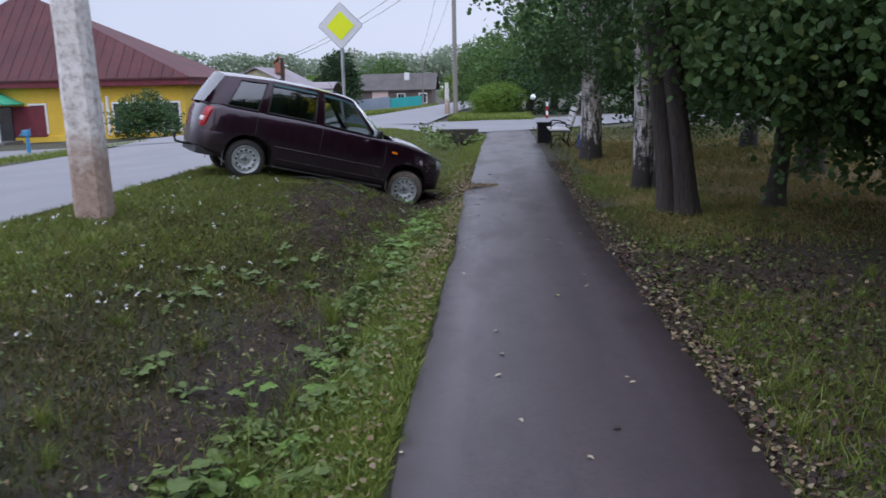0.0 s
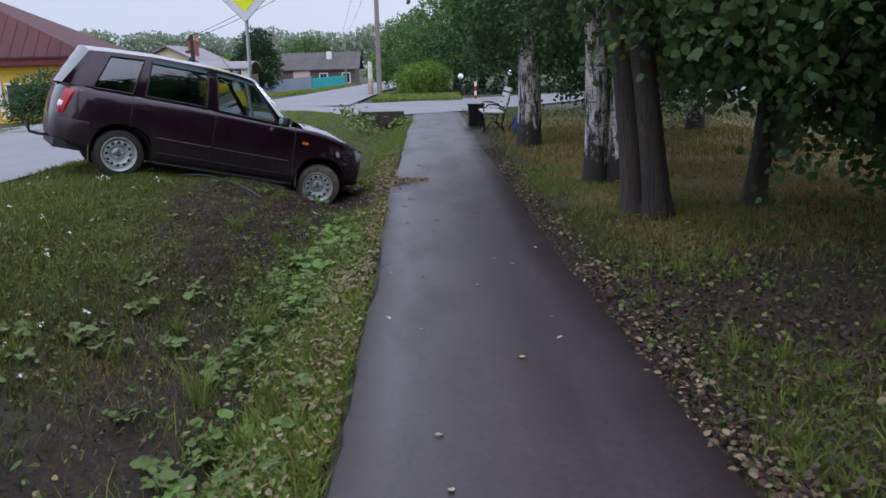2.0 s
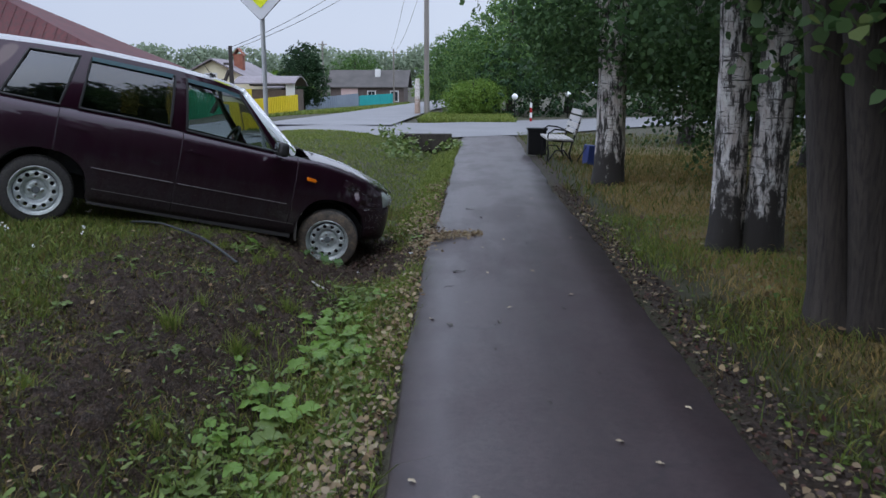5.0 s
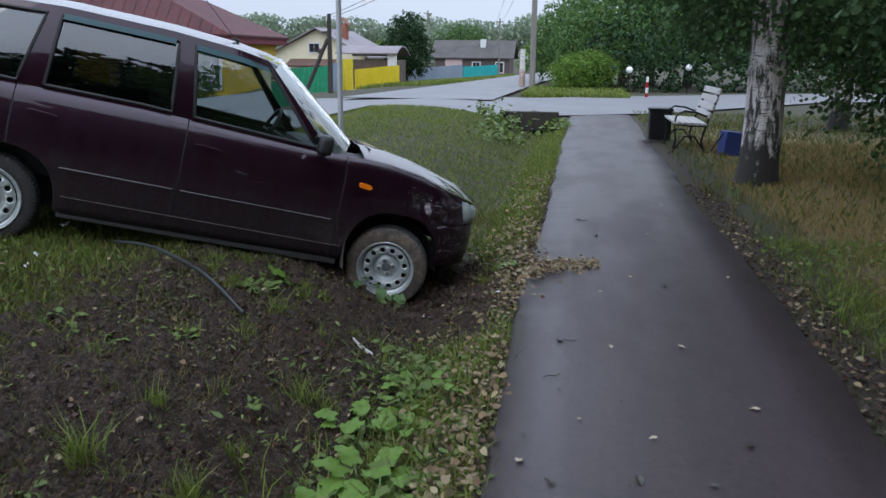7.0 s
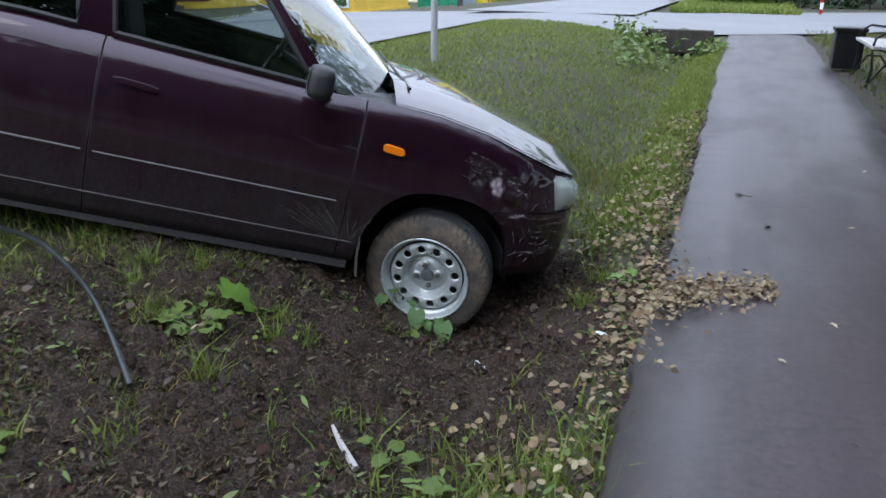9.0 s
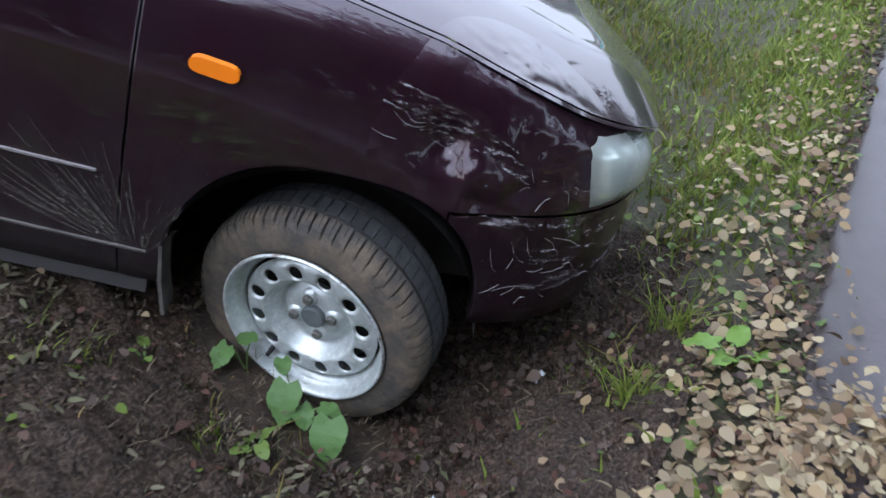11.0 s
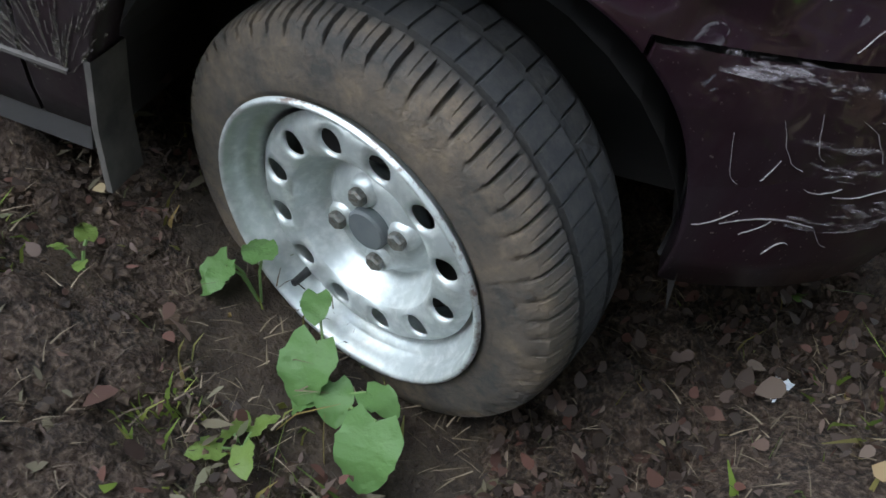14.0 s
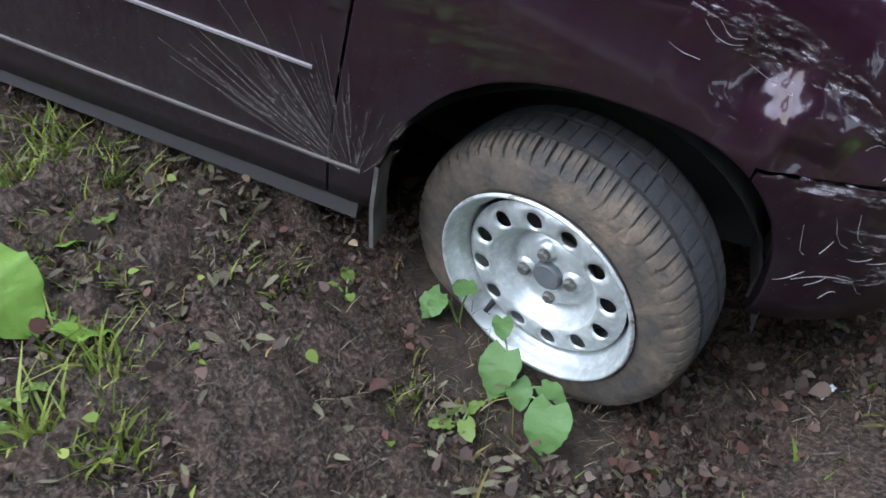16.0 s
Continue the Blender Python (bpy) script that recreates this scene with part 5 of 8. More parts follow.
# shed with a rounded grey roof
sz = zg(-16.4, 68)
sh = thing("shed", "low shed with a curved grey sheet roof", "shed", pose(-16.3, 68, sz))
part("wall", box_bm(4.2, 4, 2.2, (0, 2, 1.1), 0.02), mottled("brown_boards", (0.10, 0.07, 0.055), (0.14, 0.10, 0.075), None, 2, 20, 0.85), sh, "brown board wall")
part("end_panel", box_bm(0.7, 0.1, 2.6, (1.95, -0.1, 1.3), 0.01), M_WHITE, sh, "pale end panel")
arc = [(-2.4, -0.4, 2.15)] + [(-2.4, -0.4 + 4.8 * t, 2.15 + 1.0 * math.sin(math.pi * (0.15 + 0.75 * t))) for t in np.linspace(0, 1, 9)]
v = [(x, y, z + o) for o in (0, 0.1) for x in (-2.4, 2.4) for _, y, z in arc[1:]]
n = 9
f = [(k, k + 1, n + k + 1, n + k) for k in range(n - 1)] + [(2 * n + k, 3 * n + k, 3 * n + k + 1, 2 * n + k + 1) for k in range(n - 1)] + [(k, 2 * n + k, 2 * n + k + 1, k + 1) for k in range(n - 1)] + [(n + k, n + k + 1, 3 * n + k + 1, 3 * n + k) for k in range(n - 1)] + [(0, n, 3 * n, 2 * n), (n - 1, 3 * n - 1, 4 * n - 1, 2 * n - 1)]
part("roof", (v, f), M_GREYROOF, sh, "curved grey sheet roof")


def sheet_fence(label, p0, p1, h, material, name="fence", bays=6):
    """Profiled-sheet fence from p0 to p1: posts and corrugated sheets."""
    a, b_ = Vector((*p0, zg(*p0))), Vector((*p1, zg(*p1)))
    fe = thing(name, label, "fence", Matrix.Translation(a))
    d = b_ - a
    nrm = Vector((-d.y, d.x, 0)).normalized()
    for i in range(bays):
        q0, q1 = d * (i / bays), d * ((i + 1) / bays)
        n = 12
        vs = []
        for k in range(n + 1):
            q = q0 + (q1 - q0) * (k / n) + nrm * (0.03 if k % 2 else -0.03)
            vs += [q + Vector((0, 0, 0.05)), q + Vector((0, 0, h))]
        part("sheet", (vs, [(2 * k, 2 * k + 2, 2 * k + 3, 2 * k + 1) for k in range(n)]), material, fe)
        part("post", tube([q0 + nrm * 0.08, q0 + nrm * 0.08 + Vector((0, 0, h - 0.05))], 0.04, 6), material, fe)
    return fe


sheet_fence("turquoise profiled-sheet yard fence", (-12.4, 92), (-9.15, 95), 1.35, M_TEAL, bays=3)
sheet_fence("grey-blue profiled-sheet yard fence", (-17.2, 87.5), (-12.5, 91.9), 1.6, M_BLUEGREY, bays=4)
sheet_fence("bright yellow sheet fence by the street", (-16.2, 64.2), (-13.2, 65.2), 1.45, M_YSHEET, bays=4)
sheet_fence("bright yellow sheet gate leaf", (-17.3, 63.4), (-16.3, 64.0), 2.2, M_YSHEET, "gate", 1)
sheet_fence("green sheet fence beside the yellow gate", (-20.6, 62), (-17.5, 62.6), 1.8, M_GREEN, bays=3)
sheet_fence("pale sheet gate beside the green fence", (-17.5, 62.5), (-16.9, 63.2), 2.0, M_BLUEGREY, "gate", 1)

# far dark-roofed house
fz = zg(-14, 112)
fh = thing("house", "low wooden house under a dark weathered roof", "house", pose(-14.2, 112, fz - 0.2))
part("wall", box_bm(9.6, 7, 3.0, (0, 3.5, 1.5), 0.02), mottled("dark_planks", (0.10, 0.08, 0.07), (0.14, 0.11, 0.10), None, 2, 20, 0.9), fh, "dark plank wall")
rv, rf = gable_roof(7, 10, 3.0, 5.0, 0.4, 0.12)
part("roof", ([(y - 5.0, 3.5 + x, z) for x, y, z in rv], [q[::-1] for q in rf]), M_DARKROOF, fh, "dark weathered roof")
part("chimney", box_bm(0.7, 0.7, 1.2, (1.2, 2.2, 4.6), 0.02), M_WHITE, fh, "whitewashed chimney")
for x in (0.6, 3.6):
    wall_window(fh, x, 1.7, 0.9, 1.2, -0.05)
part("pink_wall", box_bm(2.2, 0.1, 1.6, (-2.3, -0.1, 1.9), 0.01), mottled("pink_render", (0.55, 0.40, 0.38), (0.6, 0.45, 0.42), None, 2, 20, 0.85), fh)


def pole(name, label, x, y, h, r, material, lean=0.0, arm=0.0, group=""):
    z = zg(x, y)
    p = thing(name, label, "pole", pose(x, y, z - 0.1, 0, lean, 0), group)
    part("post", tube([(0, 0, 0), (0, 0, h * 0.5), (0, 0, h)], [r, r * 0.88, r * 0.75], 12), material, p)
    if arm:
        part("crossarm", box_bm(arm, 0.1, 0.1, (0, 0, h - 0.35), 0.01), material, p)
        for k in (-0.42, 0.42):
            part("insulator", tube([(arm * k, 0, h - 0.3), (arm * k, 0, h - 0.12)], [0.05, 0.03], 8), M_WHITE, p)
    return p


M_CONC = mottled("flaking_whitewashed_concrete", (0.64, 0.60, 0.57), (0.72, 0.69, 0.66), (0.36, 0.31, 0.28), 2.2, 14, 0.9, b=0.6, bd=0.01)
def pole_wear():
    """Whitewash above, worn back to rusty brown concrete towards the foot in a ragged line."""
    m = M_CONC
    nt, n, l, b = nodes(m)
    src = b.inputs["Base Color"].links[0].from_socket
    tc = n.new("ShaderNodeTexCoord")
    sp = n.new("ShaderNodeSeparateXYZ")
    l.new(tc.outputs["Object"], sp.inputs[0])
    _, raw = noise_fac(m, 4, 6, 0.7)
    ad = n.new("ShaderNodeMath")
    ad.operation = "MULTIPLY_ADD"
    ad.inputs[1].default_value = -1.6
    l.new(raw, ad.inputs[0])
    l.new(sp.outputs["Z"], ad.inputs[2])
    mr = n.new("ShaderNodeMapRange")
    mr.inputs["From Min"].default_value, mr.inputs["From Max"].default_value = 0.3, -0.1
    l.new(ad.outputs[0], mr.inputs["Value"])
    brown, _ = noise_fac(m, 18, 6, 0.7, 0.4, 0.65)
    wear = mixc(m, brown, (0.42, 0.31, 0.25), (0.27, 0.185, 0.145))
    l.new(mixc(m, mr.outputs[0], src, wear), b.inputs["Base Color"])


pole_wear()
cp = thing("utility_pole", "flaking whitewashed concrete pole rising from the verge", "pole", pose(-4.07, 7.75, 0.22, 0, -0.8, 4))
bm = bmesh.new()
bmesh.ops.create_cube(bm, size=1.0)
for v_ in bm.verts:
    k = 1.0 if v_.co.z < 0 else 0.62
    v_.co = Vector((v_.co.x * 0.33 * k, v_.co.y * 0.30 * k, (v_.co.z + 0.5) * 8.5))
bmesh.ops.bevel(bm, geom=[e for e in bm.edges if abs(e.verts[0].co.z - e.verts[1].co.z) > 1], offset=0.05, segments=1, affect="EDGES")
bmesh.ops.subdivide_edges(bm, edges=[e for e in bm.edges if abs(e.verts[0].co.z - e.verts[1].co.z) > 1], cuts=120)
for v_ in bm.verts:
    v_.co += Vector((noise.noise(v_.co * 5), noise.noise(v_.co * 5 + Vector((9, 0, 0))), 0)) * 0.008
part("shaft", bm, M_CONC, cp, "flaking whitewashed shaft")
part("earth_collar", ([(x, z_, y) for x, y, z_ in revolve([(0.06, 0.42), (0.10, 0.28), (0.13, 0.16)], 16)[0]], revolve([(0.06, 0.42), (0.10, 0.28), (0.13, 0.16)], 16)[1]), M_GROUND, cp, "earth heaped round the foot")

pole("utility_pole", "slim grey wooden pole at the side lane", -2.53, 46, 9.0, 0.14, M_GREYWOOD, 0, 1.2, "village poles")
pole("utility_pole", "short concrete stub beside the grey pole", -3.0, 46, 1.9, 0.15, M_CONC)
pole("utility_pole", "far grey wooden pole with a lamp arm", -9.0, 95, 6.2, 0.11, M_GREYWOOD, 0, 0.8, "village poles")
pole("utility_pole", "far leaning grey wooden pole", -17.2, 100, 6.4, 0.12, M_GREYWOOD, -5, 0, "village poles")
pole("utility_pole", "far tall grey wooden pole", -18.2, 102, 8.4, 0.12, M_GREYWOOD, 1, 1.0, "village poles")
dp = pole("utility_pole", "tarred wooden pole with a slanting brace", -12.05, 45, 3.75, 0.13, M_POLEWOOD, 0, 0, "village poles")
part("brace", tube([(-1.2, 0, 0.2), (-0.1, 0, 2.6)], [0.11, 0.09], 10), M_POLEWOOD, dp, "tarred brace")
part("bracket", box_bm(0.4, 0.14, 0.12, (-0.15, 0, 2.9), 0.01), M_POLEWOOD, dp)
part("fitting", box_bm(0.25, 0.2, 0.22, (-0.45, 0, 2.05), 0.03), M_POLEWOOD, dp)

def wire(a, b_, sag):
    a, b_ = Vector(a), Vector(b_)
    pts = [a.lerp(b_, t) - Vector((0, 0, sag * 4 * t * (1 - t))) for t in np.linspace(0, 1, 14)]
    return tagged(new("overhead_wire", mesh_from("overhead_wire", *tube(pts, 0.012, 4), M_RUBBER)), "thin black overhead wire between poles", "wire", "overhead wires")


for dx in (-0.5, 0.5):
    wire((-2.53 + dx, 46, 8.6), (-9.0 + dx * 0.6, 95, 5.3), 0.8)
    wire((-2.53 + dx, 46, 8.6), (-12.05 + dx * 0.4, 45, 3.2), 0.5)

# priority-road sign
sg_ = thing("road_sign", "yellow and white priority-road sign on a steel post", "road sign", pose(-3.42, 17.8, zg(-3.42, 17.8) - 0.05, 0, 0, -4))
part("post", tube([(0, 0, 0), (0, 0, 2.80)], 0.036, 12), M_STEEL, sg_, "galvanised post")


def diamond(half, y0, y1, r):
    pts = []
    for c in range(4):
        a = c * math.pi / 2
        cx, cz = (half - r * 1.414) * math.cos(a), (half - r * 1.414) * math.sin(a)
        for k in range(5):
            t = a - math.pi / 4 + k * math.pi / 8
            pts.append((cx + r * math.cos(t), cz + r * math.sin(t)))
    n = len(pts)
    v = [(x, y, z + 2.64) for y in (y0, y1) for x, z in pts]
    return v, [tuple(range(n))[::-1], tuple(range(n, 2 * n))] + [(k, (k + 1) % n, n + (k + 1) % n, n + k) for k in range(n)]


M_SIGNW = mat("sign_white", 0.4, 0, (0.62, 0.63, 0.66))
M_SIGNY = mat("sign_yellow", 0.35, 0, (0.72, 0.80, 0.0))
pl = part("plate", diamond(0.49, -0.065, -0.05, 0.05), M_SIGNW, sg_, "white plate with a dark edge")
part("edge", diamond(0.50, -0.060, -0.045, 0.05), mat("sign_black", 0.5, 0, (0.03, 0.03, 0.03)), pl)
part("yellow_field", diamond(0.305, -0.071, -0.062, 0.02), M_SIGNY, pl, "yellow field")

# bench with wrought-iron sides and timber slats, seat facing the path
M_SLAT = mottled("pale_slat_wood", (0.38, 0.36, 0.34), (0.48, 0.46, 0.44), (0.30, 0.28, 0.26), 6, 60, 0.8, b=0.2, bd=0.003, stretch=(0.2, 4, 4))
M_IRON = mat("black_iron", 0.5, 0.6, (0.012, 0.012, 0.013))
bench = thing("bench", "park bench with pale timber slats and black iron sides", "bench", pose(1.22, 20.35, zg(1.3, 20.4), 0, 0, 0))
for y in (0.1, 1.5):
    sd = part("side_frame", join(
        tube([(0.02, y, 0), (0.05, y, 0.22), (0.02, y, 0.45), (0.30, y, 0.43), (0.52, y, 0.44)], 0.018, 8),
        tube([(0.50, y, 0), (0.44, y, 0.2), (0.50, y, 0.44), (0.60, y, 0.72), (0.66, y, 0.98)], 0.018, 8),
        tube([(0.04, y, 0.05), (0.18, y, 0.26), (0.34, y, 0.26), (0.48, y, 0.06)], 0.014, 8)), M_IRON, bench, "black wrought-iron side")
    part("armrest", tube([(0.02, y, 0.45), (0.04, y, 0.58), (0.16, y, 0.66), (0.34, y, 0.64), (0.50, y, 0.58), (0.57, y, 0.66)], 0.016, 8), M_IRON, sd)
for k in range(5):
    part("seat_slat", box_bm(0.085, 1.62, 0.035, (0.05 + k * 0.102, 0.8, 0.475 - 0.004 * k), 0.006), M_SLAT, bench)
for k in range(4):
    part("back_slat", box_bm(0.035, 1.62, 0.095, (0.535 + k * 0.042, 0.8, 0.60 + k * 0.122), 0.006, None, Matrix.Rotation(radians(18), 4, "Y")), M_SLAT, bench)
bn = thing("litter_bin", "square black metal litter bin beside the bench", "bin", pose(1.18, 22.25, zg(1.2, 22.3)))
part("body", box_bm(0.38, 0.34, 0.52, (0, 0, 0.30), 0.02), M_IRON, bn)
part("rim", box_bm(0.42, 0.38, 0.05, (0, 0, 0.575), 0.01), M_IRON, bn)
bb = thing("litter_bin", "small blue metal bin leaning by the birch", "bin", pose(2.02, 20.1, zg(2, 20.1), 0, 6, 15))
part("body", box_bm(0.26, 0.26, 0.36, (0, 0, 0.19), 0.015), mottled("dark_blue_paint", (0.02, 0.04, 0.16), (0.03, 0.05, 0.2), None, 5, 50, 0.5), bb)
part("handle", tube([(-0.13, 0, 0.33), (-0.3, -0.05, 0.05)], 0.012, 6), M_IRON, bb)

# globe lamps before the hedge, striped marker post
for x, y, z in ((1.57, 40.0, 1.01), (4.28, 44.0, 1.08), (13.4, 50.0, 1.22)):
    g0 = zg(x, y)
    gl = thing("garden_lamp", "white globe lamp on a thin dark stem", "lamp", pose(x, y, g0), "globe lamps at the hedge")
    part("stem", tube([(0, 0, -0.05), (0, 0, z - g0 - 0.08)], 0.02, 8), M_IRON, gl)
    bm = bmesh.new()
    bmesh.ops.create_uvsphere(bm, u_segments=16, v_segments=10, radius=0.13, matrix=Matrix.Translation((0, 0, z - g0)))
    part("globe", bm, mat("opal_glass", 0.3, 0, (0.85, 0.85, 0.85)), gl, "white opal globe", True)
mp_ = thing("marker_post", "short red and white striped road post", "post", pose(2.17, 38.6, zg(2.17, 38.6)))
for k in range(4):
    part("band", tube([(0, 0, k * 0.2), (0, 0, k * 0.2 + 0.2)], 0.05, 10), M_WHITE if k % 2 else M_RED, mp_)

# culvert mouth at the ditch's end, its parts coloured dark like the hole's shade
cv = thing("culvert", "dark concrete culvert mouth under the side road", "culvert", pose(-1.35, 25.75, -0.08))
part("pipe", ([(0.32 * math.cos(t), y, 0.32 * math.sin(t) - 0.05) for y in (-0.5, 1.6) for t in np.linspace(0, 2 * math.pi, 17)[:16]], [(k, (k + 1) % 16, 16 + (k + 1) % 16, 16 + k) for k in range(16)]), M_BARK, cv)
part("headwall", box_bm(1.3, 0.16, 0.42, (0, -0.42, 0.16), 0.02), M_BARK, cv, "dark mossy concrete lip")
# black disc stands in for the shade inside the pipe
part("dark_inset", tube([(0, -0.3, -0.05), (0, -0.2, -0.05)], 0.31, 16), M_RUBBER, cv)

# ---------------------------------------------------------------- plants
rng = np.random.default_rng(7)
M_LIME = leafy("lime_leaf", [(0.038, 0.080, 0.026), (0.058, 0.110, 0.034), (0.088, 0.152, 0.048), (0.074, 0.124, 0.056), (0.047, 0.092, 0.030), (0.064, 0.118, 0.038), (0.115, 0.148, 0.040)], 0.55, 0.38)
M_BIRCHLEAF = leafy("birch_leaf", [(0.042, 0.086, 0.033), (0.060, 0.120, 0.042), (0.086, 0.150, 0.055)], 0.5, 0.35)
M_FARGREEN = leafy("far_foliage", [(0.051, 0.108, 0.037), (0.075, 0.151, 0.048), (0.111, 0.196, 0.057), (0.143, 0.236, 0.057)], 0.6, 0.2)
M_LIGHTGREEN = leafy("light_foliage", [(0.081, 0.156, 0.028), (0.125, 0.216, 0.033), (0.163, 0.240, 0.039)], 0.6, 0.25)
# greens paled so that the leaf colour itself carries distance haze
M_FARWOOD = leafy("haze_paled_leaf", [(0.200, 0.255, 0.170), (0.240, 0.300, 0.205), (0.280, 0.330, 0.235)], 0.7, 0.4)
M_HEDGE = leafy("hedge_leaf", [(0.012, 0.034, 0.012), (0.020, 0.050, 0.018), (0.030, 0.072, 0.022)], 0.6, 0.15)
M_GRASS = leafy("grass_blade", [(0.050, 0.078, 0.016), (0.078, 0.112, 0.022), (0.112, 0.145, 0.030), (0.170, 0.122, 0.045), (0.100, 0.098, 0.026)], 0.6, 0.25)
M_LUSH = leafy("lush_grass", [(0.095, 0.142, 0.026), (0.150, 0.200, 0.038), (0.230, 0.252, 0.062)], 0.55, 0.3)
M_DRY = leafy("dry_grass", [(0.300, 0.205, 0.080), (0.350, 0.255, 0.105), (0.220, 0.175, 0.066), (0.160, 0.170, 0.056)], 0.8, 0.25)
M_WEED = leafy("weed_leaf", [(0.066, 0.108, 0.026), (0.100, 0.155, 0.036), (0.150, 0.208, 0.055), (0.165, 0.198, 0.068)], 0.45, 0.25)
M_FALLEN = leafy("fallen_leaf", [(0.213, 0.148, 0.080), (0.279, 0.213, 0.120), (0.139, 0.082, 0.048), (0.328, 0.279, 0.168), (0.082, 0.053, 0.032), (0.246, 0.197, 0.128), (0.164, 0.107, 0.064)], 0.7, 0.1)
M_DEADBIT = leafy("withered_grass", [(0.10, 0.085, 0.055), (0.065, 0.055, 0.036), (0.14, 0.125, 0.085), (0.075, 0.085, 0.040)], 0.8, 0.15)
M_LITTER = leafy("rotting_litter", [(0.020, 0.014, 0.011), (0.045, 0.032, 0.026), (0.075, 0.052, 0.043), (0.030, 0.022, 0.018), (0.070, 0.030, 0.022), (0.100, 0.078, 0.062)], 0.75, 0.05)


def unit(n):
    v = rng.normal(size=(n, 3))
    return v / np.linalg.norm(v, axis=1, keepdims=True)


HEX = np.array([[0, 0], [0.42, 0.22], [0.40, 0.62], [0, 1.0], [-0.40, 0.62], [-0.42, 0.22]])


NARROW = np.array([[0, 0], [0.16, 0.25], [0.19, 0.6], [0, 1.25], [-0.17, 0.65], [-0.15, 0.22]])
LEAF8 = np.array([[0, 0], [0.22, 0.06], [0.40, 0.32], [0.27, 0.70], [0.02, 1.06], [-0.30, 0.66], [-0.36, 0.28], [-0.2, 0.05]])


def leaf_field(pos, size, axis, nrm, shape=HEX, fold=0.12):
    """Six-cornered leaves: pos the stalk, axis the way to the tip, nrm the upper side. size (n,) lengths."""
    n = len(pos)
    axis = axis / np.linalg.norm(axis, axis=1, keepdims=True)
    side = np.cross(axis, nrm)
    side /= np.linalg.norm(side, axis=1, keepdims=True) + 1e-9
    up = np.cross(side, axis)
    k = len(shape)
    v = np.zeros((n, k, 3))
    for i, (a, b_) in enumerate(shape):
        v[:, i] = pos + size[:, None] * (a * side + b_ * axis + fold * (abs(a) - 0.6 * b_ * b_) * up)
    return v.reshape(-1, 3), np.arange(n * k).reshape(n, k)


def blades(pos, height, width, lean):
    """Grass blades of two bent segments. lean (n, 2)."""
    n = len(pos)
    a = rng.uniform(0, 2 * np.pi, n)
    sd = np.stack([np.cos(a), np.sin(a), np.zeros(n)], 1) * (width / 2)[:, None]
    l3 = np.concatenate([lean, np.zeros((n, 1))], 1)
    mid = pos + l3 * 0.35 + np.stack([0 * a, 0 * a, height * 0.6], 1)
    tip = pos + l3 + np.stack([0 * a, 0 * a, height], 1)
    v = np.stack([pos - sd, pos + sd, mid + sd * 0.8, mid - sd * 0.8, tip + sd * 0.12, tip - sd * 0.12], 1).reshape(-1, 3)
    b_ = np.arange(n)[:, None] * 6
    return v, np.concatenate([b_ + [0, 1, 2, 3], b_ + [3, 2, 4, 5]])


def stuff(name, label, category, v, q, material):
    return tagged(new(name, raw_mesh(name, v, q, material)), label, category, kind="stuff")


def crown_points(clumps, n, twig=14, hang=0.0):
    """Leaf positions: twigs scattered in the shells of ellipsoid clumps (x, y, z, rx, ry, rz), leaves along each twig."""
    vol = np.array([c[3] * c[4] + c[4] * c[5] + c[3] * c[5] for c in clumps])
    pick = rng.choice(len(clumps), size=n // twig, p=vol / vol.sum())
    c = np.array(clumps)[pick]
    u = unit(len(pick)) * (rng.uniform(0.25, 1.0, (len(pick), 1)) ** 0.5)
    base = c[:, :3] + u * c[:, 3:6]
    d = unit(len(pick)) * [1, 1, 0.5] + u * 0.6 - [0, 0, hang]
    d /= np.linalg.norm(d, axis=1, keepdims=True)
    t = np.linspace(0, 1, twig)
    length = rng.uniform(0.25, 0.6, len(pick)) * (1 + hang * 0.8)
    p = base[:, None] + d[:, None] * (t[None, :, None] * length[:, None, None]) + rng.normal(size=(len(pick), twig, 3)) * 0.06
    p[:, :, 2] -= 0.12 * (1 + hang) * t[None] ** 2
    return p.reshape(-1, 3)


def leaves_at(p, size, droop=0.7):
    n = len(p)
    ax = unit(n) * [1, 1, 0.5] - [0, 0, droop]
    return leaf_field(p, size, ax, unit(n) * 0.8 + [0, 0, 1.0])


def limb(a, b_, r0, r1, bend=0.15):
    a, b_ = Vector(a), Vector(b_)
    m1 = a.lerp(b_, 0.35) + Vector((random.uniform(-1, 1), random.uniform(-1, 1), random.uniform(0, 1))) * bend
    m2 = a.lerp(b_, 0.7) + Vector((random.uniform(-1, 1), random.uniform(-1, 1), random.uniform(0, 1))) * bend
    return tube([a, m1, m2, b_], [r0, r0 * 0.7 + r1 * 0.3, r0 * 0.35 + r1 * 0.65, r1], 6)


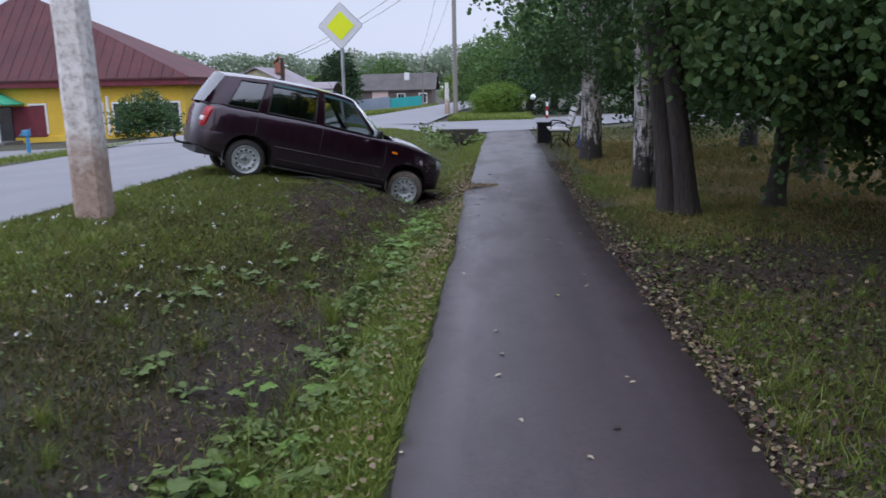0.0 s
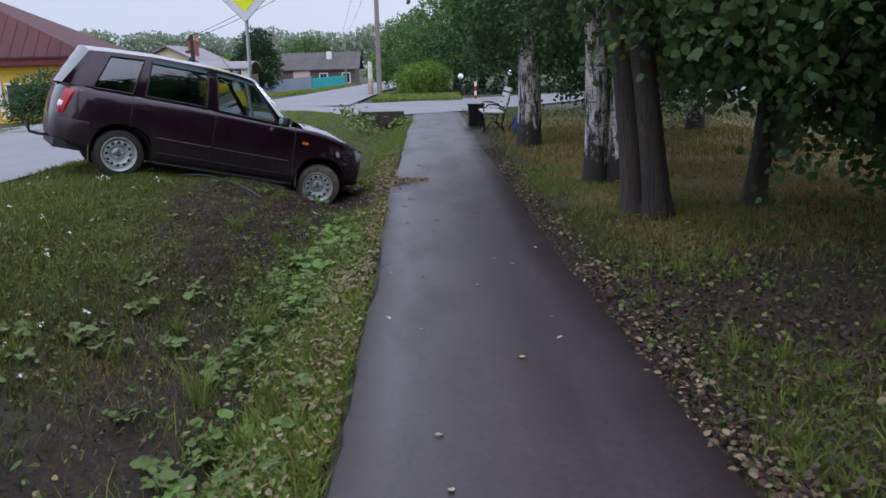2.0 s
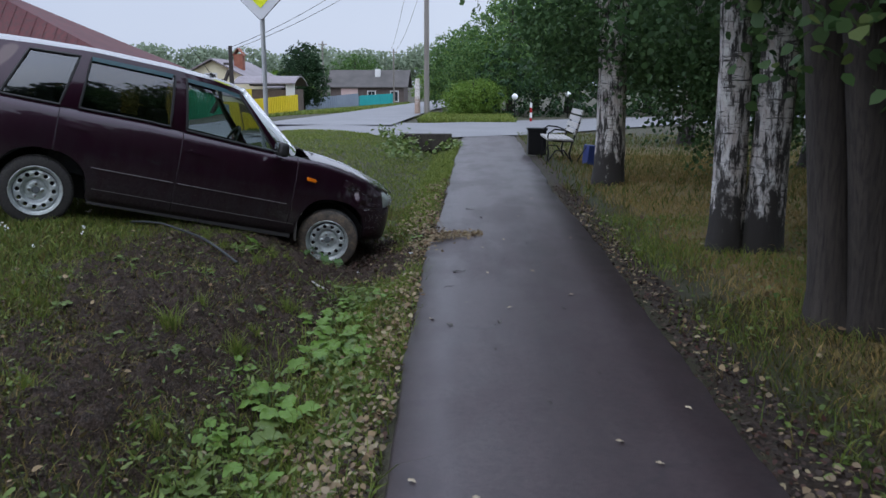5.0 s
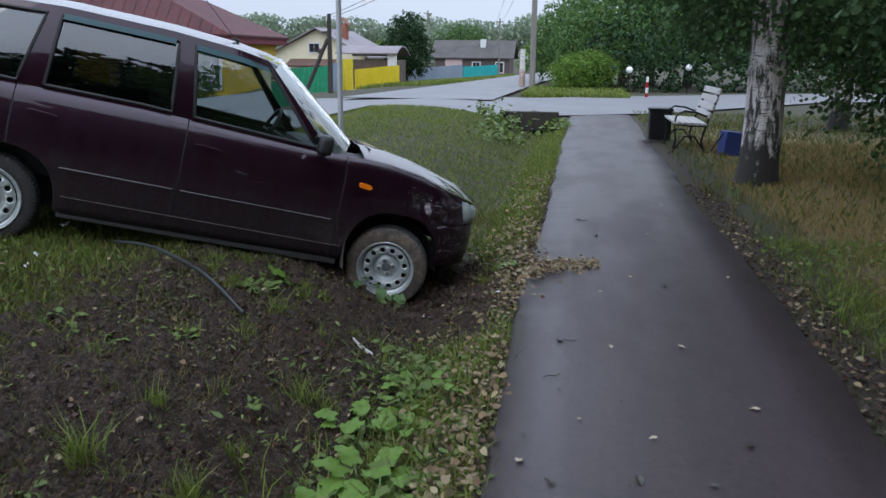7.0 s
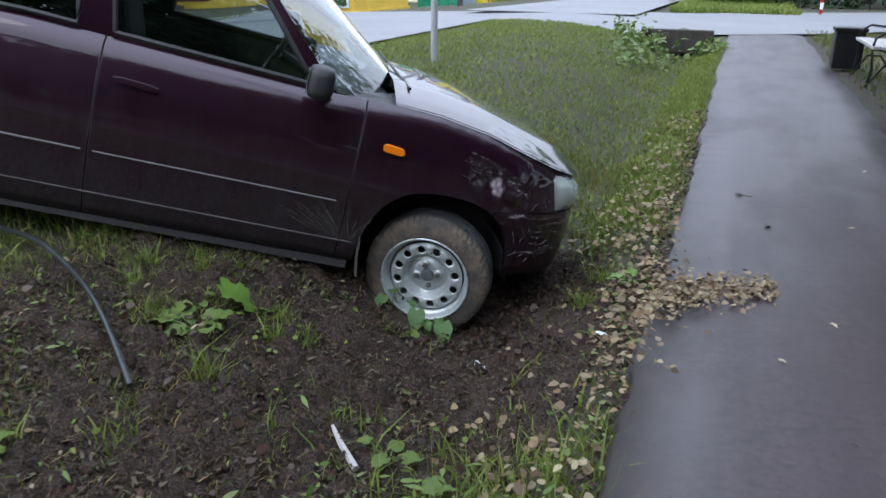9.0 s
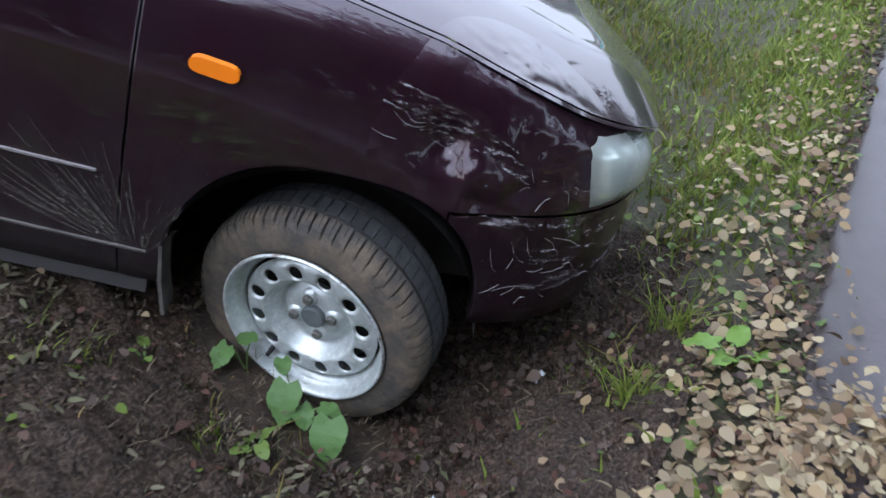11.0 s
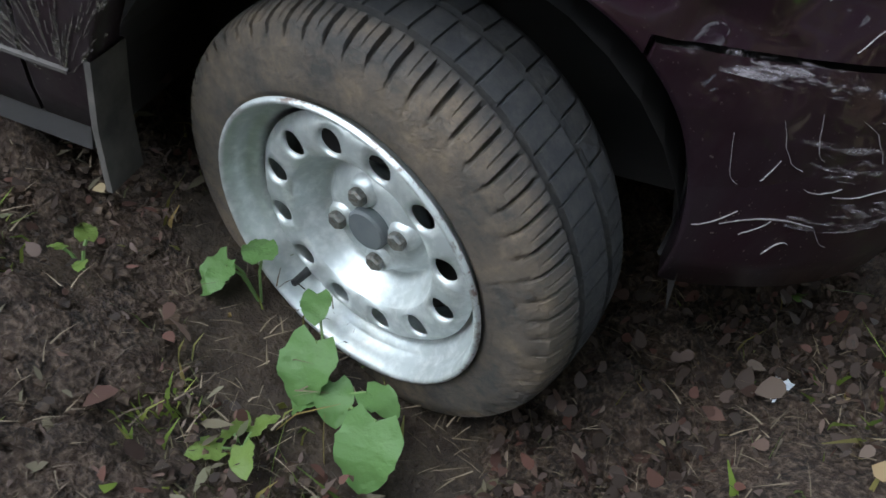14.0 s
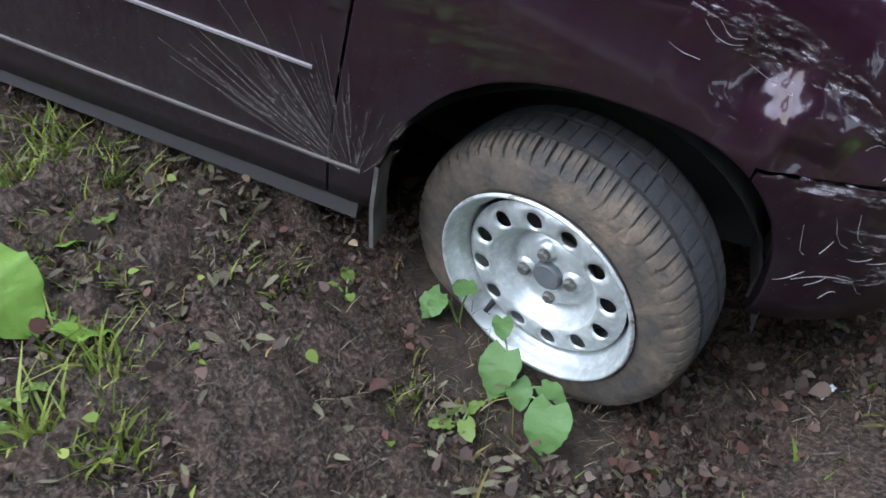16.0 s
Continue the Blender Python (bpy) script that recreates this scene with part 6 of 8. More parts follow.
def stem(x, y, r, h, lean=(0, 0), flare=1.6, sides=20, rough=0.06, n=26):
    """A trunk with root flare and an uneven surface, relative to the tree's foot."""
    vs, fs = [], []
    for i in range(n):
        t = (i / (n - 1)) ** 1.5
        z = -0.12 + t * h
        rr = r * (1 - 0.55 * t) * (1 + (flare - 1) * math.exp(-max(z, 0) / 0.16))
        cx, cy = x + lean[0] * z / h + 0.03 * math.sin(z * 1.3 + x), y + lean[1] * z / h + 0.03 * math.cos(z * 1.1)
        for k in range(sides):
            a = 2 * math.pi * k / sides
            nz = noise.noise(Vector((math.cos(a) * 2.2 + x * 9, math.sin(a) * 2.2, z * 0.9))) * rough * 1.5 + noise.noise(Vector((math.cos(a) * 7, math.sin(a) * 7, z * 3 + x))) * rough
            q = rr * (1 + nz + 0.10 * (flare - 1) * math.cos(5 * a + x * 7) * math.exp(-max(z, 0) / 0.25))
            vs.append((cx + q * math.cos(a), cy + q * math.sin(a), z))
    for i in range(n - 1):
        for k in range(sides):
            fs.append((i * sides + k, i * sides + (k + 1) % sides, (i + 1) * sides + (k + 1) % sides, (i + 1) * sides + k))
    return vs, fs


def birch_bark():
    """White bark with dark fissures low down and short level marks."""
    m = mat("birch_bark", 0.85)
    nt, n, l, b_ = nodes(m)
    f1, h1 = noise_fac(m, 7.0, 9, 0.78, 0.47, 0.55, (1.8, 1.8, 0.42))
    f2, h2 = noise_fac(m, 14, 5, 0.6, 0.56, 0.64, (0.5, 0.5, 3.0))
    f3, h3 = noise_fac(m, 9.0, 6, 0.7, 0.40, 0.62, (1.2, 1.2, 0.6))
    col = mixc(m, mixc(m, f3, (1, 1, 1), (0, 0, 0)), (0.48, 0.42, 0.38), (0.68, 0.66, 0.63))
    col = mixc(m, f1, col, (0.026, 0.023, 0.020))
    col = mixc(m, f2, col, (0.06, 0.055, 0.05))
    # old black cork at the foot
    tc = n.new("ShaderNodeTexCoord")
    sp = n.new("ShaderNodeSeparateXYZ")
    l.new(tc.outputs["Object"], sp.inputs[0])
    _, raw = noise_fac(m, 6.0, 6, 0.7, stretch=(1.5, 1.5, 0.7))
    ad = n.new("ShaderNodeMath")
    ad.operation = "MULTIPLY_ADD"
    ad.inputs[1].default_value = -2.2
    l.new(raw, ad.inputs[0])
    l.new(sp.outputs["Z"], ad.inputs[2])
    cork = n.new("ShaderNodeMapRange")
    cork.inputs["From Min"].default_value, cork.inputs["From Max"].default_value = -0.50, -0.72
    l.new(ad.outputs[0], cork.inputs["Value"])
    col = mixc(m, cork.outputs[0], col, (0.030, 0.026, 0.023))
    l.new(col, b_.inputs["Base Color"])
    bump(m, h1, 0.8, 0.03)
    return m


M_BIRCH = birch_bark()
M_LIMEBARK = mottled("ridged_brown_bark", (0.040, 0.032, 0.027), (0.062, 0.050, 0.041), (0.022, 0.018, 0.016), 5, 26, 0.95, b=0.9, bd=0.02, stretch=(2.2, 2.2, 0.25))


def tree(label, x, y, stems, bark, clumps, n, size, leaf, hang=0.0, group="park trees", fringe=None, name="tree"):
    """stems: (dx, dy, radius, height, lean). clumps in the tree's own metres. fringe: (clumps, n, size) of low hanging twigs."""
    t = thing(name, label, "tree", pose(x, y, zg(x, y)), group)
    for dx, dy, r, h, ln in stems:
        part("trunk", stem(dx, dy, r, h, ln, 1.22 if bark is M_BIRCH else 1.5), bark, t, "", True)
    lm = []
    for c in clumps:
        s = random.choice(stems)
        zb = min(max(c[2] * 0.6, 1.7), s[3] * 0.9)
        f = zb / s[3]
        lm.append(limb((s[0] + s[4][0] * f, s[1] + s[4][1] * f, zb), (c[0], c[1], c[2]), s[2] * 0.4, 0.02))
        for _ in range(3):
            e = Vector(c[:3]) + Vector((random.uniform(-1, 1) * c[3], random.uniform(-1, 1) * c[4], random.uniform(-1, 1) * c[5])) * 0.7
            lm.append(limb(c[:3], e, 0.02, 0.006, 0.08))
    part("limbs", join(*lm), bark, t)
    p = crown_points(clumps, n, hang=hang)
    v, q = leaves_at(p, rng.uniform(0.7, 1.3, len(p)) * size)
    me = raw_mesh("crown", v, q, leaf)
    ob = new("crown", me)
    ob.parent = t
    tagged(ob, "", kind="stuff")
    if fringe:
        p = crown_points(fringe[0], fringe[1], hang=0.5)
        v, q = leaves_at(p, rng.uniform(0.7, 1.3, len(p)) * fringe[2])
        ob = new("low_foliage", raw_mesh("low_foliage", v, q, leaf))
        ob.parent = t
        tagged(ob, "", kind="stuff")
    return t


lime_c = [(0.2, 0, 4.0, 1.8, 1.8, 1.1), (0.3, -1.4, 3.7, 1.4, 1.4, 0.9), (1.2, 0.8, 4.6, 1.8, 1.8, 1.2), (0.1, 1.0, 4.8, 1.5, 1.6, 1.2)]
tree("lime tree with two brown ridged stems and low foliage", 2.12, 9.75, [(-0.09, 0.05, 0.118, 9.0, (-1.2, 0.2)), (0.10, -0.06, 0.128, 9.5, (-1.55, -0.4))], M_LIMEBARK,
     lime_c, 15000, 0.10, M_LIME, fringe=([(0.1, -0.5, 2.5, 0.6, 1.0, 0.35), (0.7, -1.0, 2.3, 0.7, 1.1, 0.4), (0.9, 0.6, 2.15, 0.8, 0.9, 0.45), (0.5, -2.0, 2.35, 0.7, 0.8, 0.35)], 8000, 0.082))
tree("dark slender lime tree with foliage hanging low", 3.40, 10.25, [(0, 0, 0.115, 7.0, (0.45, 0.1))], M_BARK,
     [(0.3, 0, 3.9, 1.8, 1.8, 1.1), (1.4, -0.5, 4.3, 1.6, 1.6, 1.1), (0.6, 0.9, 4.9, 1.6, 1.6, 1.2)], 13000, 0.10, M_LIME,
     fringe=([(0.2, -1.0, 2.1, 0.8, 0.9, 0.45), (0.9, -0.6, 1.75, 0.6, 0.8, 0.55), (1.3, -1.4, 1.55, 0.7, 0.9, 0.6), (1.9, 0.2, 1.9, 0.9, 0.9, 0.6), (0.9, -2.2, 2.0, 0.9, 0.9, 0.5), (-0.3, 0.5, 2.2, 0.6, 0.6, 0.4), (-0.15, -1.6, 1.55, 0.35, 0.45, 0.45), (0.35, -1.7, 1.4, 0.4, 0.5, 0.5), (-0.45, -1.5, 2.05, 0.5, 0.6, 0.35), (-0.6, -2.6, 2.15, 0.6, 0.7, 0.35)], 16000, 0.082))
tree("birch with two stems and black fissured white bark", 2.25, 12.2, [(-0.13, 0.0, 0.15, 8.5, (-0.3, 0.2)), (0.15, -0.05, 0.17, 9.0, (0.0, -0.1))], M_BIRCH,
     [(0, 0, 5.0, 1.9, 1.9, 1.6), (-0.6, 0.6, 4.0, 1.4, 1.4, 0.9), (0.8, 0.6, 6.4, 1.8, 1.8, 1.6), (0.6, -0.6, 3.6, 1.3, 1.3, 0.8)], 9000, 0.10, M_BIRCHLEAF, 0.9,
     fringe=([(-0.3, 0.3, 2.6, 0.9, 1.0, 0.4), (0.9, 0.3, 2.2, 0.8, 0.9, 0.5), (1.8, 0.6, 2.0, 0.9, 0.9, 0.5)], 6000, 0.065))
tree("old birch with black fissured white bark by the bench", 1.88, 17.25, [(0, 0, 0.225, 9.5, (-0.1, 0.2))], M_BIRCH,
     [(0, 0, 5.0, 2.0, 2.0, 1.6), (-0.9, 0.9, 3.9, 1.2, 1.4, 0.9), (1.3, 0.3, 3.8, 1.5, 1.5, 1.0), (0.4, 0.4, 6.6, 2.0, 2.0, 1.7)], 9000, 0.11, M_BIRCHLEAF, 1.0,
     fringe=([(-0.6, 0.6, 2.45, 0.7, 1.0, 0.4), (0.2, -0.3, 2.25, 0.5, 0.5, 0.4), (1.0, -0.4, 1.75, 0.45, 0.6, 0.6), (1.7, -0.3, 1.6, 0.6, 0.8, 0.7), (0.2, 0.8, 2.2, 0.9, 0.8, 0.4), (2.7, 0.4, 1.65, 0.9, 0.9, 0.7), (2.2, -0.2, 2.3, 1.0, 0.9, 0.6)], 20000, 0.062))
# the lime at x 4.6 stays out of view, added for its shade
for x, y, lab in ((6.4, 8.4, "lime tree with a broad dark crown"), (5.2, 14.0, "lime tree deeper in the park strip"), (5.8, 19.5, "birch deeper in the park strip"), (4.6, 3.6, "lime tree overhanging the grass"),
                  (4.2, 6.3, "lime tree spreading over the grass"), (5.0, 25.0, "birch near the side road")):
    bi = "birch" in lab
    low = [(-0.6, 0.2, 2.3, 1.2, 1.3, 0.6), (0.6, -0.8, 2.2, 1.2, 1.2, 0.6)] if y > 2 else [(0, 0, 3, 1, 1, 0.5)]
    tree(lab, x, y, [(0, 0, 0.2, 7.5, (0.2, 0.1))], M_BIRCH if bi else M_BARK, [(0, 0, 4.0, 2.1, 2.1, 1.2), (-0.8, 0.4, 4.9, 1.7, 1.7, 1.1), (0.8, -0.5, 5.2, 1.7, 1.7, 1.1)], 11000, 0.11, M_BIRCHLEAF if bi else M_LIME,
         0.8 if bi else 0.0, fringe=(low, 4600, 0.075))

# trees on the skyline where the walk comes from, mirrored in the car's panes
kp = crown_points([(x, -34 + 0.3 * x + random.uniform(-2, 2), z_, 3.0, 2.5, random.uniform(3.2, 5.0)) for x in np.arange(-16, 44, 3.0) for z_ in (3.0, random.uniform(6.5, 10.0))], 40000, 2)
kp[:, 2] = np.maximum(kp[:, 2], 0.0)
stuff("tree_row", "dark row of trees closing the street", "trees", *leaves_at(kp, rng.uniform(0.4, 0.7, len(kp))), M_HEDGE)
for x, y, h in ((4.6, -3.0, 9.5), (8.6, -5.5, 12.0), (3.4, -10.0, 11.4), (12.0, -1.5, 11.5), (7.2, -14.0, 13.2)):
    tree("tall dark lime tree behind the start of the walk", x, y, [(0, 0, 0.24, h * 0.85, (0.2, 0.1))], M_BARK,
         [(0, 0, h * 0.48, 2.6, 2.6, h * 0.2), (-0.9, 0.6, h * 0.68, 2.2, 2.2, h * 0.16), (0.9, -0.5, h * 0.72, 2.0, 2.0, h * 0.16), (0.1, 0.2, h * 0.9, 1.3, 1.3, h * 0.12)], 7000, 0.26, M_HEDGE)
# trees and hedge past the crossing
far = [(-0.3, 44.3, 1.5, 2.0, "rounded yellow-green bush at the lane corner", M_LIGHTGREEN, 0.10), (1.7, 49.5, 3.0, 6.2, "leafy tree behind the hedge", M_FARGREEN, 0.17), (5.2, 52.0, 3.4, 8.0, "broad tree behind the hedge", M_FARGREEN, 0.2),
       (3.6, 56, 3.0, 9.5, "light green tree behind the hedge", M_LIGHTGREEN, 0.2), (10.5, 56, 4.2, 9.0, "dense tree behind the hedge", M_HEDGE, 0.2), (16, 60, 4.5, 9.5, "dense tree farther along the hedge", M_HEDGE, 0.22), (-0.8, 57, 2.4, 5.2, "leafy tree beside the lane", M_FARGREEN, 0.18),
       (23, 64, 5, 10, "dense tree at the hedge's end", M_HEDGE, 0.22), (31, 66, 5, 10, "tall tree beyond the side road", M_FARGREEN, 0.24), (-16.8, 84, 2.2, 7.0, "dark dense tree beside the fences", M_HEDGE, 0.2), (-21.3, 150, 5.5, 9.5, "round pale willow far behind the roofs", M_FARGREEN, 0.3)]
for x, y, r, h, lab, m_, sz_ in far:
    g0 = 0.9 if "bush" in lab else h * 0.55
    cl = [(0, 0, g0, r, r, h * 0.42), (-r * 0.5, 0.3, h * 0.4, r * 0.7, r * 0.7, h * 0.3), (r * 0.5, -0.3, h * 0.45, r * 0.7, r * 0.7, h * 0.3), (0.2 * r, 0, h * 0.78, r * 0.6, r * 0.6, h * 0.2)]
    if "bush" in lab:
        cl = [(0, 0, 0.85, 1.3, 1.2, 0.8), (0.6, 0.2, 1.1, 0.9, 0.9, 0.7)]
    tree(lab, x, y, [(0, 0, 0.07 + 0.02 * h, h * 0.9, (0.1, 0))], M_BARK, cl, 18000, sz_ * 0.62, m_, 0.1, "trees past the crossing", name="bush" if "bush" in lab else "tree")
np_ = crown_points([(-2.0, 24.6, 0.02, 0.5, 1.0, 0.14), (-2.2, 25.6, 0.08, 0.6, 0.5, 0.14), (-0.75, 25.2, 0.0, 0.25, 0.9, 0.10), (-1.9, 22.6, 0.0, 0.5, 1.2, 0.12)], 1900)
stuff("nettles", "rank nettles and weeds round the culvert", "weeds", *leaves_at(np_, rng.uniform(0.06, 0.12, len(np_)), 0.2), M_WEED)
hp = crown_points([(x, 44.0 + 0.35 * x, 0.9, 1.3, 1.1, 1.1) for x in np.arange(1.0, 34, 1.6)] + [(x, 45.0 + 0.35 * x, 2.2, 1.5, 1.1, 1.0) for x in np.arange(1.5, 34, 2.0)], 26000)
hp[:, 2] = np.maximum(hp[:, 2], 0.0)
stuff("hedge", "dense dark green hedge along the side road", "hedge", *leaves_at(hp, rng.uniform(0.09, 0.17, len(hp))), M_HEDGE)
bp = crown_points([(x, 46.2 + random.uniform(-0.4, 0.4), z_, 0.8, 0.8, 1.0) for x, z_ in ((-21.9, 0.1), (-21.2, 0.6), (-20.5, 0.9), (-19.9, 0.5), (-19.3, 0.0), (-20.8, 0.0))], 12000)
bp[:, 2] -= 0.1
stuff("shrubbery", "grey-green shrubs before the yellow house", "shrubs", *leaves_at(bp, rng.uniform(0.06, 0.11, len(bp))), M_BIRCHLEAF)
# wooded skyline far off; haze is put into its and the orchard's pale leaves
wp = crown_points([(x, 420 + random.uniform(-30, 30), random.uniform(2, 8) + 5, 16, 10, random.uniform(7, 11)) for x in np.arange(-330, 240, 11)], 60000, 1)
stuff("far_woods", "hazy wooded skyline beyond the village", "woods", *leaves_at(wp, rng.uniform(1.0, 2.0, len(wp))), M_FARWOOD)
yp = crown_points([(x, 120 + random.uniform(-4, 4), random.uniform(0, 1.2), 4, 3, random.uniform(1.6, 3.2)) for x in np.arange(-62, -24, 4.5)] + [(x, 132, random.uniform(0.5, 1.5), 4, 3, 2.6) for x in np.arange(-6, 6, 4)] + [(x, 96, 0.2, 2.5, 2, 2.2) for x in (-22, -20, -26)], 26000, 2)
stuff("garden_trees", "orchard trees and shrubs among the far yards", "trees", *leaves_at(yp, rng.uniform(0.22, 0.42, len(yp))), M_LIGHTGREEN)


# ---------------------------------------------------------------- grass, weeds, fallen leaves
def scatter(n, x0, x1, y0, y1, keep=None):
    x, y = rng.uniform(x0, x1, n), rng.uniform(y0, y1, n)
    if keep is not None:
        k = rng.random(n) < keep(x, y)
        x, y = x[k], y[k]
    return x, y


def on_ground(x, y, dz=-0.004):
    return np.stack([x, y, ground_z(x, y) + dz], 1)


def patches(x, y, s=1.0, ph=0.0):
    return 0.5 + 0.5 * np.sin(x * 2.1 * s + 1.7 * np.sin(y * 1.3 * s + ph)) * np.sin(y * 1.9 * s + 1.1 * np.sin(x * 1.6 * s - ph))


def grass(name, label, n, x0, x1, y0, y1, h, w, material, keep=None):
    x, y = scatter(n, x0, x1, y0, y1, keep)
    k = len(x)
    hh = rng.uniform(0.5, 1.3, k) * h
    v, q = blades(on_ground(x, y), hh, rng.uniform(0.6, 1.4, k) * w, rng.normal(size=(k, 2)) * hh[:, None] * 0.55)
    return stuff(name, label, "grass", v, q, material)


def verge_keep(x, y):
    near = np.clip(0.15 + (y - 1.5) / 6 + np.clip(-3.0 - x, 0, 1), 0.15, 1)
    return np.clip(1.05 - 1.15 * soil_patch(x, y), 0.03, 1) * np.clip(0.35 + patches(x, y), 0, 1) * near


grass("grass", "short patchy green verge grass", 80000, -4.95, -0.9, 1.4, 16, 0.07, 0.0075, M_GRASS, verge_keep)
grass("grass", "fresh green grass along the footpath's edge", 60000, -1.05, -0.48, 1.4, 26, 0.060, 0.010, M_LUSH, lambda x, y: np.clip(0.25 + 0.9 * patches(x, y, 1.3, 2), 0, 1) * (x < path_left(y) - 0.01) * (1 - 0.55 * np.exp(-((y - 11) / 3.5) ** 4)) * (1 - 0.9 * np.exp(-((y - 12.6) / 1.1) ** 4)) * np.clip(1.35 - y / 20, 0.3, 1))
grass("grass", "green grass under the park trees", 80000, 1.1, 6.5, 1.4, 15, 0.075, 0.006, M_GRASS, lambda x, y: np.clip(0.1 + patches(x, y, 0.8, 1), 0, 1) * np.clip(1.2 - (y - 4) / 6 * (x > 1.7), 0.12, 1) * np.clip(1.1 - soil_patch(x, y), 0.1, 1))
grass("grass", "bright grass beside the footpath", 34000, 1.15, 3.4, 1.4, 14, 0.085, 0.007, M_LUSH, lambda x, y: np.clip(1.5 * patches(x, y, 0.9, 4) - 0.25, 0, 1) * np.clip(2.2 - x * 0.6, 0.1, 1) * np.clip(1.1 - soil_patch(x, y), 0.1, 1))
grass("dry_grass", "dry straw-coloured grass under the trees", 80000, 1.5, 7.0, 7.6, 22, 0.06, 0.009, M_DRY, lambda x, y: np.clip(1.5 * patches(x, y, 0.5, 3) + 0.15, 0, 1) * np.clip((x - 1.4) / 0.5, 0, 1) * np.clip(1.05 - soil_patch(x, y), 0.05, 1))
grass("dry_grass", "dry trampled grass round the ditch", 34000, -3.2, -1.1, 2.0, 12.6, 0.045, 0.005, M_DRY, lambda x, y: np.clip(1.5 * patches(x, y, 0.8, 2.5) - 0.45, 0.04, 1) * np.exp(-((x + 2.0) / 0.7) ** 2))
grass("grass", "broad-bladed bright grass at the footpath's edge", 15000, -1.05, -0.5, 1.4, 7.5, 0.065, 0.017, M_LUSH, lambda x, y: np.clip(0.2 + 1.1 * patches(x, y, 1.6, 3), 0, 1) * np.clip((x + 1.1) / 0.25, 0, 1))
M_OLIVE = leafy("olive_brown_grass", [(0.055, 0.054, 0.018), (0.078, 0.064, 0.024), (0.046, 0.062, 0.015), (0.100, 0.074, 0.032), (0.034, 0.030, 0.013)], 0.7, 0.2)
grass("grass", "fresh green grass high on the verge", 75000, -4.9, -2.0, 3.2, 14.5, 0.055, 0.008, M_LUSH, lambda x, y: np.clip(0.25 + 1.3 * patches(x, y, 0.7, 2), 0, 1) * np.clip((-1.9 - x) / 0.9, 0, 1) * np.clip((y - 3.0 - 2.0 * np.clip(x + 3.4, 0, 2)) / 2.0, 0, 1) * np.clip(1.1 - 1.3 * soil_patch(x, y), 0, 1))
grass("grass", "olive-brown matted grass on the ditch bank", 70000, -3.4, -0.9, 1.4, 11.2, 0.05, 0.006, M_OLIVE, lambda x, y: np.clip(0.25 + 0.7 * patches(x, y, 1.8, 2), 0, 1) * np.clip(1.05 - 1.1 * soil_patch(x, y), 0.02, 1))
grass("grass", "dull brown-green grass in the limes' shade", 52000, 1.25, 5.5, 4.2, 10.5, 0.05, 0.006, M_OLIVE, lambda x, y: np.clip(0.4 + 0.6 * patches(x, y, 0.9, 3), 0, 1) * np.clip(1.1 - 0.8 * soil_patch(x, y), 0, 1))
grass("grass", "thick green grass at the foot of the limes", 26000, 1.3, 4.6, 1.2, 6.2, 0.06, 0.006, M_GRASS, lambda x, y: np.clip(0.15 + patches(x, y, 1.0, 6), 0, 1) * np.clip((6.4 - y) / 2.4, 0, 1))
grass("grass", "longer verge grass toward the crossing", 30000, -4.9, -0.57, 14, 27.2, 0.045, 0.011, M_LUSH, lambda x, y: np.clip(0.3 + patches(x, y, 0.6), 0, 1))
grass("grass", "pale olive grass on the far verge", 30000, -4.9, -0.57, 14, 27.2, 0.045, 0.011, M_LUSH, lambda x, y: np.clip(0.2 + patches(x, y, 0.8, 2), 0, 1))
grass("grass", "grass stretching to the side road", 30000, 1.15, 12, 14.5, 30, 0.10, 0.014, M_GRASS, lambda x, y: np.clip(0.3 + patches(x, y, 0.6), 0, 1))
grass("grass", "roadside grass past the crossing", 16000, -2.4, 1.5, 37.5, 46, 0.2, 0.03, M_LUSH)
grass("grass", "grass strip before the far fences", 16000, -15, -7, 60, 93, 0.25, 0.07, M_LUSH)
grass("grass", "grass strip beyond the street", 9000, -26, -13.3, 18, 31, 0.14, 0.03, M_LUSH, lambda x, y: (np.abs(y - 24 - 0.4 * (x + 20)) < 3.5) * 1.0)


def low_leaves(name, label, n, x0, x1, y0, y1, size, material, keep=None, dz=0.015, tilt=0.5, shape=HEX):
    x, y = scatter(n, x0, x1, y0, y1, keep)
    k = len(x)
    p = on_ground(x, y, 0.0)
    p[:, 2] += rng.uniform(0.2, 1.5, k) * dz
    a = rng.uniform(0, 2 * np.pi, k)
    ax = np.stack([np.cos(a), np.sin(a), rng.normal(size=k) * tilt * 0.6], 1)
    nr = np.stack([rng.normal(size=k) * tilt, rng.normal(size=k) * tilt, np.ones(k)], 1)
    return stuff(name, label, "leaves" if "leaf" in label or "leaves" in label else "weeds", *leaf_field(p, rng.uniform(0.6, 1.4, k) * size, ax, nr, shape, 0.2), material)


low_leaves("ground_weeds", "low clover and plantain among the grass", 16000, -4.9, -0.5, 1.4, 15, 0.024, M_WEED, verge_keep, 0.03)
low_leaves("ground_weeds", "dense leafy weeds filling the ditch", 15000, -1.75, -0.62, 1.4, 11.4, 0.040, M_WEED, lambda x, y: np.clip(1.5 * patches(x, y, 2.2, 3) - 0.35, 0, 1) * np.exp(-((x + 1.05) / 0.45) ** 2), 0.10, 0.9, NARROW)
grass("grass", "long soft grass among the ditch weeds", 15000, -1.6, -0.5, 1.4, 11.6, 0.13, 0.006, M_LUSH, lambda x, y: np.clip(1.3 * patches(x, y, 1.7, 1) - 0.2, 0, 1) * np.exp(-((x + 0.95) / 0.42) ** 2))
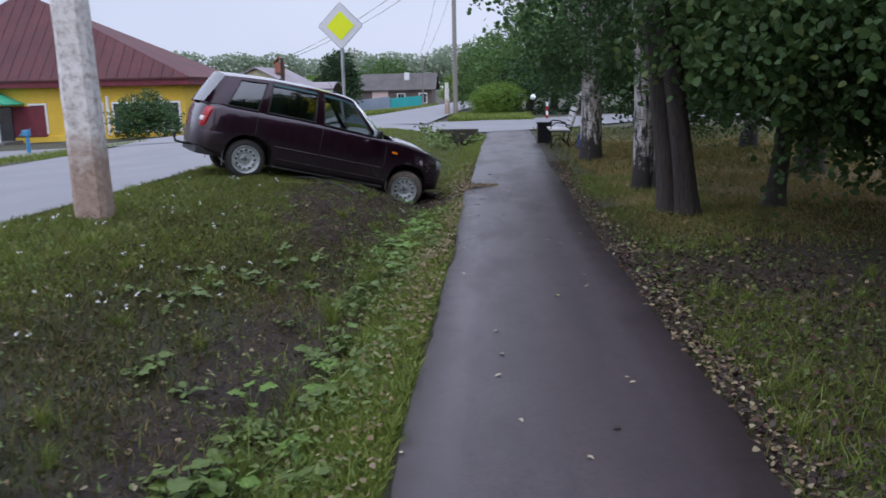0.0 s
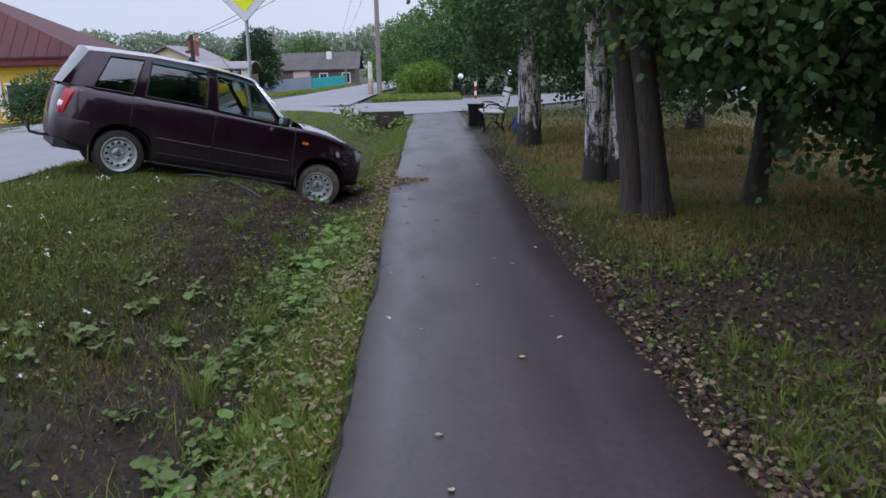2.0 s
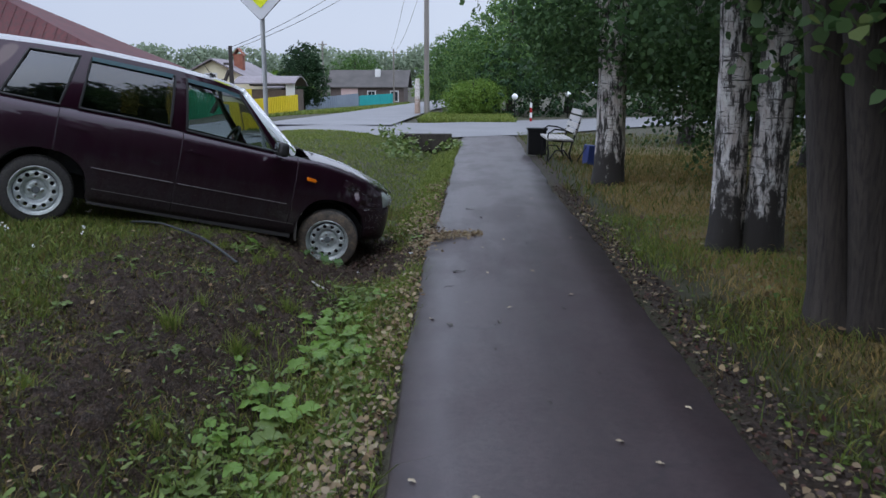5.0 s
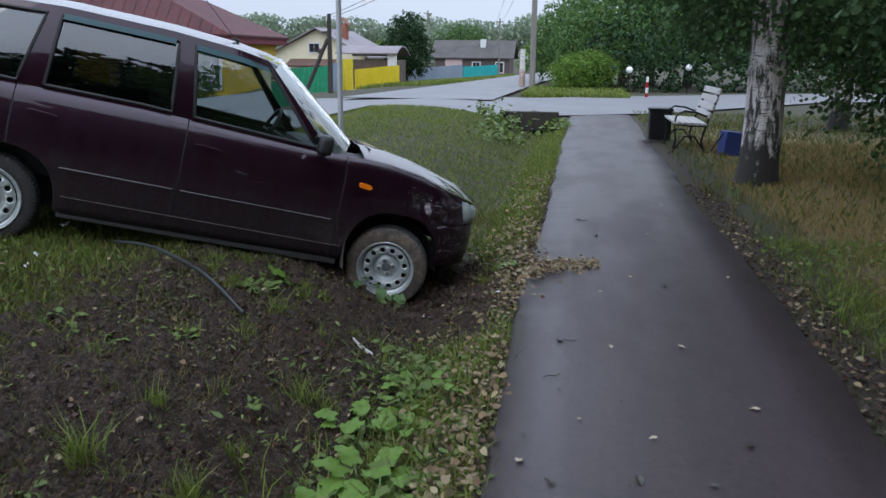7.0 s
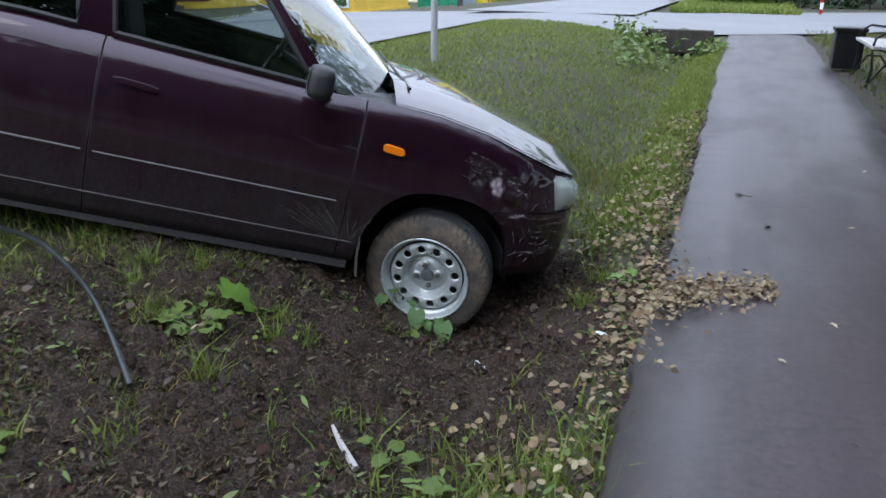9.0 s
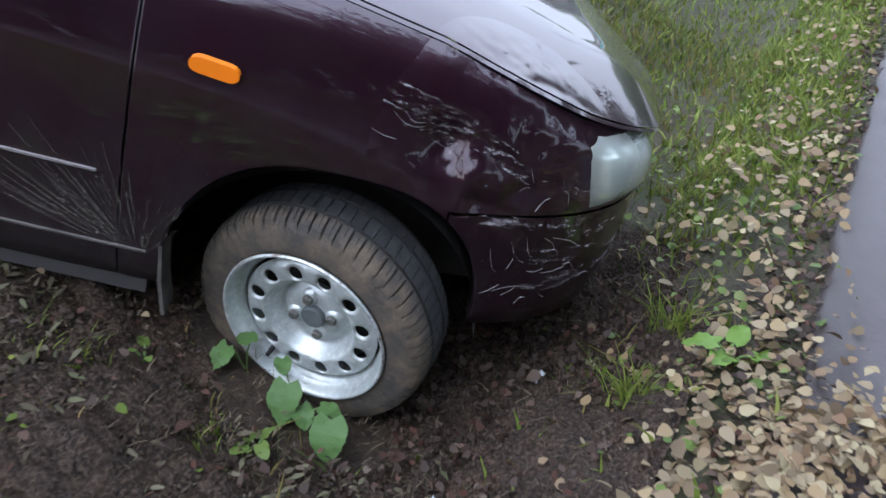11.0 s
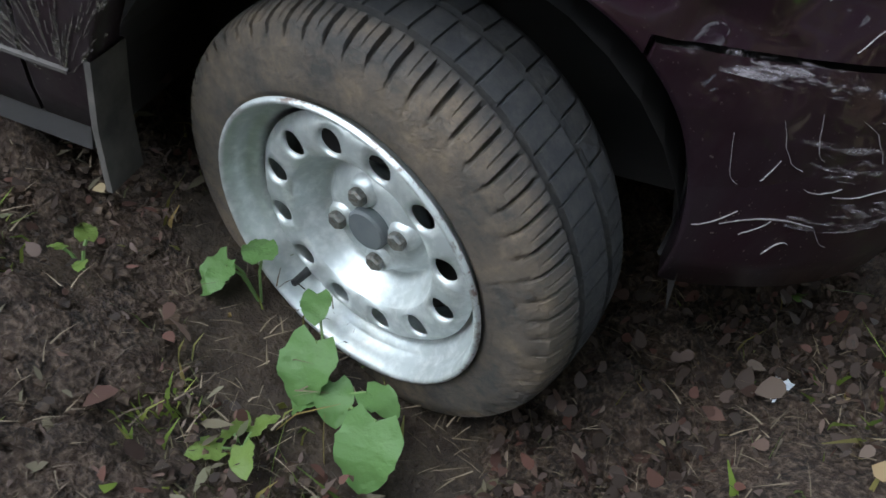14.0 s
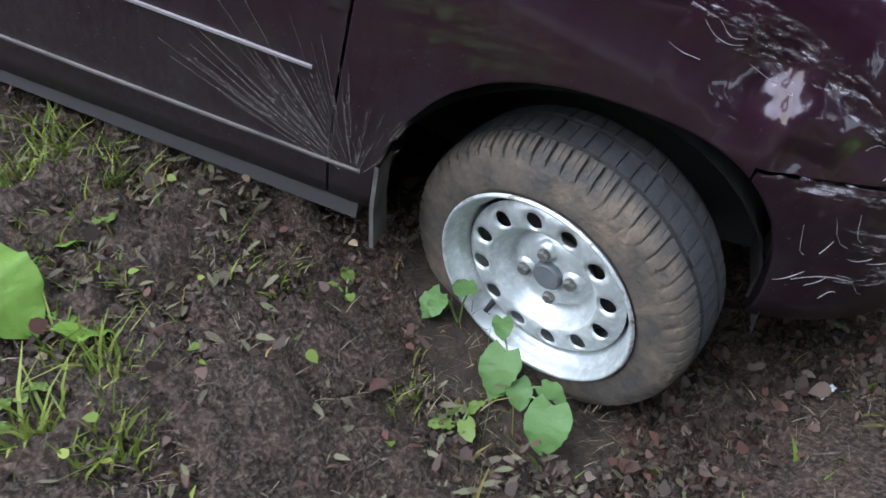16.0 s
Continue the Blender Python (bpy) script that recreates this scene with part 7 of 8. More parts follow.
low_leaves("ground_weeds", "dull low weeds over the ditch bank", 9000, -3.2, -1.2, 1.4, 9.6, 0.030, M_OLIVE, lambda x, y: np.clip(0.1 + patches(x, y, 1.9, 1), 0, 1), 0.05, 0.8, NARROW)
low_leaves("ground_weeds", "small weeds sprouting in the torn earth", 4200, -3.0, -0.9, 7.4, 11.6, 0.026, M_WEED, lambda x, y: np.clip(patches(x, y, 2.6, 5) * 1.6 - 0.6, 0, 1), 0.05, 0.9, NARROW)
low_leaves("ground_weeds", "low weeds beside the footpath", 12000, 1.15, 4.5, 1.4, 14, 0.034, M_WEED, lambda x, y: np.clip(patches(x, y, 1.1, 2) - 0.1, 0, 1), 0.03)
edge_keep = lambda x, y: np.clip(np.exp(-((x + 0.70) / 0.26) ** 2) * (0.25 + 0.9 * patches(x, y, 0.9, 5)), 0, 1)
low_leaves("fallen_leaves", "pale fallen leaves along the footpath's edge", 21000, -1.4, -0.5, 1.5, 18, 0.031, M_FALLEN, lambda x, y: edge_keep(x, y) * np.clip((y - 1) / 6, 0.25, 1) * np.clip((17 - y) / 4, 0.25, 1) * (x < path_left(y) + 0.03) * np.where((y > 12.0) & (y < 13.5) & (x < -0.72), 0.22, 1), 0.06, 0.7, LEAF8)
low_leaves("fallen_leaves", "pale fallen leaves on the grass side of the path", 8500, 1.0, 1.75, 1.5, 16, 0.031, M_FALLEN, lambda x, y: np.clip(np.exp(-((x - path_right(y) - 0.12) / 0.15) ** 2) * (0.15 + patches(x, y, 1.2, 1)), 0, 1) * np.clip(1.3 - y / 14, 0.2, 1) * (x > path_right(y) - 0.04), 0.045, 0.5, LEAF8)
low_leaves("leaf_litter", "brown crumbs of leaf and bark on the churned earth", 9000, -2.6, -0.9, 11.0, 13.2, 0.013, M_LITTER, lambda x, y: (0.3 + 0.7 * patches(x, y, 3.5, 4)) * clear_of_rim(x, y), 0.05, 1.0, NARROW)
low_leaves("fallen_leaves", "odd pale leaves lying on the torn earth", 170, -2.9, -0.95, 7.6, 12.9, 0.022, M_FALLEN, lambda x, y: 1 - mud_slick(x, y), 0.05, 0.8, LEAF8)
low_leaves("leaf_litter", "dark crumbled litter over the torn bank", 7000, -3.0, -0.95, 7.4, 11.4, 0.020, M_LITTER, lambda x, y: soil_patch(x, y), 0.03, 0.9, LEAF8)
low_leaves("fallen_leaves", "scattered fallen leaves on the verge", 520, -4.5, -1.0, 2, 11, 0.032, M_FALLEN, None, 0.04, 0.5, LEAF8)
low_leaves("leaf_litter", "dark damp leaf litter on the grass by the path", 9000, 1.05, 2.9, 2.5, 8.5, 0.030, M_LITTER, lambda x, y: np.clip(1.3 - (x - path_right(y)) / 1.5, 0, 1) * (x > path_right(y) + 0.03) * np.clip((8.5 - y) / 2, 0, 1), 0.05, 0.6, LEAF8)
low_leaves("fallen_leaves", "small torn leaf bits strewn over the bare bank", 260, -3.2, -1.0, 7.6, 11.8, 0.017, M_FALLEN, lambda x, y: soil_patch(x, y), 0.05, 0.9, LEAF8)
low_leaves("seedlings", "small fresh green seedlings on the bare bank", 900, -3.2, -1.0, 7.4, 12.2, 0.020, M_LUSH, lambda x, y: soil_patch(x, y) * patches(x, y, 2.6, 9) * clear_of_rim(x, y), 0.06, 0.9, LEAF8)
low_leaves("dead_grass", "withered grass bits matted on the earth", 6000, -2.7, -1.15, 10.6, 12.5, 0.025, M_DEADBIT, lambda x, y: np.clip(1.5 * patches(x, y, 3.2, 6) - 0.25, 0, 1) * clear_of_rim(x, y) * (1 - mud_slick(x, y)), 0.03, 0.6, NARROW)
low_leaves("leaf_litter", "curled brown leaves on the earth beside the car", 420, -2.6, -0.95, 10.8, 13.0, 0.030, M_LITTER, lambda x, y: clear_of_rim(x, y) * (1 - mud_slick(x, y)), 0.05, 1.2, LEAF8)
low_leaves("fallen_leaves", "scattered fallen leaves under the trees", 500, 1.6, 5.5, 2, 14, 0.042, M_FALLEN, None, 0.06, 0.5, LEAF8)
low_leaves("soil_clods", "small crumbled clods of earth before the wheel", 4200, -1.5, -0.88, 12.0, 13.3, 0.011, M_LITTER, lambda x, y: (0.1 + 0.9 * patches(x, y, 6.0, 7)) * clear_of_rim(x, y), 0.02, 1.2, LEAF8)
low_leaves("leaf_litter", "dark rotting leaf litter in the ditch", 9000, -2.4, -0.75, 2.0, 13.6, 0.014, M_LITTER, lambda x, y: (0.25 + 0.75 * soil_patch(x, y)) * clear_of_rim(x, y) * (1 - mud_slick(x, y)), 0.026, 0.7, LEAF8)
low_leaves("leaf_litter", "dark rotting leaves round the sunken wheel", 3000, -1.45, -0.85, 12.25, 13.3, 0.019, M_LITTER, lambda x, y: (1 - mud_slick(x, y)) * clear_of_rim(x, y) * (0.2 + 0.8 * patches(x, y, 4.0, 2)), 0.05, 1.4, LEAF8)
for x0, x1 in ((-0.66, -0.50), (1.0, 1.30)):
    low_leaves("leaf_litter", "dark leaf litter along the path's broken edge", 5200, x0, x1, 1.5, 17, 0.022, M_LITTER, None, 0.02, 0.6, LEAF8)
low_leaves("leaf_litter", "dark leaf litter on bare earth under the limes", 1500, 1.3, 3.6, 4.8, 8.6, 0.030, M_LITTER, lambda x, y: soil_patch(x, y), 0.02, 0.6, LEAF8)
# heap of leaves drifting on to the path beside the car's nose
hx = np.concatenate([rng.normal(-0.72, 0.14, 900), -0.58 + 0.52 * rng.uniform(0, 1, 1000) ** 1.6])
hy = np.concatenate([rng.normal(12.55, 0.42, 900), 12.52 + 0.62 * (hx[900:] + 0.58) + rng.normal(0, 0.12, 1000) * (1.0 - 0.8 * (hx[900:] + 0.58))])
hz_ = np.where(hx > path_left(hy), PATH_Z + 0.016, ground_z(hx, hy)) + np.abs(rng.normal(0, 0.018, 1900)) * np.exp(-((hx + 0.5) / 0.25) ** 2)
a = rng.uniform(0, 6.28, 1900)
stuff("fallen_leaves", "heap of tan fallen leaves swept on to the path", "leaves", *leaf_field(np.stack([hx, hy, hz_ + 0.006], 1), rng.uniform(0.014, 0.034, 1900), np.stack([np.cos(a), np.sin(a), rng.normal(size=1900) * 0.25], 1), np.stack([rng.normal(size=1900) * 0.6, rng.normal(size=1900) * 0.6, np.ones(1900)], 1), LEAF8, 0.35), M_FALLEN)


# broad-leaved plants
def broad_leaf(length, width, wave=0.12):
    """A folded, lobed-at-the-stalk leaf along +y: (verts, faces)."""
    n = 13
    vs = []
    for i in range(n):
        t = i / (n - 1)
        w = width * float(np.interp(t, [0, 0.10, 0.25, 0.45, 0.65, 0.85, 0.95, 1.0], [0.55, 0.90, 1.02, 1.0, 0.84, 0.52, 0.27, 0.03])) * (1 + 0.022 * (-1) ** i)
        y = length * t
        z = -length * 0.28 * t * t
        back = -0.16 * length * max(0, 1 - t * 5)
        for s_ in (-1, -0.5, 0, 0.5, 1):
            vs.append((w * 0.5 * s_, y + back * abs(s_), z + wave * width * (abs(s_) ** 1.3) * 0.6 + width * (0.07 * math.sin(9 * t + 3 * s_) * abs(s_) + 0.05 * math.sin(23 * t) * (abs(s_) > 0.9))))
    return vs, [(i * 5 + k, i * 5 + k + 1, (i + 1) * 5 + k + 1, (i + 1) * 5 + k) for i in range(n - 1) for k in range(4)]


M_BROAD = leafy("broad_leaf", [(0.080, 0.160, 0.025), (0.125, 0.220, 0.036), (0.100, 0.188, 0.040)], 0.42, 0.25)
M_BROAD2 = leafy("dull_broad_leaf", [(0.066, 0.108, 0.026), (0.102, 0.154, 0.036), (0.116, 0.150, 0.046)], 0.45, 0.25)
for m_ in (M_BROAD, M_BROAD2):
    _, hb = noise_fac(m_, 70, 4, 0.6)
    bump(m_, hb, 0.5, 0.006)
M_SEEDLING = leafy("seedling_leaf", [(0.055, 0.125, 0.042), (0.085, 0.165, 0.055), (0.100, 0.180, 0.045)], 0.42, 0.25)
_, hb = noise_fac(M_SEEDLING, 70, 4, 0.6)
bump(M_SEEDLING, hb, 0.5, 0.006)
M_STALK = mat("green_stalk", 0.6, 0, (0.10, 0.17, 0.05))


def plant(label, x, y, leaves, size, height, material, spread=0.6, seed=1, dz=0.0):
    """Each leaf on its own stalk: a countable plant."""
    r_ = random.Random(seed)
    pl_ = thing("weed_plant", label, "plant", pose(x, y, zg(x, y) + dz), "broad-leaved weeds")
    for i in range(leaves):
        a_ = 2 * math.pi * (i / leaves) + r_.uniform(-0.4, 0.4)
        h_ = height * r_.uniform(0.45, 1.1)
        d_ = spread * size * r_.uniform(0.4, 1.2)
        foot = Vector((0, 0, 0))
        head = Vector((math.cos(a_) * d_, math.sin(a_) * d_, h_))
        st = part("stalk", tube([foot, foot.lerp(head, 0.5) + Vector((0, 0, h_ * 0.2)), head], 0.0022 + size * 0.008, 5), M_STALK, pl_)
        L = size * r_.uniform(0.65, 1.2)
        m_ = Matrix.Translation(head) @ Matrix.Rotation(a_ - math.pi / 2 + r_.uniform(-0.5, 0.5), 4, "Z") @ Matrix.Rotation(r_.uniform(-0.1, 0.55), 4, "X") @ Matrix.Rotation(r_.uniform(-0.4, 0.4), 4, "Y")
        v_, f_ = broad_leaf(L, L * r_.uniform(0.75, 0.95))
        part("leaf", ([m_ @ Vector(p_) for p_ in v_], f_), material, pl_, "", True)
    return pl_


def seedling(label, foot, heads, material):
    """A plant with its leaves at given places: (x, y, z, length, heading of the tip in degrees, pitch)."""
    pl_ = thing("weed_plant", label, "plant", pose(foot[0], foot[1], zg(*foot) - 0.01), "broad-leaved weeds")
    o = Vector((foot[0], foot[1], zg(*foot) - 0.01))
    for x, y, z, L, head, pitch in heads:
        h_ = Vector((x, y, z)) - o
        part("stalk", tube([Vector((0, 0, 0)), h_ * 0.5 + Vector((0, 0, 0.02)), h_], 0.002, 5), M_STALK, pl_)
        m_ = Matrix.Translation(h_) @ Matrix.Rotation(radians(head), 4, "Z") @ Matrix.Rotation(radians(pitch), 4, "X")
        v_, f_ = broad_leaf(L, L * 0.92)
        part("leaf", ([m_ @ Vector(p_) for p_ in v_], f_), material, pl_, "", True)
    return pl_


seedling("bright green heart-leaved seedling against the sunken wheel", (-1.50, 12.38), [(-1.585, 12.44, -0.085, 0.045, 225, -5), (-1.535, 12.395, -0.105, 0.085, 195, -38), (-1.495, 12.385, -0.145, 0.055, 230, -20), (-1.52, 12.37, -0.165, 0.05, 160, -15), (-1.405, 12.375, -0.135, 0.090, 200, -40), (-1.45, 12.40, -0.14, 0.05, 280, 0)], M_SEEDLING)
seedling("green ragged seedling beside the wheel rim", (-1.66, 12.40), [(-1.69, 12.38, -0.05, 0.06, 165, -30), (-1.64, 12.40, -0.035, 0.05, 60, 10), (-1.68, 12.37, -0.05, 0.04, 200, -10)], M_SEEDLING)
plant("small pale green seedling in the dark earth", -1.51, 12.25, 4, 0.04, 0.03, M_BROAD2, 0.7, 8)
plant("green three-leaved seedling among fallen leaves", -0.68, 12.95, 4, 0.08, 0.05, M_BROAD, 0.5, 11)
seedling("large burdock leaves on the ditch bank", (-2.05, 11.74), [(-2.06, 11.72, 0.19, 0.155, -70, -30), (-2.02, 11.66, 0.04, 0.12, -100, -10), (-2.10, 11.85, 0.12, 0.14, 60, -10), (-2.13, 11.70, 0.06, 0.12, 140, -15), (-1.96, 11.80, 0.08, 0.11, -20, -15), (-2.0, 11.92, 0.05, 0.10, 20, -10)], M_BROAD)
for i in range(16):
    plant("tiny seedling sprouting from the torn earth", random.uniform(-2.4, -0.95), random.uniform(11.3, 12.3), random.randint(3, 5), random.uniform(0.018, 0.034), random.uniform(0.02, 0.045), M_BROAD2, 0.8, 300 + i)
for i in range(20):
    plant("small weed rooted in the torn bank", random.uniform(-2.7, -1.2), random.uniform(8.2, 11.5), random.randint(4, 6), random.uniform(0.03, 0.07), random.uniform(0.03, 0.07), M_BROAD2 if i % 4 else M_BROAD, 0.9, 400 + i)
plant("wilted broad-leaved plant under the sill", -3.0, 12.15, 6, 0.12, 0.09, M_BROAD2, 0.7, 17)
for i in range(34):
    x = random.uniform(-1.35, -0.72)
    y = random.uniform(2.4, 11.6) if i > 12 else random.uniform(8.8, 11.4)
    plant("broad-leaved green weed in the ditch", x, y, random.randint(4, 7), random.uniform(0.06, 0.11), random.uniform(0.05, 0.13), M_BROAD if i % 3 == 0 else M_BROAD2, 0.8, 30 + i)
for i in range(14):
    plant("leafy bright green weed at the path's edge", random.uniform(-1.15, -0.6), random.uniform(2.3, 6.0), random.randint(5, 8), random.uniform(0.05, 0.09), random.uniform(0.06, 0.13), M_BROAD2, 0.9, 150 + i)
for i in range(26):
    x = random.uniform(-2.6, -1.2)
    y = random.uniform(2.2, 7.5)
    plant("low dock plant on the ditch bank", x, y, random.randint(4, 6), random.uniform(0.06, 0.12), random.uniform(0.03, 0.08), M_BROAD2, 0.8, 90 + i)


for x, y, n_, s_, h_, m_ in ((-1.02, 9.95, 6, 0.13, 0.12, M_BROAD), (-0.90, 9.78, 6, 0.12, 0.14, M_BROAD), (-1.10, 9.70, 5, 0.13, 0.10, M_BROAD), (-0.98, 9.52, 5, 0.12, 0.12, M_BROAD), (-1.06, 10.90, 6, 0.08, 0.09, M_BROAD), (-0.98, 11.05, 5, 0.07, 0.08, M_BROAD),
                           (-1.24, 10.45, 5, 0.06, 0.06, M_BROAD), (-2.02, 11.50, 8, 0.10, 0.08, M_BROAD2), (-3.07, 12.40, 6, 0.10, 0.08, M_BROAD2), (-1.20, 9.02, 7, 0.11, 0.12, M_BROAD), (-1.08, 8.80, 6, 0.10, 0.12, M_BROAD), (-1.22, 8.55, 6, 0.11, 0.10, M_BROAD2),
                           (-1.10, 8.25, 6, 0.10, 0.12, M_BROAD), (-1.24, 7.90, 6, 0.09, 0.10, M_BROAD2), (-1.22, 7.05, 6, 0.09, 0.10, M_BROAD2), (-1.38, 3.20, 8, 0.13, 0.14, M_BROAD2), (-1.30, 2.95, 7, 0.12, 0.12, M_BROAD), (-1.40, 4.15, 4, 0.09, 0.16, M_BROAD), (-1.08, 4.40, 7, 0.08, 0.10, M_BROAD),
                           (-1.25, 6.2, 6, 0.08, 0.09, M_BROAD2), (-1.12, 5.4, 6, 0.08, 0.10, M_BROAD2), (-1.02, 3.6, 7, 0.08, 0.12, M_BROAD), (-0.92, 10.35, 5, 0.08, 0.09, M_BROAD)):
    plant("broad pale-leaved coltsfoot growing in the ditch", x, y, n_, s_, h_, m_, 0.75, int(1000 + 100 * y))


# clods of torn earth
def clods(n, x0, x1, y0, y1, s0, s1):
    x, y = scatter(n, x0, x1, y0, y1, lambda x, y: soil_patch(x, y) * (1 - mud_slick(x, y)) * clear_of_rim(x, y))
    k = len(x)
    c = on_ground(x, y, 0.020)
    oc = np.array([[1, 0, 0], [0, 1, 0], [-1, 0, 0], [0, -1, 0], [0, 0, 1], [0.7, 0.7, 0.6], [-0.7, 0.6, 0.65], [0.1, -0.8, 0.7]])
    r_ = s0 + (s1 - s0) * rng.uniform(0, 1, k) ** 3.5
    v = c[:, None] + oc[None] * r_[:, None, None] * rng.uniform(0.55, 1.35, (k, 8, 1))
    q = np.array([[0, 5, 7, 3], [0, 1, 5, 5], [1, 2, 6, 5], [2, 3, 7, 6], [5, 6, 4, 4], [6, 7, 4, 4], [7, 5, 4, 4]])
    f = (np.arange(k)[:, None, None] * 8 + q[None]).reshape(-1, 4)
    tri = [tuple(dict.fromkeys(t)) for t in f.tolist()]
    return v.reshape(-1, 3), tri


M_CLOD = mottled("damp_earth_clod", (0.036, 0.022, 0.014), (0.016, 0.010, 0.007), (0.075, 0.051, 0.034), 9, 80, 0.7, b=0.8, bd=0.004, island=0.6)


def lumps(shape, cell, seed):
    """Smooth random field over a grid, with lumps about cell steps wide."""
    r_ = np.random.default_rng(seed)
    nx, ny = shape[0] // cell + 3, shape[1] // cell + 3
    c = r_.normal(size=(nx, ny))
    gx, gy = np.arange(shape[0]) / cell, np.arange(shape[1]) / cell
    ix, iy = gx.astype(int), gy.astype(int)
    fx_, fy_ = (gx - ix), (gy - iy)
    fx_, fy_ = (fx_ * fx_ * (3 - 2 * fx_))[:, None], (fy_ * fy_ * (3 - 2 * fy_))[None]
    a_, b_ = c[np.ix_(ix, iy)], c[np.ix_(ix + 1, iy)]
    d_, e_ = c[np.ix_(ix, iy + 1)], c[np.ix_(ix + 1, iy + 1)]
    return (a_ * (1 - fx_) + b_ * fx_) * (1 - fy_) + (d_ * (1 - fx_) + e_ * fx_) * fy_


def torn_earth():
    """Lumpy churned soil round the sunken wheel, thinning out into the turf."""
    ex, ey = np.arange(-3.1, -0.72, 0.010), np.arange(7.6, 13.7, 0.010)
    X, Y = np.meshgrid(ex, ey, indexing="ij")
    h = 0.022 * np.abs(lumps(X.shape, 11, 1)) + 0.013 * lumps(X.shape, 6, 2) + 0.014 * np.abs(lumps(X.shape, 3, 3)) + 0.006 * lumps(X.shape, 1, 4)
    h = h * (1 - 0.9 * mud_slick(X, Y)) + 0.02 * mud_slick(X, Y)
    fade = np.clip((soil_patch(X, Y) + 0.5 * (patches(X, Y, 2.0, 1) - 0.6) * (Y < 11.2) - 0.18) / 0.3, 0, 1)
    Z = ground_z(X, Y) + (h + 0.012) * fade - 0.012 * (1 - fade) - 0.004
    by_rim = np.exp(-((X + 1.54) / 0.24) ** 2 - ((Y - 12.40) / 0.17) ** 2)
    Z -= (0.066 + 0.8 * h) * by_rim
    n_, m_ = X.shape
    i, j = np.meshgrid(np.arange(n_ - 1), np.arange(m_ - 1), indexing="ij")
    keep = fade[:-1, :-1] > 0.02
    q_ = np.stack([i * m_ + j, (i + 1) * m_ + j, (i + 1) * m_ + j + 1, i * m_ + j + 1], -1)[keep]
    me = raw_mesh("torn_earth", np.stack([X, Y, Z], -1).reshape(-1, 3), q_.reshape(-1, 4), M_MUD)
    return tagged(new("torn_earth", me), "dark damp churned earth round the sunken wheel", "earth", kind="structure")


M_MUD = mottled("churned_earth", (0.044, 0.027, 0.0185), (0.0125, 0.0080, 0.0058), (0.118, 0.084, 0.062), 22, 110, 0.8, b=1.0, bd=0.022)
for m_ in (M_MUD, M_CLOD):
    m_.node_tree.nodes["Principled BSDF"].inputs["Specular IOR Level"].default_value = 0.28
torn_earth()
M_DEAD = leafy("dead_stalk", [(0.10, 0.085, 0.05), (0.15, 0.13, 0.075), (0.07, 0.075, 0.035), (0.20, 0.17, 0.11)], 0.8, 0.15)
cvs, cfs = clods(26000, -2.6, -0.8, 10.4, 13.4, 0.002, 0.011)
tagged(new("earth_clods", mesh_from("earth_clods", cvs, cfs, M_CLOD)), "crumbs and clods of damp torn earth", "earth", kind="stuff")
cvs, cfs = clods(4500, -3.0, -0.9, 2.2, 10.8, 0.003, 0.012)
tagged(new("earth_clods", mesh_from("earth_clods", cvs, cfs, M_CLOD)), "clods of torn earth along the ditch bank", "earth", kind="stuff")
grass("dead_grass", "pale dead grass stalks lying in the earth", 26000, -2.8, -0.9, 10.4, 13.2, 0.030, 0.0022, M_DEAD, lambda x, y: np.clip(2.2 * patches(x, y, 2.7, 1.5) - 1.1, 0.03, 1) * clear_of_rim(x, y) * (1 - mud_slick(x, y)))
sx_, sy_ = scatter(22000, -2.9, -0.75, 8.4, 13.4, lambda x, y: 0.25 + 0.75 * (patches(x, y, 3.1, 2) > 0.5))
sl = rng.uniform(0.012, 0.048, len(sx_))
sa = rng.uniform(0, 2 * np.pi, len(sx_))
v, q = blades(on_ground(sx_, sy_, 0.036), rng.uniform(-0.004, 0.016, len(sx_)), rng.uniform(0.0012, 0.0032, len(sx_)), np.stack([np.cos(sa) * sl, np.sin(sa) * sl], 1))
M_STRAW = leafy("straw", [(0.14, 0.11, 0.072), (0.085, 0.066, 0.046), (0.21, 0.17, 0.12), (0.055, 0.043, 0.031)], 0.8, 0.1)
stuff("straw", "thin straw and root ends lying on the earth", "straw", v, q, M_STRAW)
grass("grass", "sparse green sprigs coming through the torn earth", 11000, -3.0, -0.9, 8.0, 13.0, 0.05, 0.005, M_GRASS, lambda x, y: np.clip(patches(x, y, 2.3, 1) * 1.4 - 0.5, 0, 1))
grass("grass", "thin green turf creeping over the torn bank", 12000, -3.5, -1.5, 7.8, 11.2, 0.06, 0.005, M_GRASS, lambda x, y: np.clip(patches(x, y, 1.7, 4) * 1.7 - 0.55, 0, 1) * np.clip((-1.3 - x) / 0.7, 0, 1))
grass("grass", "green grass along the car's sill", 5000, -3.4, -1.95, 11.3, 12.4, 0.06, 0.005, M_LUSH, lambda x, y: np.clip(patches(x, y, 1.9, 3) * 1.5 - 0.2, 0, 1) * (x < -1.9 - 0.5 * (y - 11.5)))

# tufts of long grass
def tuft(x, y, n, h, seed):
    k = n
    p = on_ground(np.full(k, x) + rng.normal(0, 0.025, k), np.full(k, y) + rng.normal(0, 0.025, k))
    hh = rng.uniform(0.5, 1.2, k) * h
    v, q = blades(p, hh, rng.uniform(0.004, 0.008, k), rng.normal(size=(k, 2)) * hh[:, None] * 0.5)
    return tagged(new("grass_tuft", raw_mesh("grass_tuft", v, q, M_LUSH)), "tuft of long green grass on the bank", "grass", "grass tufts", kind="stuff")


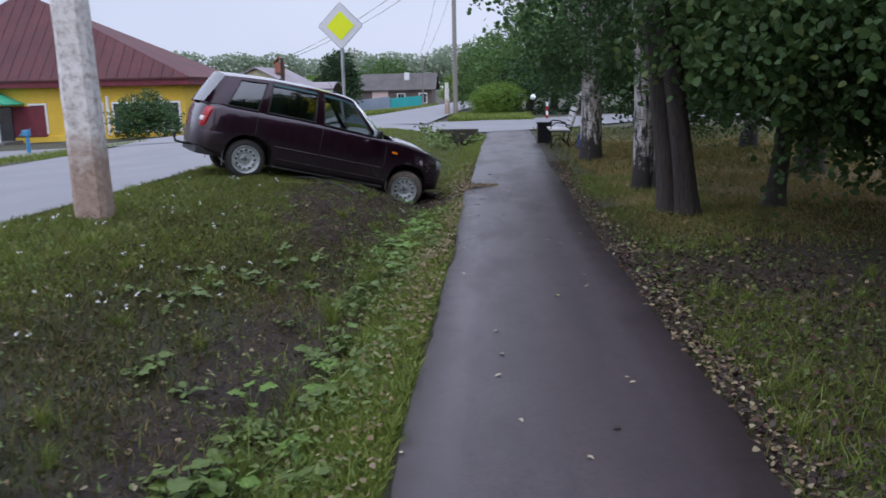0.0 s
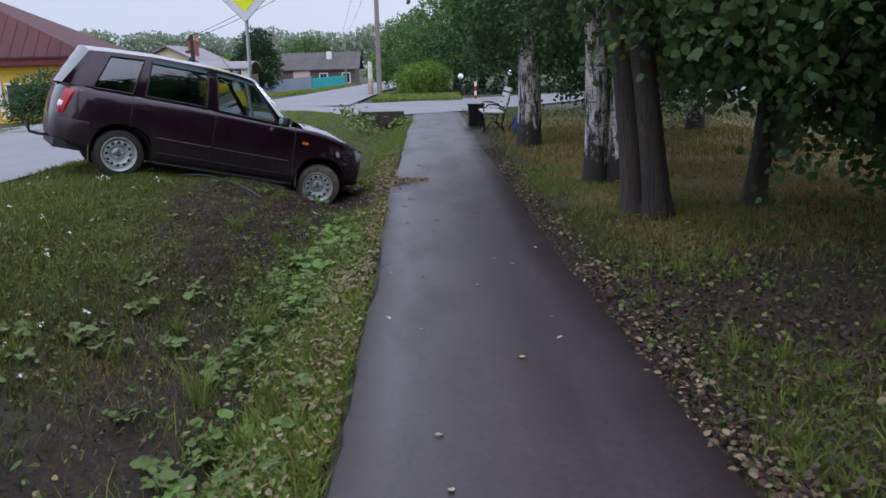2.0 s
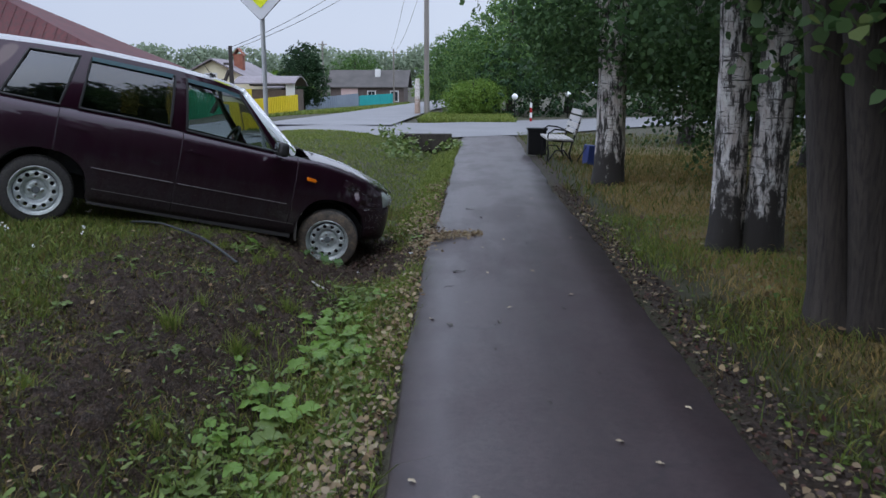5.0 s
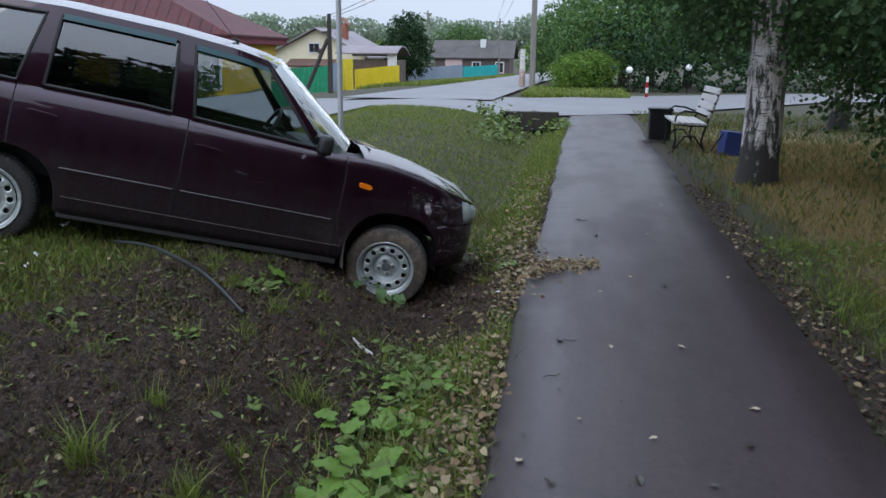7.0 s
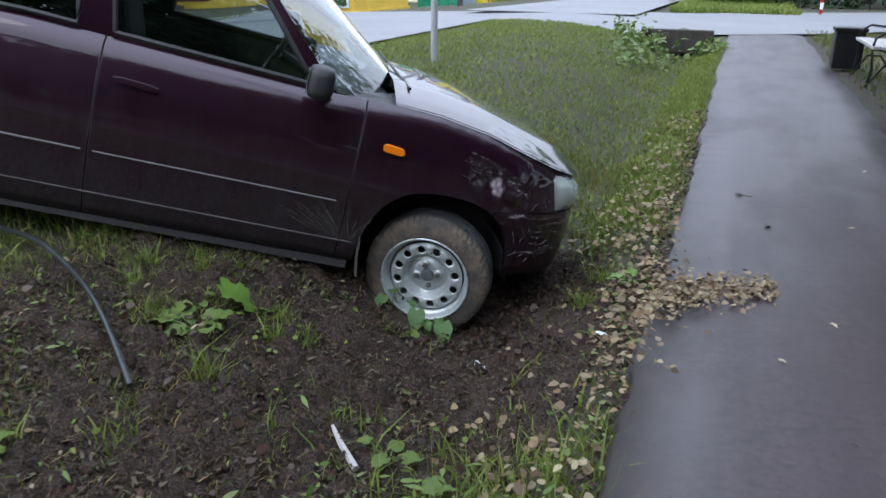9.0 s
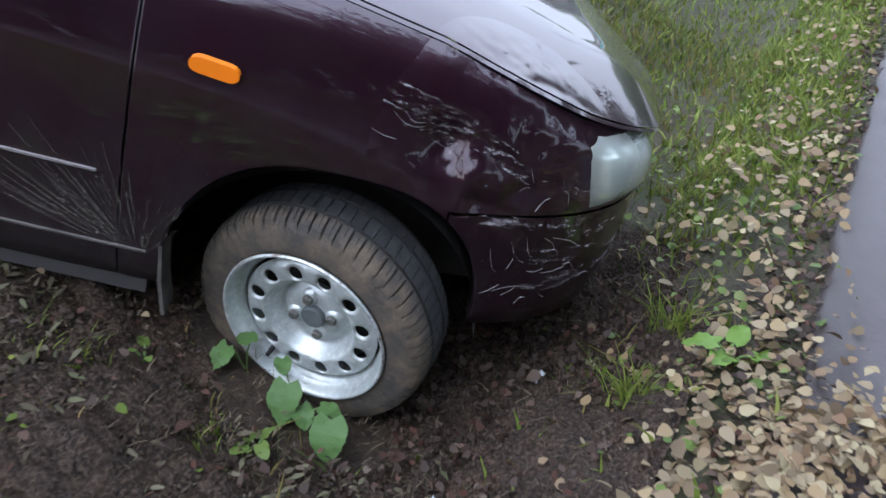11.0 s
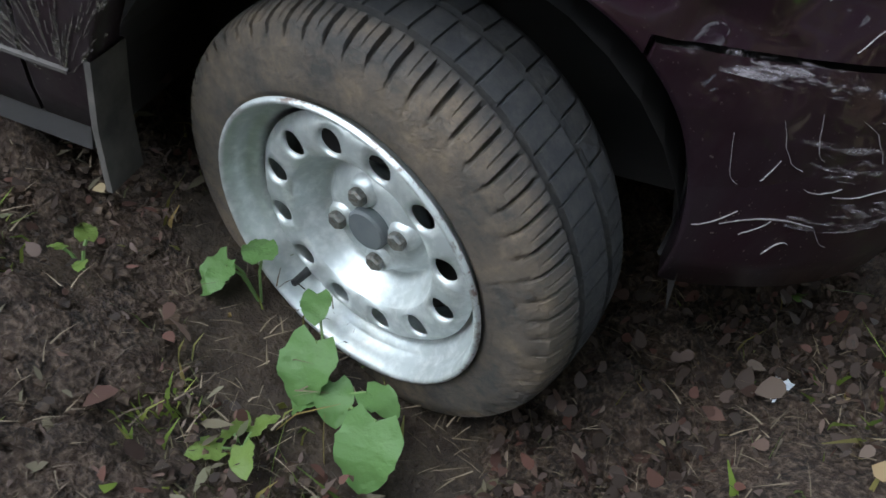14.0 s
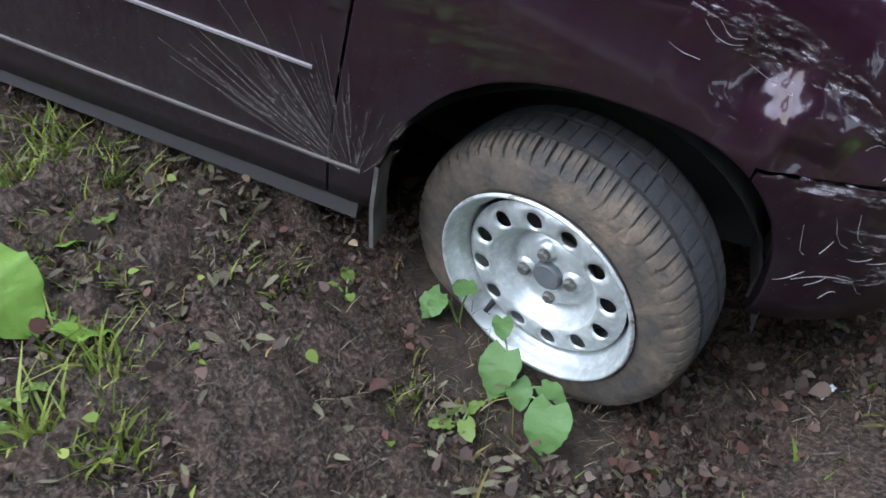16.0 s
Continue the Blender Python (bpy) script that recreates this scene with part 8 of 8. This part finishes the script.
for x, y, n_, h_ in ((-1.30, 5.9, 60, 0.28), (-1.55, 9.6, 70, 0.15), (-1.91, 9.55, 90, 0.17), (-2.6, 12.0, 80, 0.13), (-1.45, 10.58, 80, 0.14), (-1.25, 7.23, 70, 0.26), (-2.45, 11.75, 70, 0.10), (-2.35, 11.6, 60, 0.09), (-2.2, 11.5, 60, 0.09), (-0.86, 12.80, 60, 0.10), (-0.85, 13.1, 60, 0.13), (-1.75, 11.75, 50, 0.10), (-1.2, 3.4, 80, 0.2), (-0.9, 2.9, 80, 0.2), (-1.85, 11.3, 50, 0.14), (-0.9, 10.6, 60, 0.15)):
    tuft(x, y, n_, h_, 0)

for x, y, h_ in ((-2.28, 11.91, 0.09), (-2.2, 12.02, 0.08), (-2.35, 12.0, 0.08), (-2.7, 12.05, 0.09), (-2.5, 12.1, 0.08), (-1.91, 11.8, 0.09), (-1.84, 11.83, 0.08), (-1.82, 11.69, 0.10), (-1.73, 11.77, 0.07), (-1.95, 12.09, 0.05), (-1.87, 12.15, 0.05), (-2.0, 11.9, 0.06), (-1.6, 12.2, 0.04)):
    tuft(x, y, 50, h_ * 0.85, 0)
for i in range(22):
    tuft(random.uniform(-2.8, -1.25), random.uniform(8.2, 11.6), random.randint(25, 55), random.uniform(0.05, 0.11), 0)
for i in range(40):
    tuft(random.uniform(-4.6, -1.5), random.uniform(3.0, 11.0), random.randint(30, 60), random.uniform(0.08, 0.16), 0)
for i in range(30):
    tuft(random.uniform(1.3, 3.2), random.uniform(3.0, 9.0), random.randint(30, 60), random.uniform(0.08, 0.16), 0)
grass("grass", "verge grass where the walk begins", 26000, -4.9, -0.5, -4.0, 1.5, 0.075, 0.009, M_GRASS, lambda x, y: np.clip(0.35 + patches(x, y), 0, 1))
grass("grass", "park grass where the walk begins", 30000, 1.15, 6.5, -4.0, 1.5, 0.075, 0.009, M_GRASS, lambda x, y: np.clip(0.35 + patches(x, y, 0.8, 1), 0, 1))
# white clover heads in the verge
fx, fy = scatter(260, -4.8, -1.6, 3.5, 14, lambda x, y: np.clip(patches(x, y, 1.1, 6) * 1.3 - 0.3, 0, 1) * (soil_patch(x, y) < 0.25))
fx, fy = np.concatenate([fx, rng.normal(-2.6, 0.09, 7), rng.normal(-2.35, 0.06, 3)]), np.concatenate([fy, rng.normal(4.95, 0.10, 7), rng.normal(5.2, 0.06, 3)])
fpos = on_ground(fx, fy, 0.07)
fa = np.repeat(fpos, 5, 0) + rng.normal(0, 0.006, (len(fpos) * 5, 3))
stuff("clover_flowers", "small white clover heads in the grass", "flowers", *leaf_field(fa, rng.uniform(0.012, 0.022, len(fa)), unit(len(fa)), unit(len(fa)) + [0, 0, 0.5]), M_WHITE)

# single leaves and scraps on the path
M_LEAF1 = mottled("yellow_leaf", (0.45, 0.36, 0.08), (0.38, 0.28, 0.08), None, 20, 90, 0.6)
M_LEAF2 = mottled("tan_leaf", (0.42, 0.36, 0.26), (0.30, 0.22, 0.14), None, 20, 90, 0.7)
M_LEAF3 = mottled("dark_wet_leaf", (0.04, 0.035, 0.03), (0.07, 0.055, 0.04), None, 20, 90, 0.5)


def path_leaf(x, y, size, material, label, rot):
    z = PATH_Z + 0.012 * math.cos((x - 0.33) / 0.8 * 1.4) + 0.006
    v_, f_ = broad_leaf(size, size * 0.75, 0.25)
    ob = new("fallen_leaf", mesh_from("fallen_leaf", v_, f_, material, True))
    ob.matrix_world = pose(x, y, z + size * 0.1, 0, 0, rot)
    return tagged(ob, label, "leaf", "leaves on the path")


for x, y in ((0.42, 5.88), (0.67, 6.58), (-0.05, 5.0), (-0.01, 4.2), (0.08, 3.6), (0.36, 3.21), (-0.44, 3.24), (0.57, 7.93), (0.45, 8.12), (0.66, 4.17), (0.70, 4.1), (0.0, 4.54), (-0.13, 7.64),
             (-0.37, 7.77), (0.26, 7.34), (0.68, 6.2), (-0.33, 6.67), (-0.12, 6.41), (0.82, 8.5), (0.11, 10.13), (0.31, 11.19), (-0.03, 11.14), (-0.4, 9.86), (0.79, 12.64), (-0.07, 12.12), (0.55, 10.47)):
    path_leaf(x, y, random.uniform(0.024, 0.036) * (1.4 if (x, y) == (0.42, 5.88) else 1.0), M_LEAF1 if (x, y) == (0.42, 5.88) else M_LEAF2, "small pale leaf lying on the asphalt", random.uniform(0, 360))
for x, y in ((0.02, 9.81), (-0.29, 9.75), (0.44, 10.12), (0.33, 12.32), (-0.07, 13.77), (-0.29, 11.17), (0.51, 3.5), (-0.23, 14.41)):
    path_leaf(x, y, random.uniform(0.035, 0.05), M_LEAF3, "dark wet leaf stuck on the asphalt", random.uniform(0, 360))
for i in range(16):
    path_leaf(random.uniform(-0.4, 0.95), random.uniform(8.5, 18), random.uniform(0.018, 0.032), random.choice((M_LEAF2, M_LEAF3, M_LEAF3)), "small curled leaf lying on the asphalt", random.uniform(0, 360))
for x, y, r_ in ((-0.29, 11.17, 10), (-0.35, 10.66, 30), (-0.23, 14.41, -15)):
    tw = new("twig", mesh_from("twig", *tube([(0, 0, 0.003), (0.03, 0.012, 0.006), (0.07, 0.0, 0.004), (0.10, 0.02, 0.004)], [0.002, 0.0024, 0.002, 0.0014], 5), M_POLEWOOD))
    tw.matrix_world = pose(x, y, PATH_Z + 0.010, 0, 0, r_)
    tagged(tw, "short dark twig on the asphalt", "twig", "twigs on the path")

# scraps in the mud
M_PAPER = mottled("crumpled_white_paper", (0.72, 0.74, 0.76), (0.55, 0.60, 0.66), None, 30, 90, 0.7)


def scrap(name, label, x, y, size, material, seed):
    r_ = random.Random(seed)
    bm = bmesh.new()
    bmesh.ops.create_grid(bm, x_segments=5, y_segments=4, size=size / 2)
    for v_ in bm.verts:
        v_.co.z += r_.uniform(-1, 1) * size * 0.13
        v_.co.y *= 0.6
    me = bpy.data.meshes.new(name)
    bm.to_mesh(me)
    bm.free()
    me.materials.append(material)
    ob = new(name, me)
    ob.matrix_world = pose(x, y, zg(x, y) + size * 0.16 + 0.028, r_.uniform(-15, 15), r_.uniform(-15, 15), r_.uniform(0, 360))
    return tagged(ob, label, "litter")


scrap("paper_scrap", "crumpled pale blue paper scrap in the mud", -1.10, 12.83, 0.045, M_PAPER, 1)
scrap("paper_scrap", "crumpled white paper scrap in the mud", -1.18, 12.20, 0.05, M_PAPER, 2)
scrap("paper_scrap", "white paper scrap among fallen leaves", -0.72, 12.35, 0.045, M_PAPER, 3)
scrap("paper_scrap", "white paper scrap near the wheel", -1.135, 12.36, 0.035, M_PAPER, 4)
scrap("leaf", "crumpled bright yellow leaf on the earth", -1.80, 11.76, 0.05, M_LEAF1, 5)
hose = [(-3.02 + 1.05 * t, 11.62 - 0.55 * t + 0.10 * math.sin(3 * t), 0) for t in np.linspace(0, 1, 14)]
hp_ = [(x, y, zg(x, y) + 0.06 + 0.05 * math.sin(math.pi * k / 13)) for k, (x, y, _) in enumerate(hose)]
tagged(new("plastic_pipe", mesh_from("plastic_pipe", *tube(hp_, 0.010, 8), mat("black_pipe", 0.3, 0, (0.016, 0.020, 0.021)))), "thin dark plastic pipe bent out of the earth", "pipe")
stick = [(-1.46, 11.42, zg(-1.46, 11.42) + 0.05), (-1.40, 11.36, zg(-1.40, 11.36) + 0.045), (-1.31, 11.28, zg(-1.31, 11.28) + 0.04)]
tagged(new("stick", mesh_from("stick", *tube(stick, [0.006, 0.011, 0.013], 6), M_SLAT)), "pale broken stick lying in the torn earth", "stick")
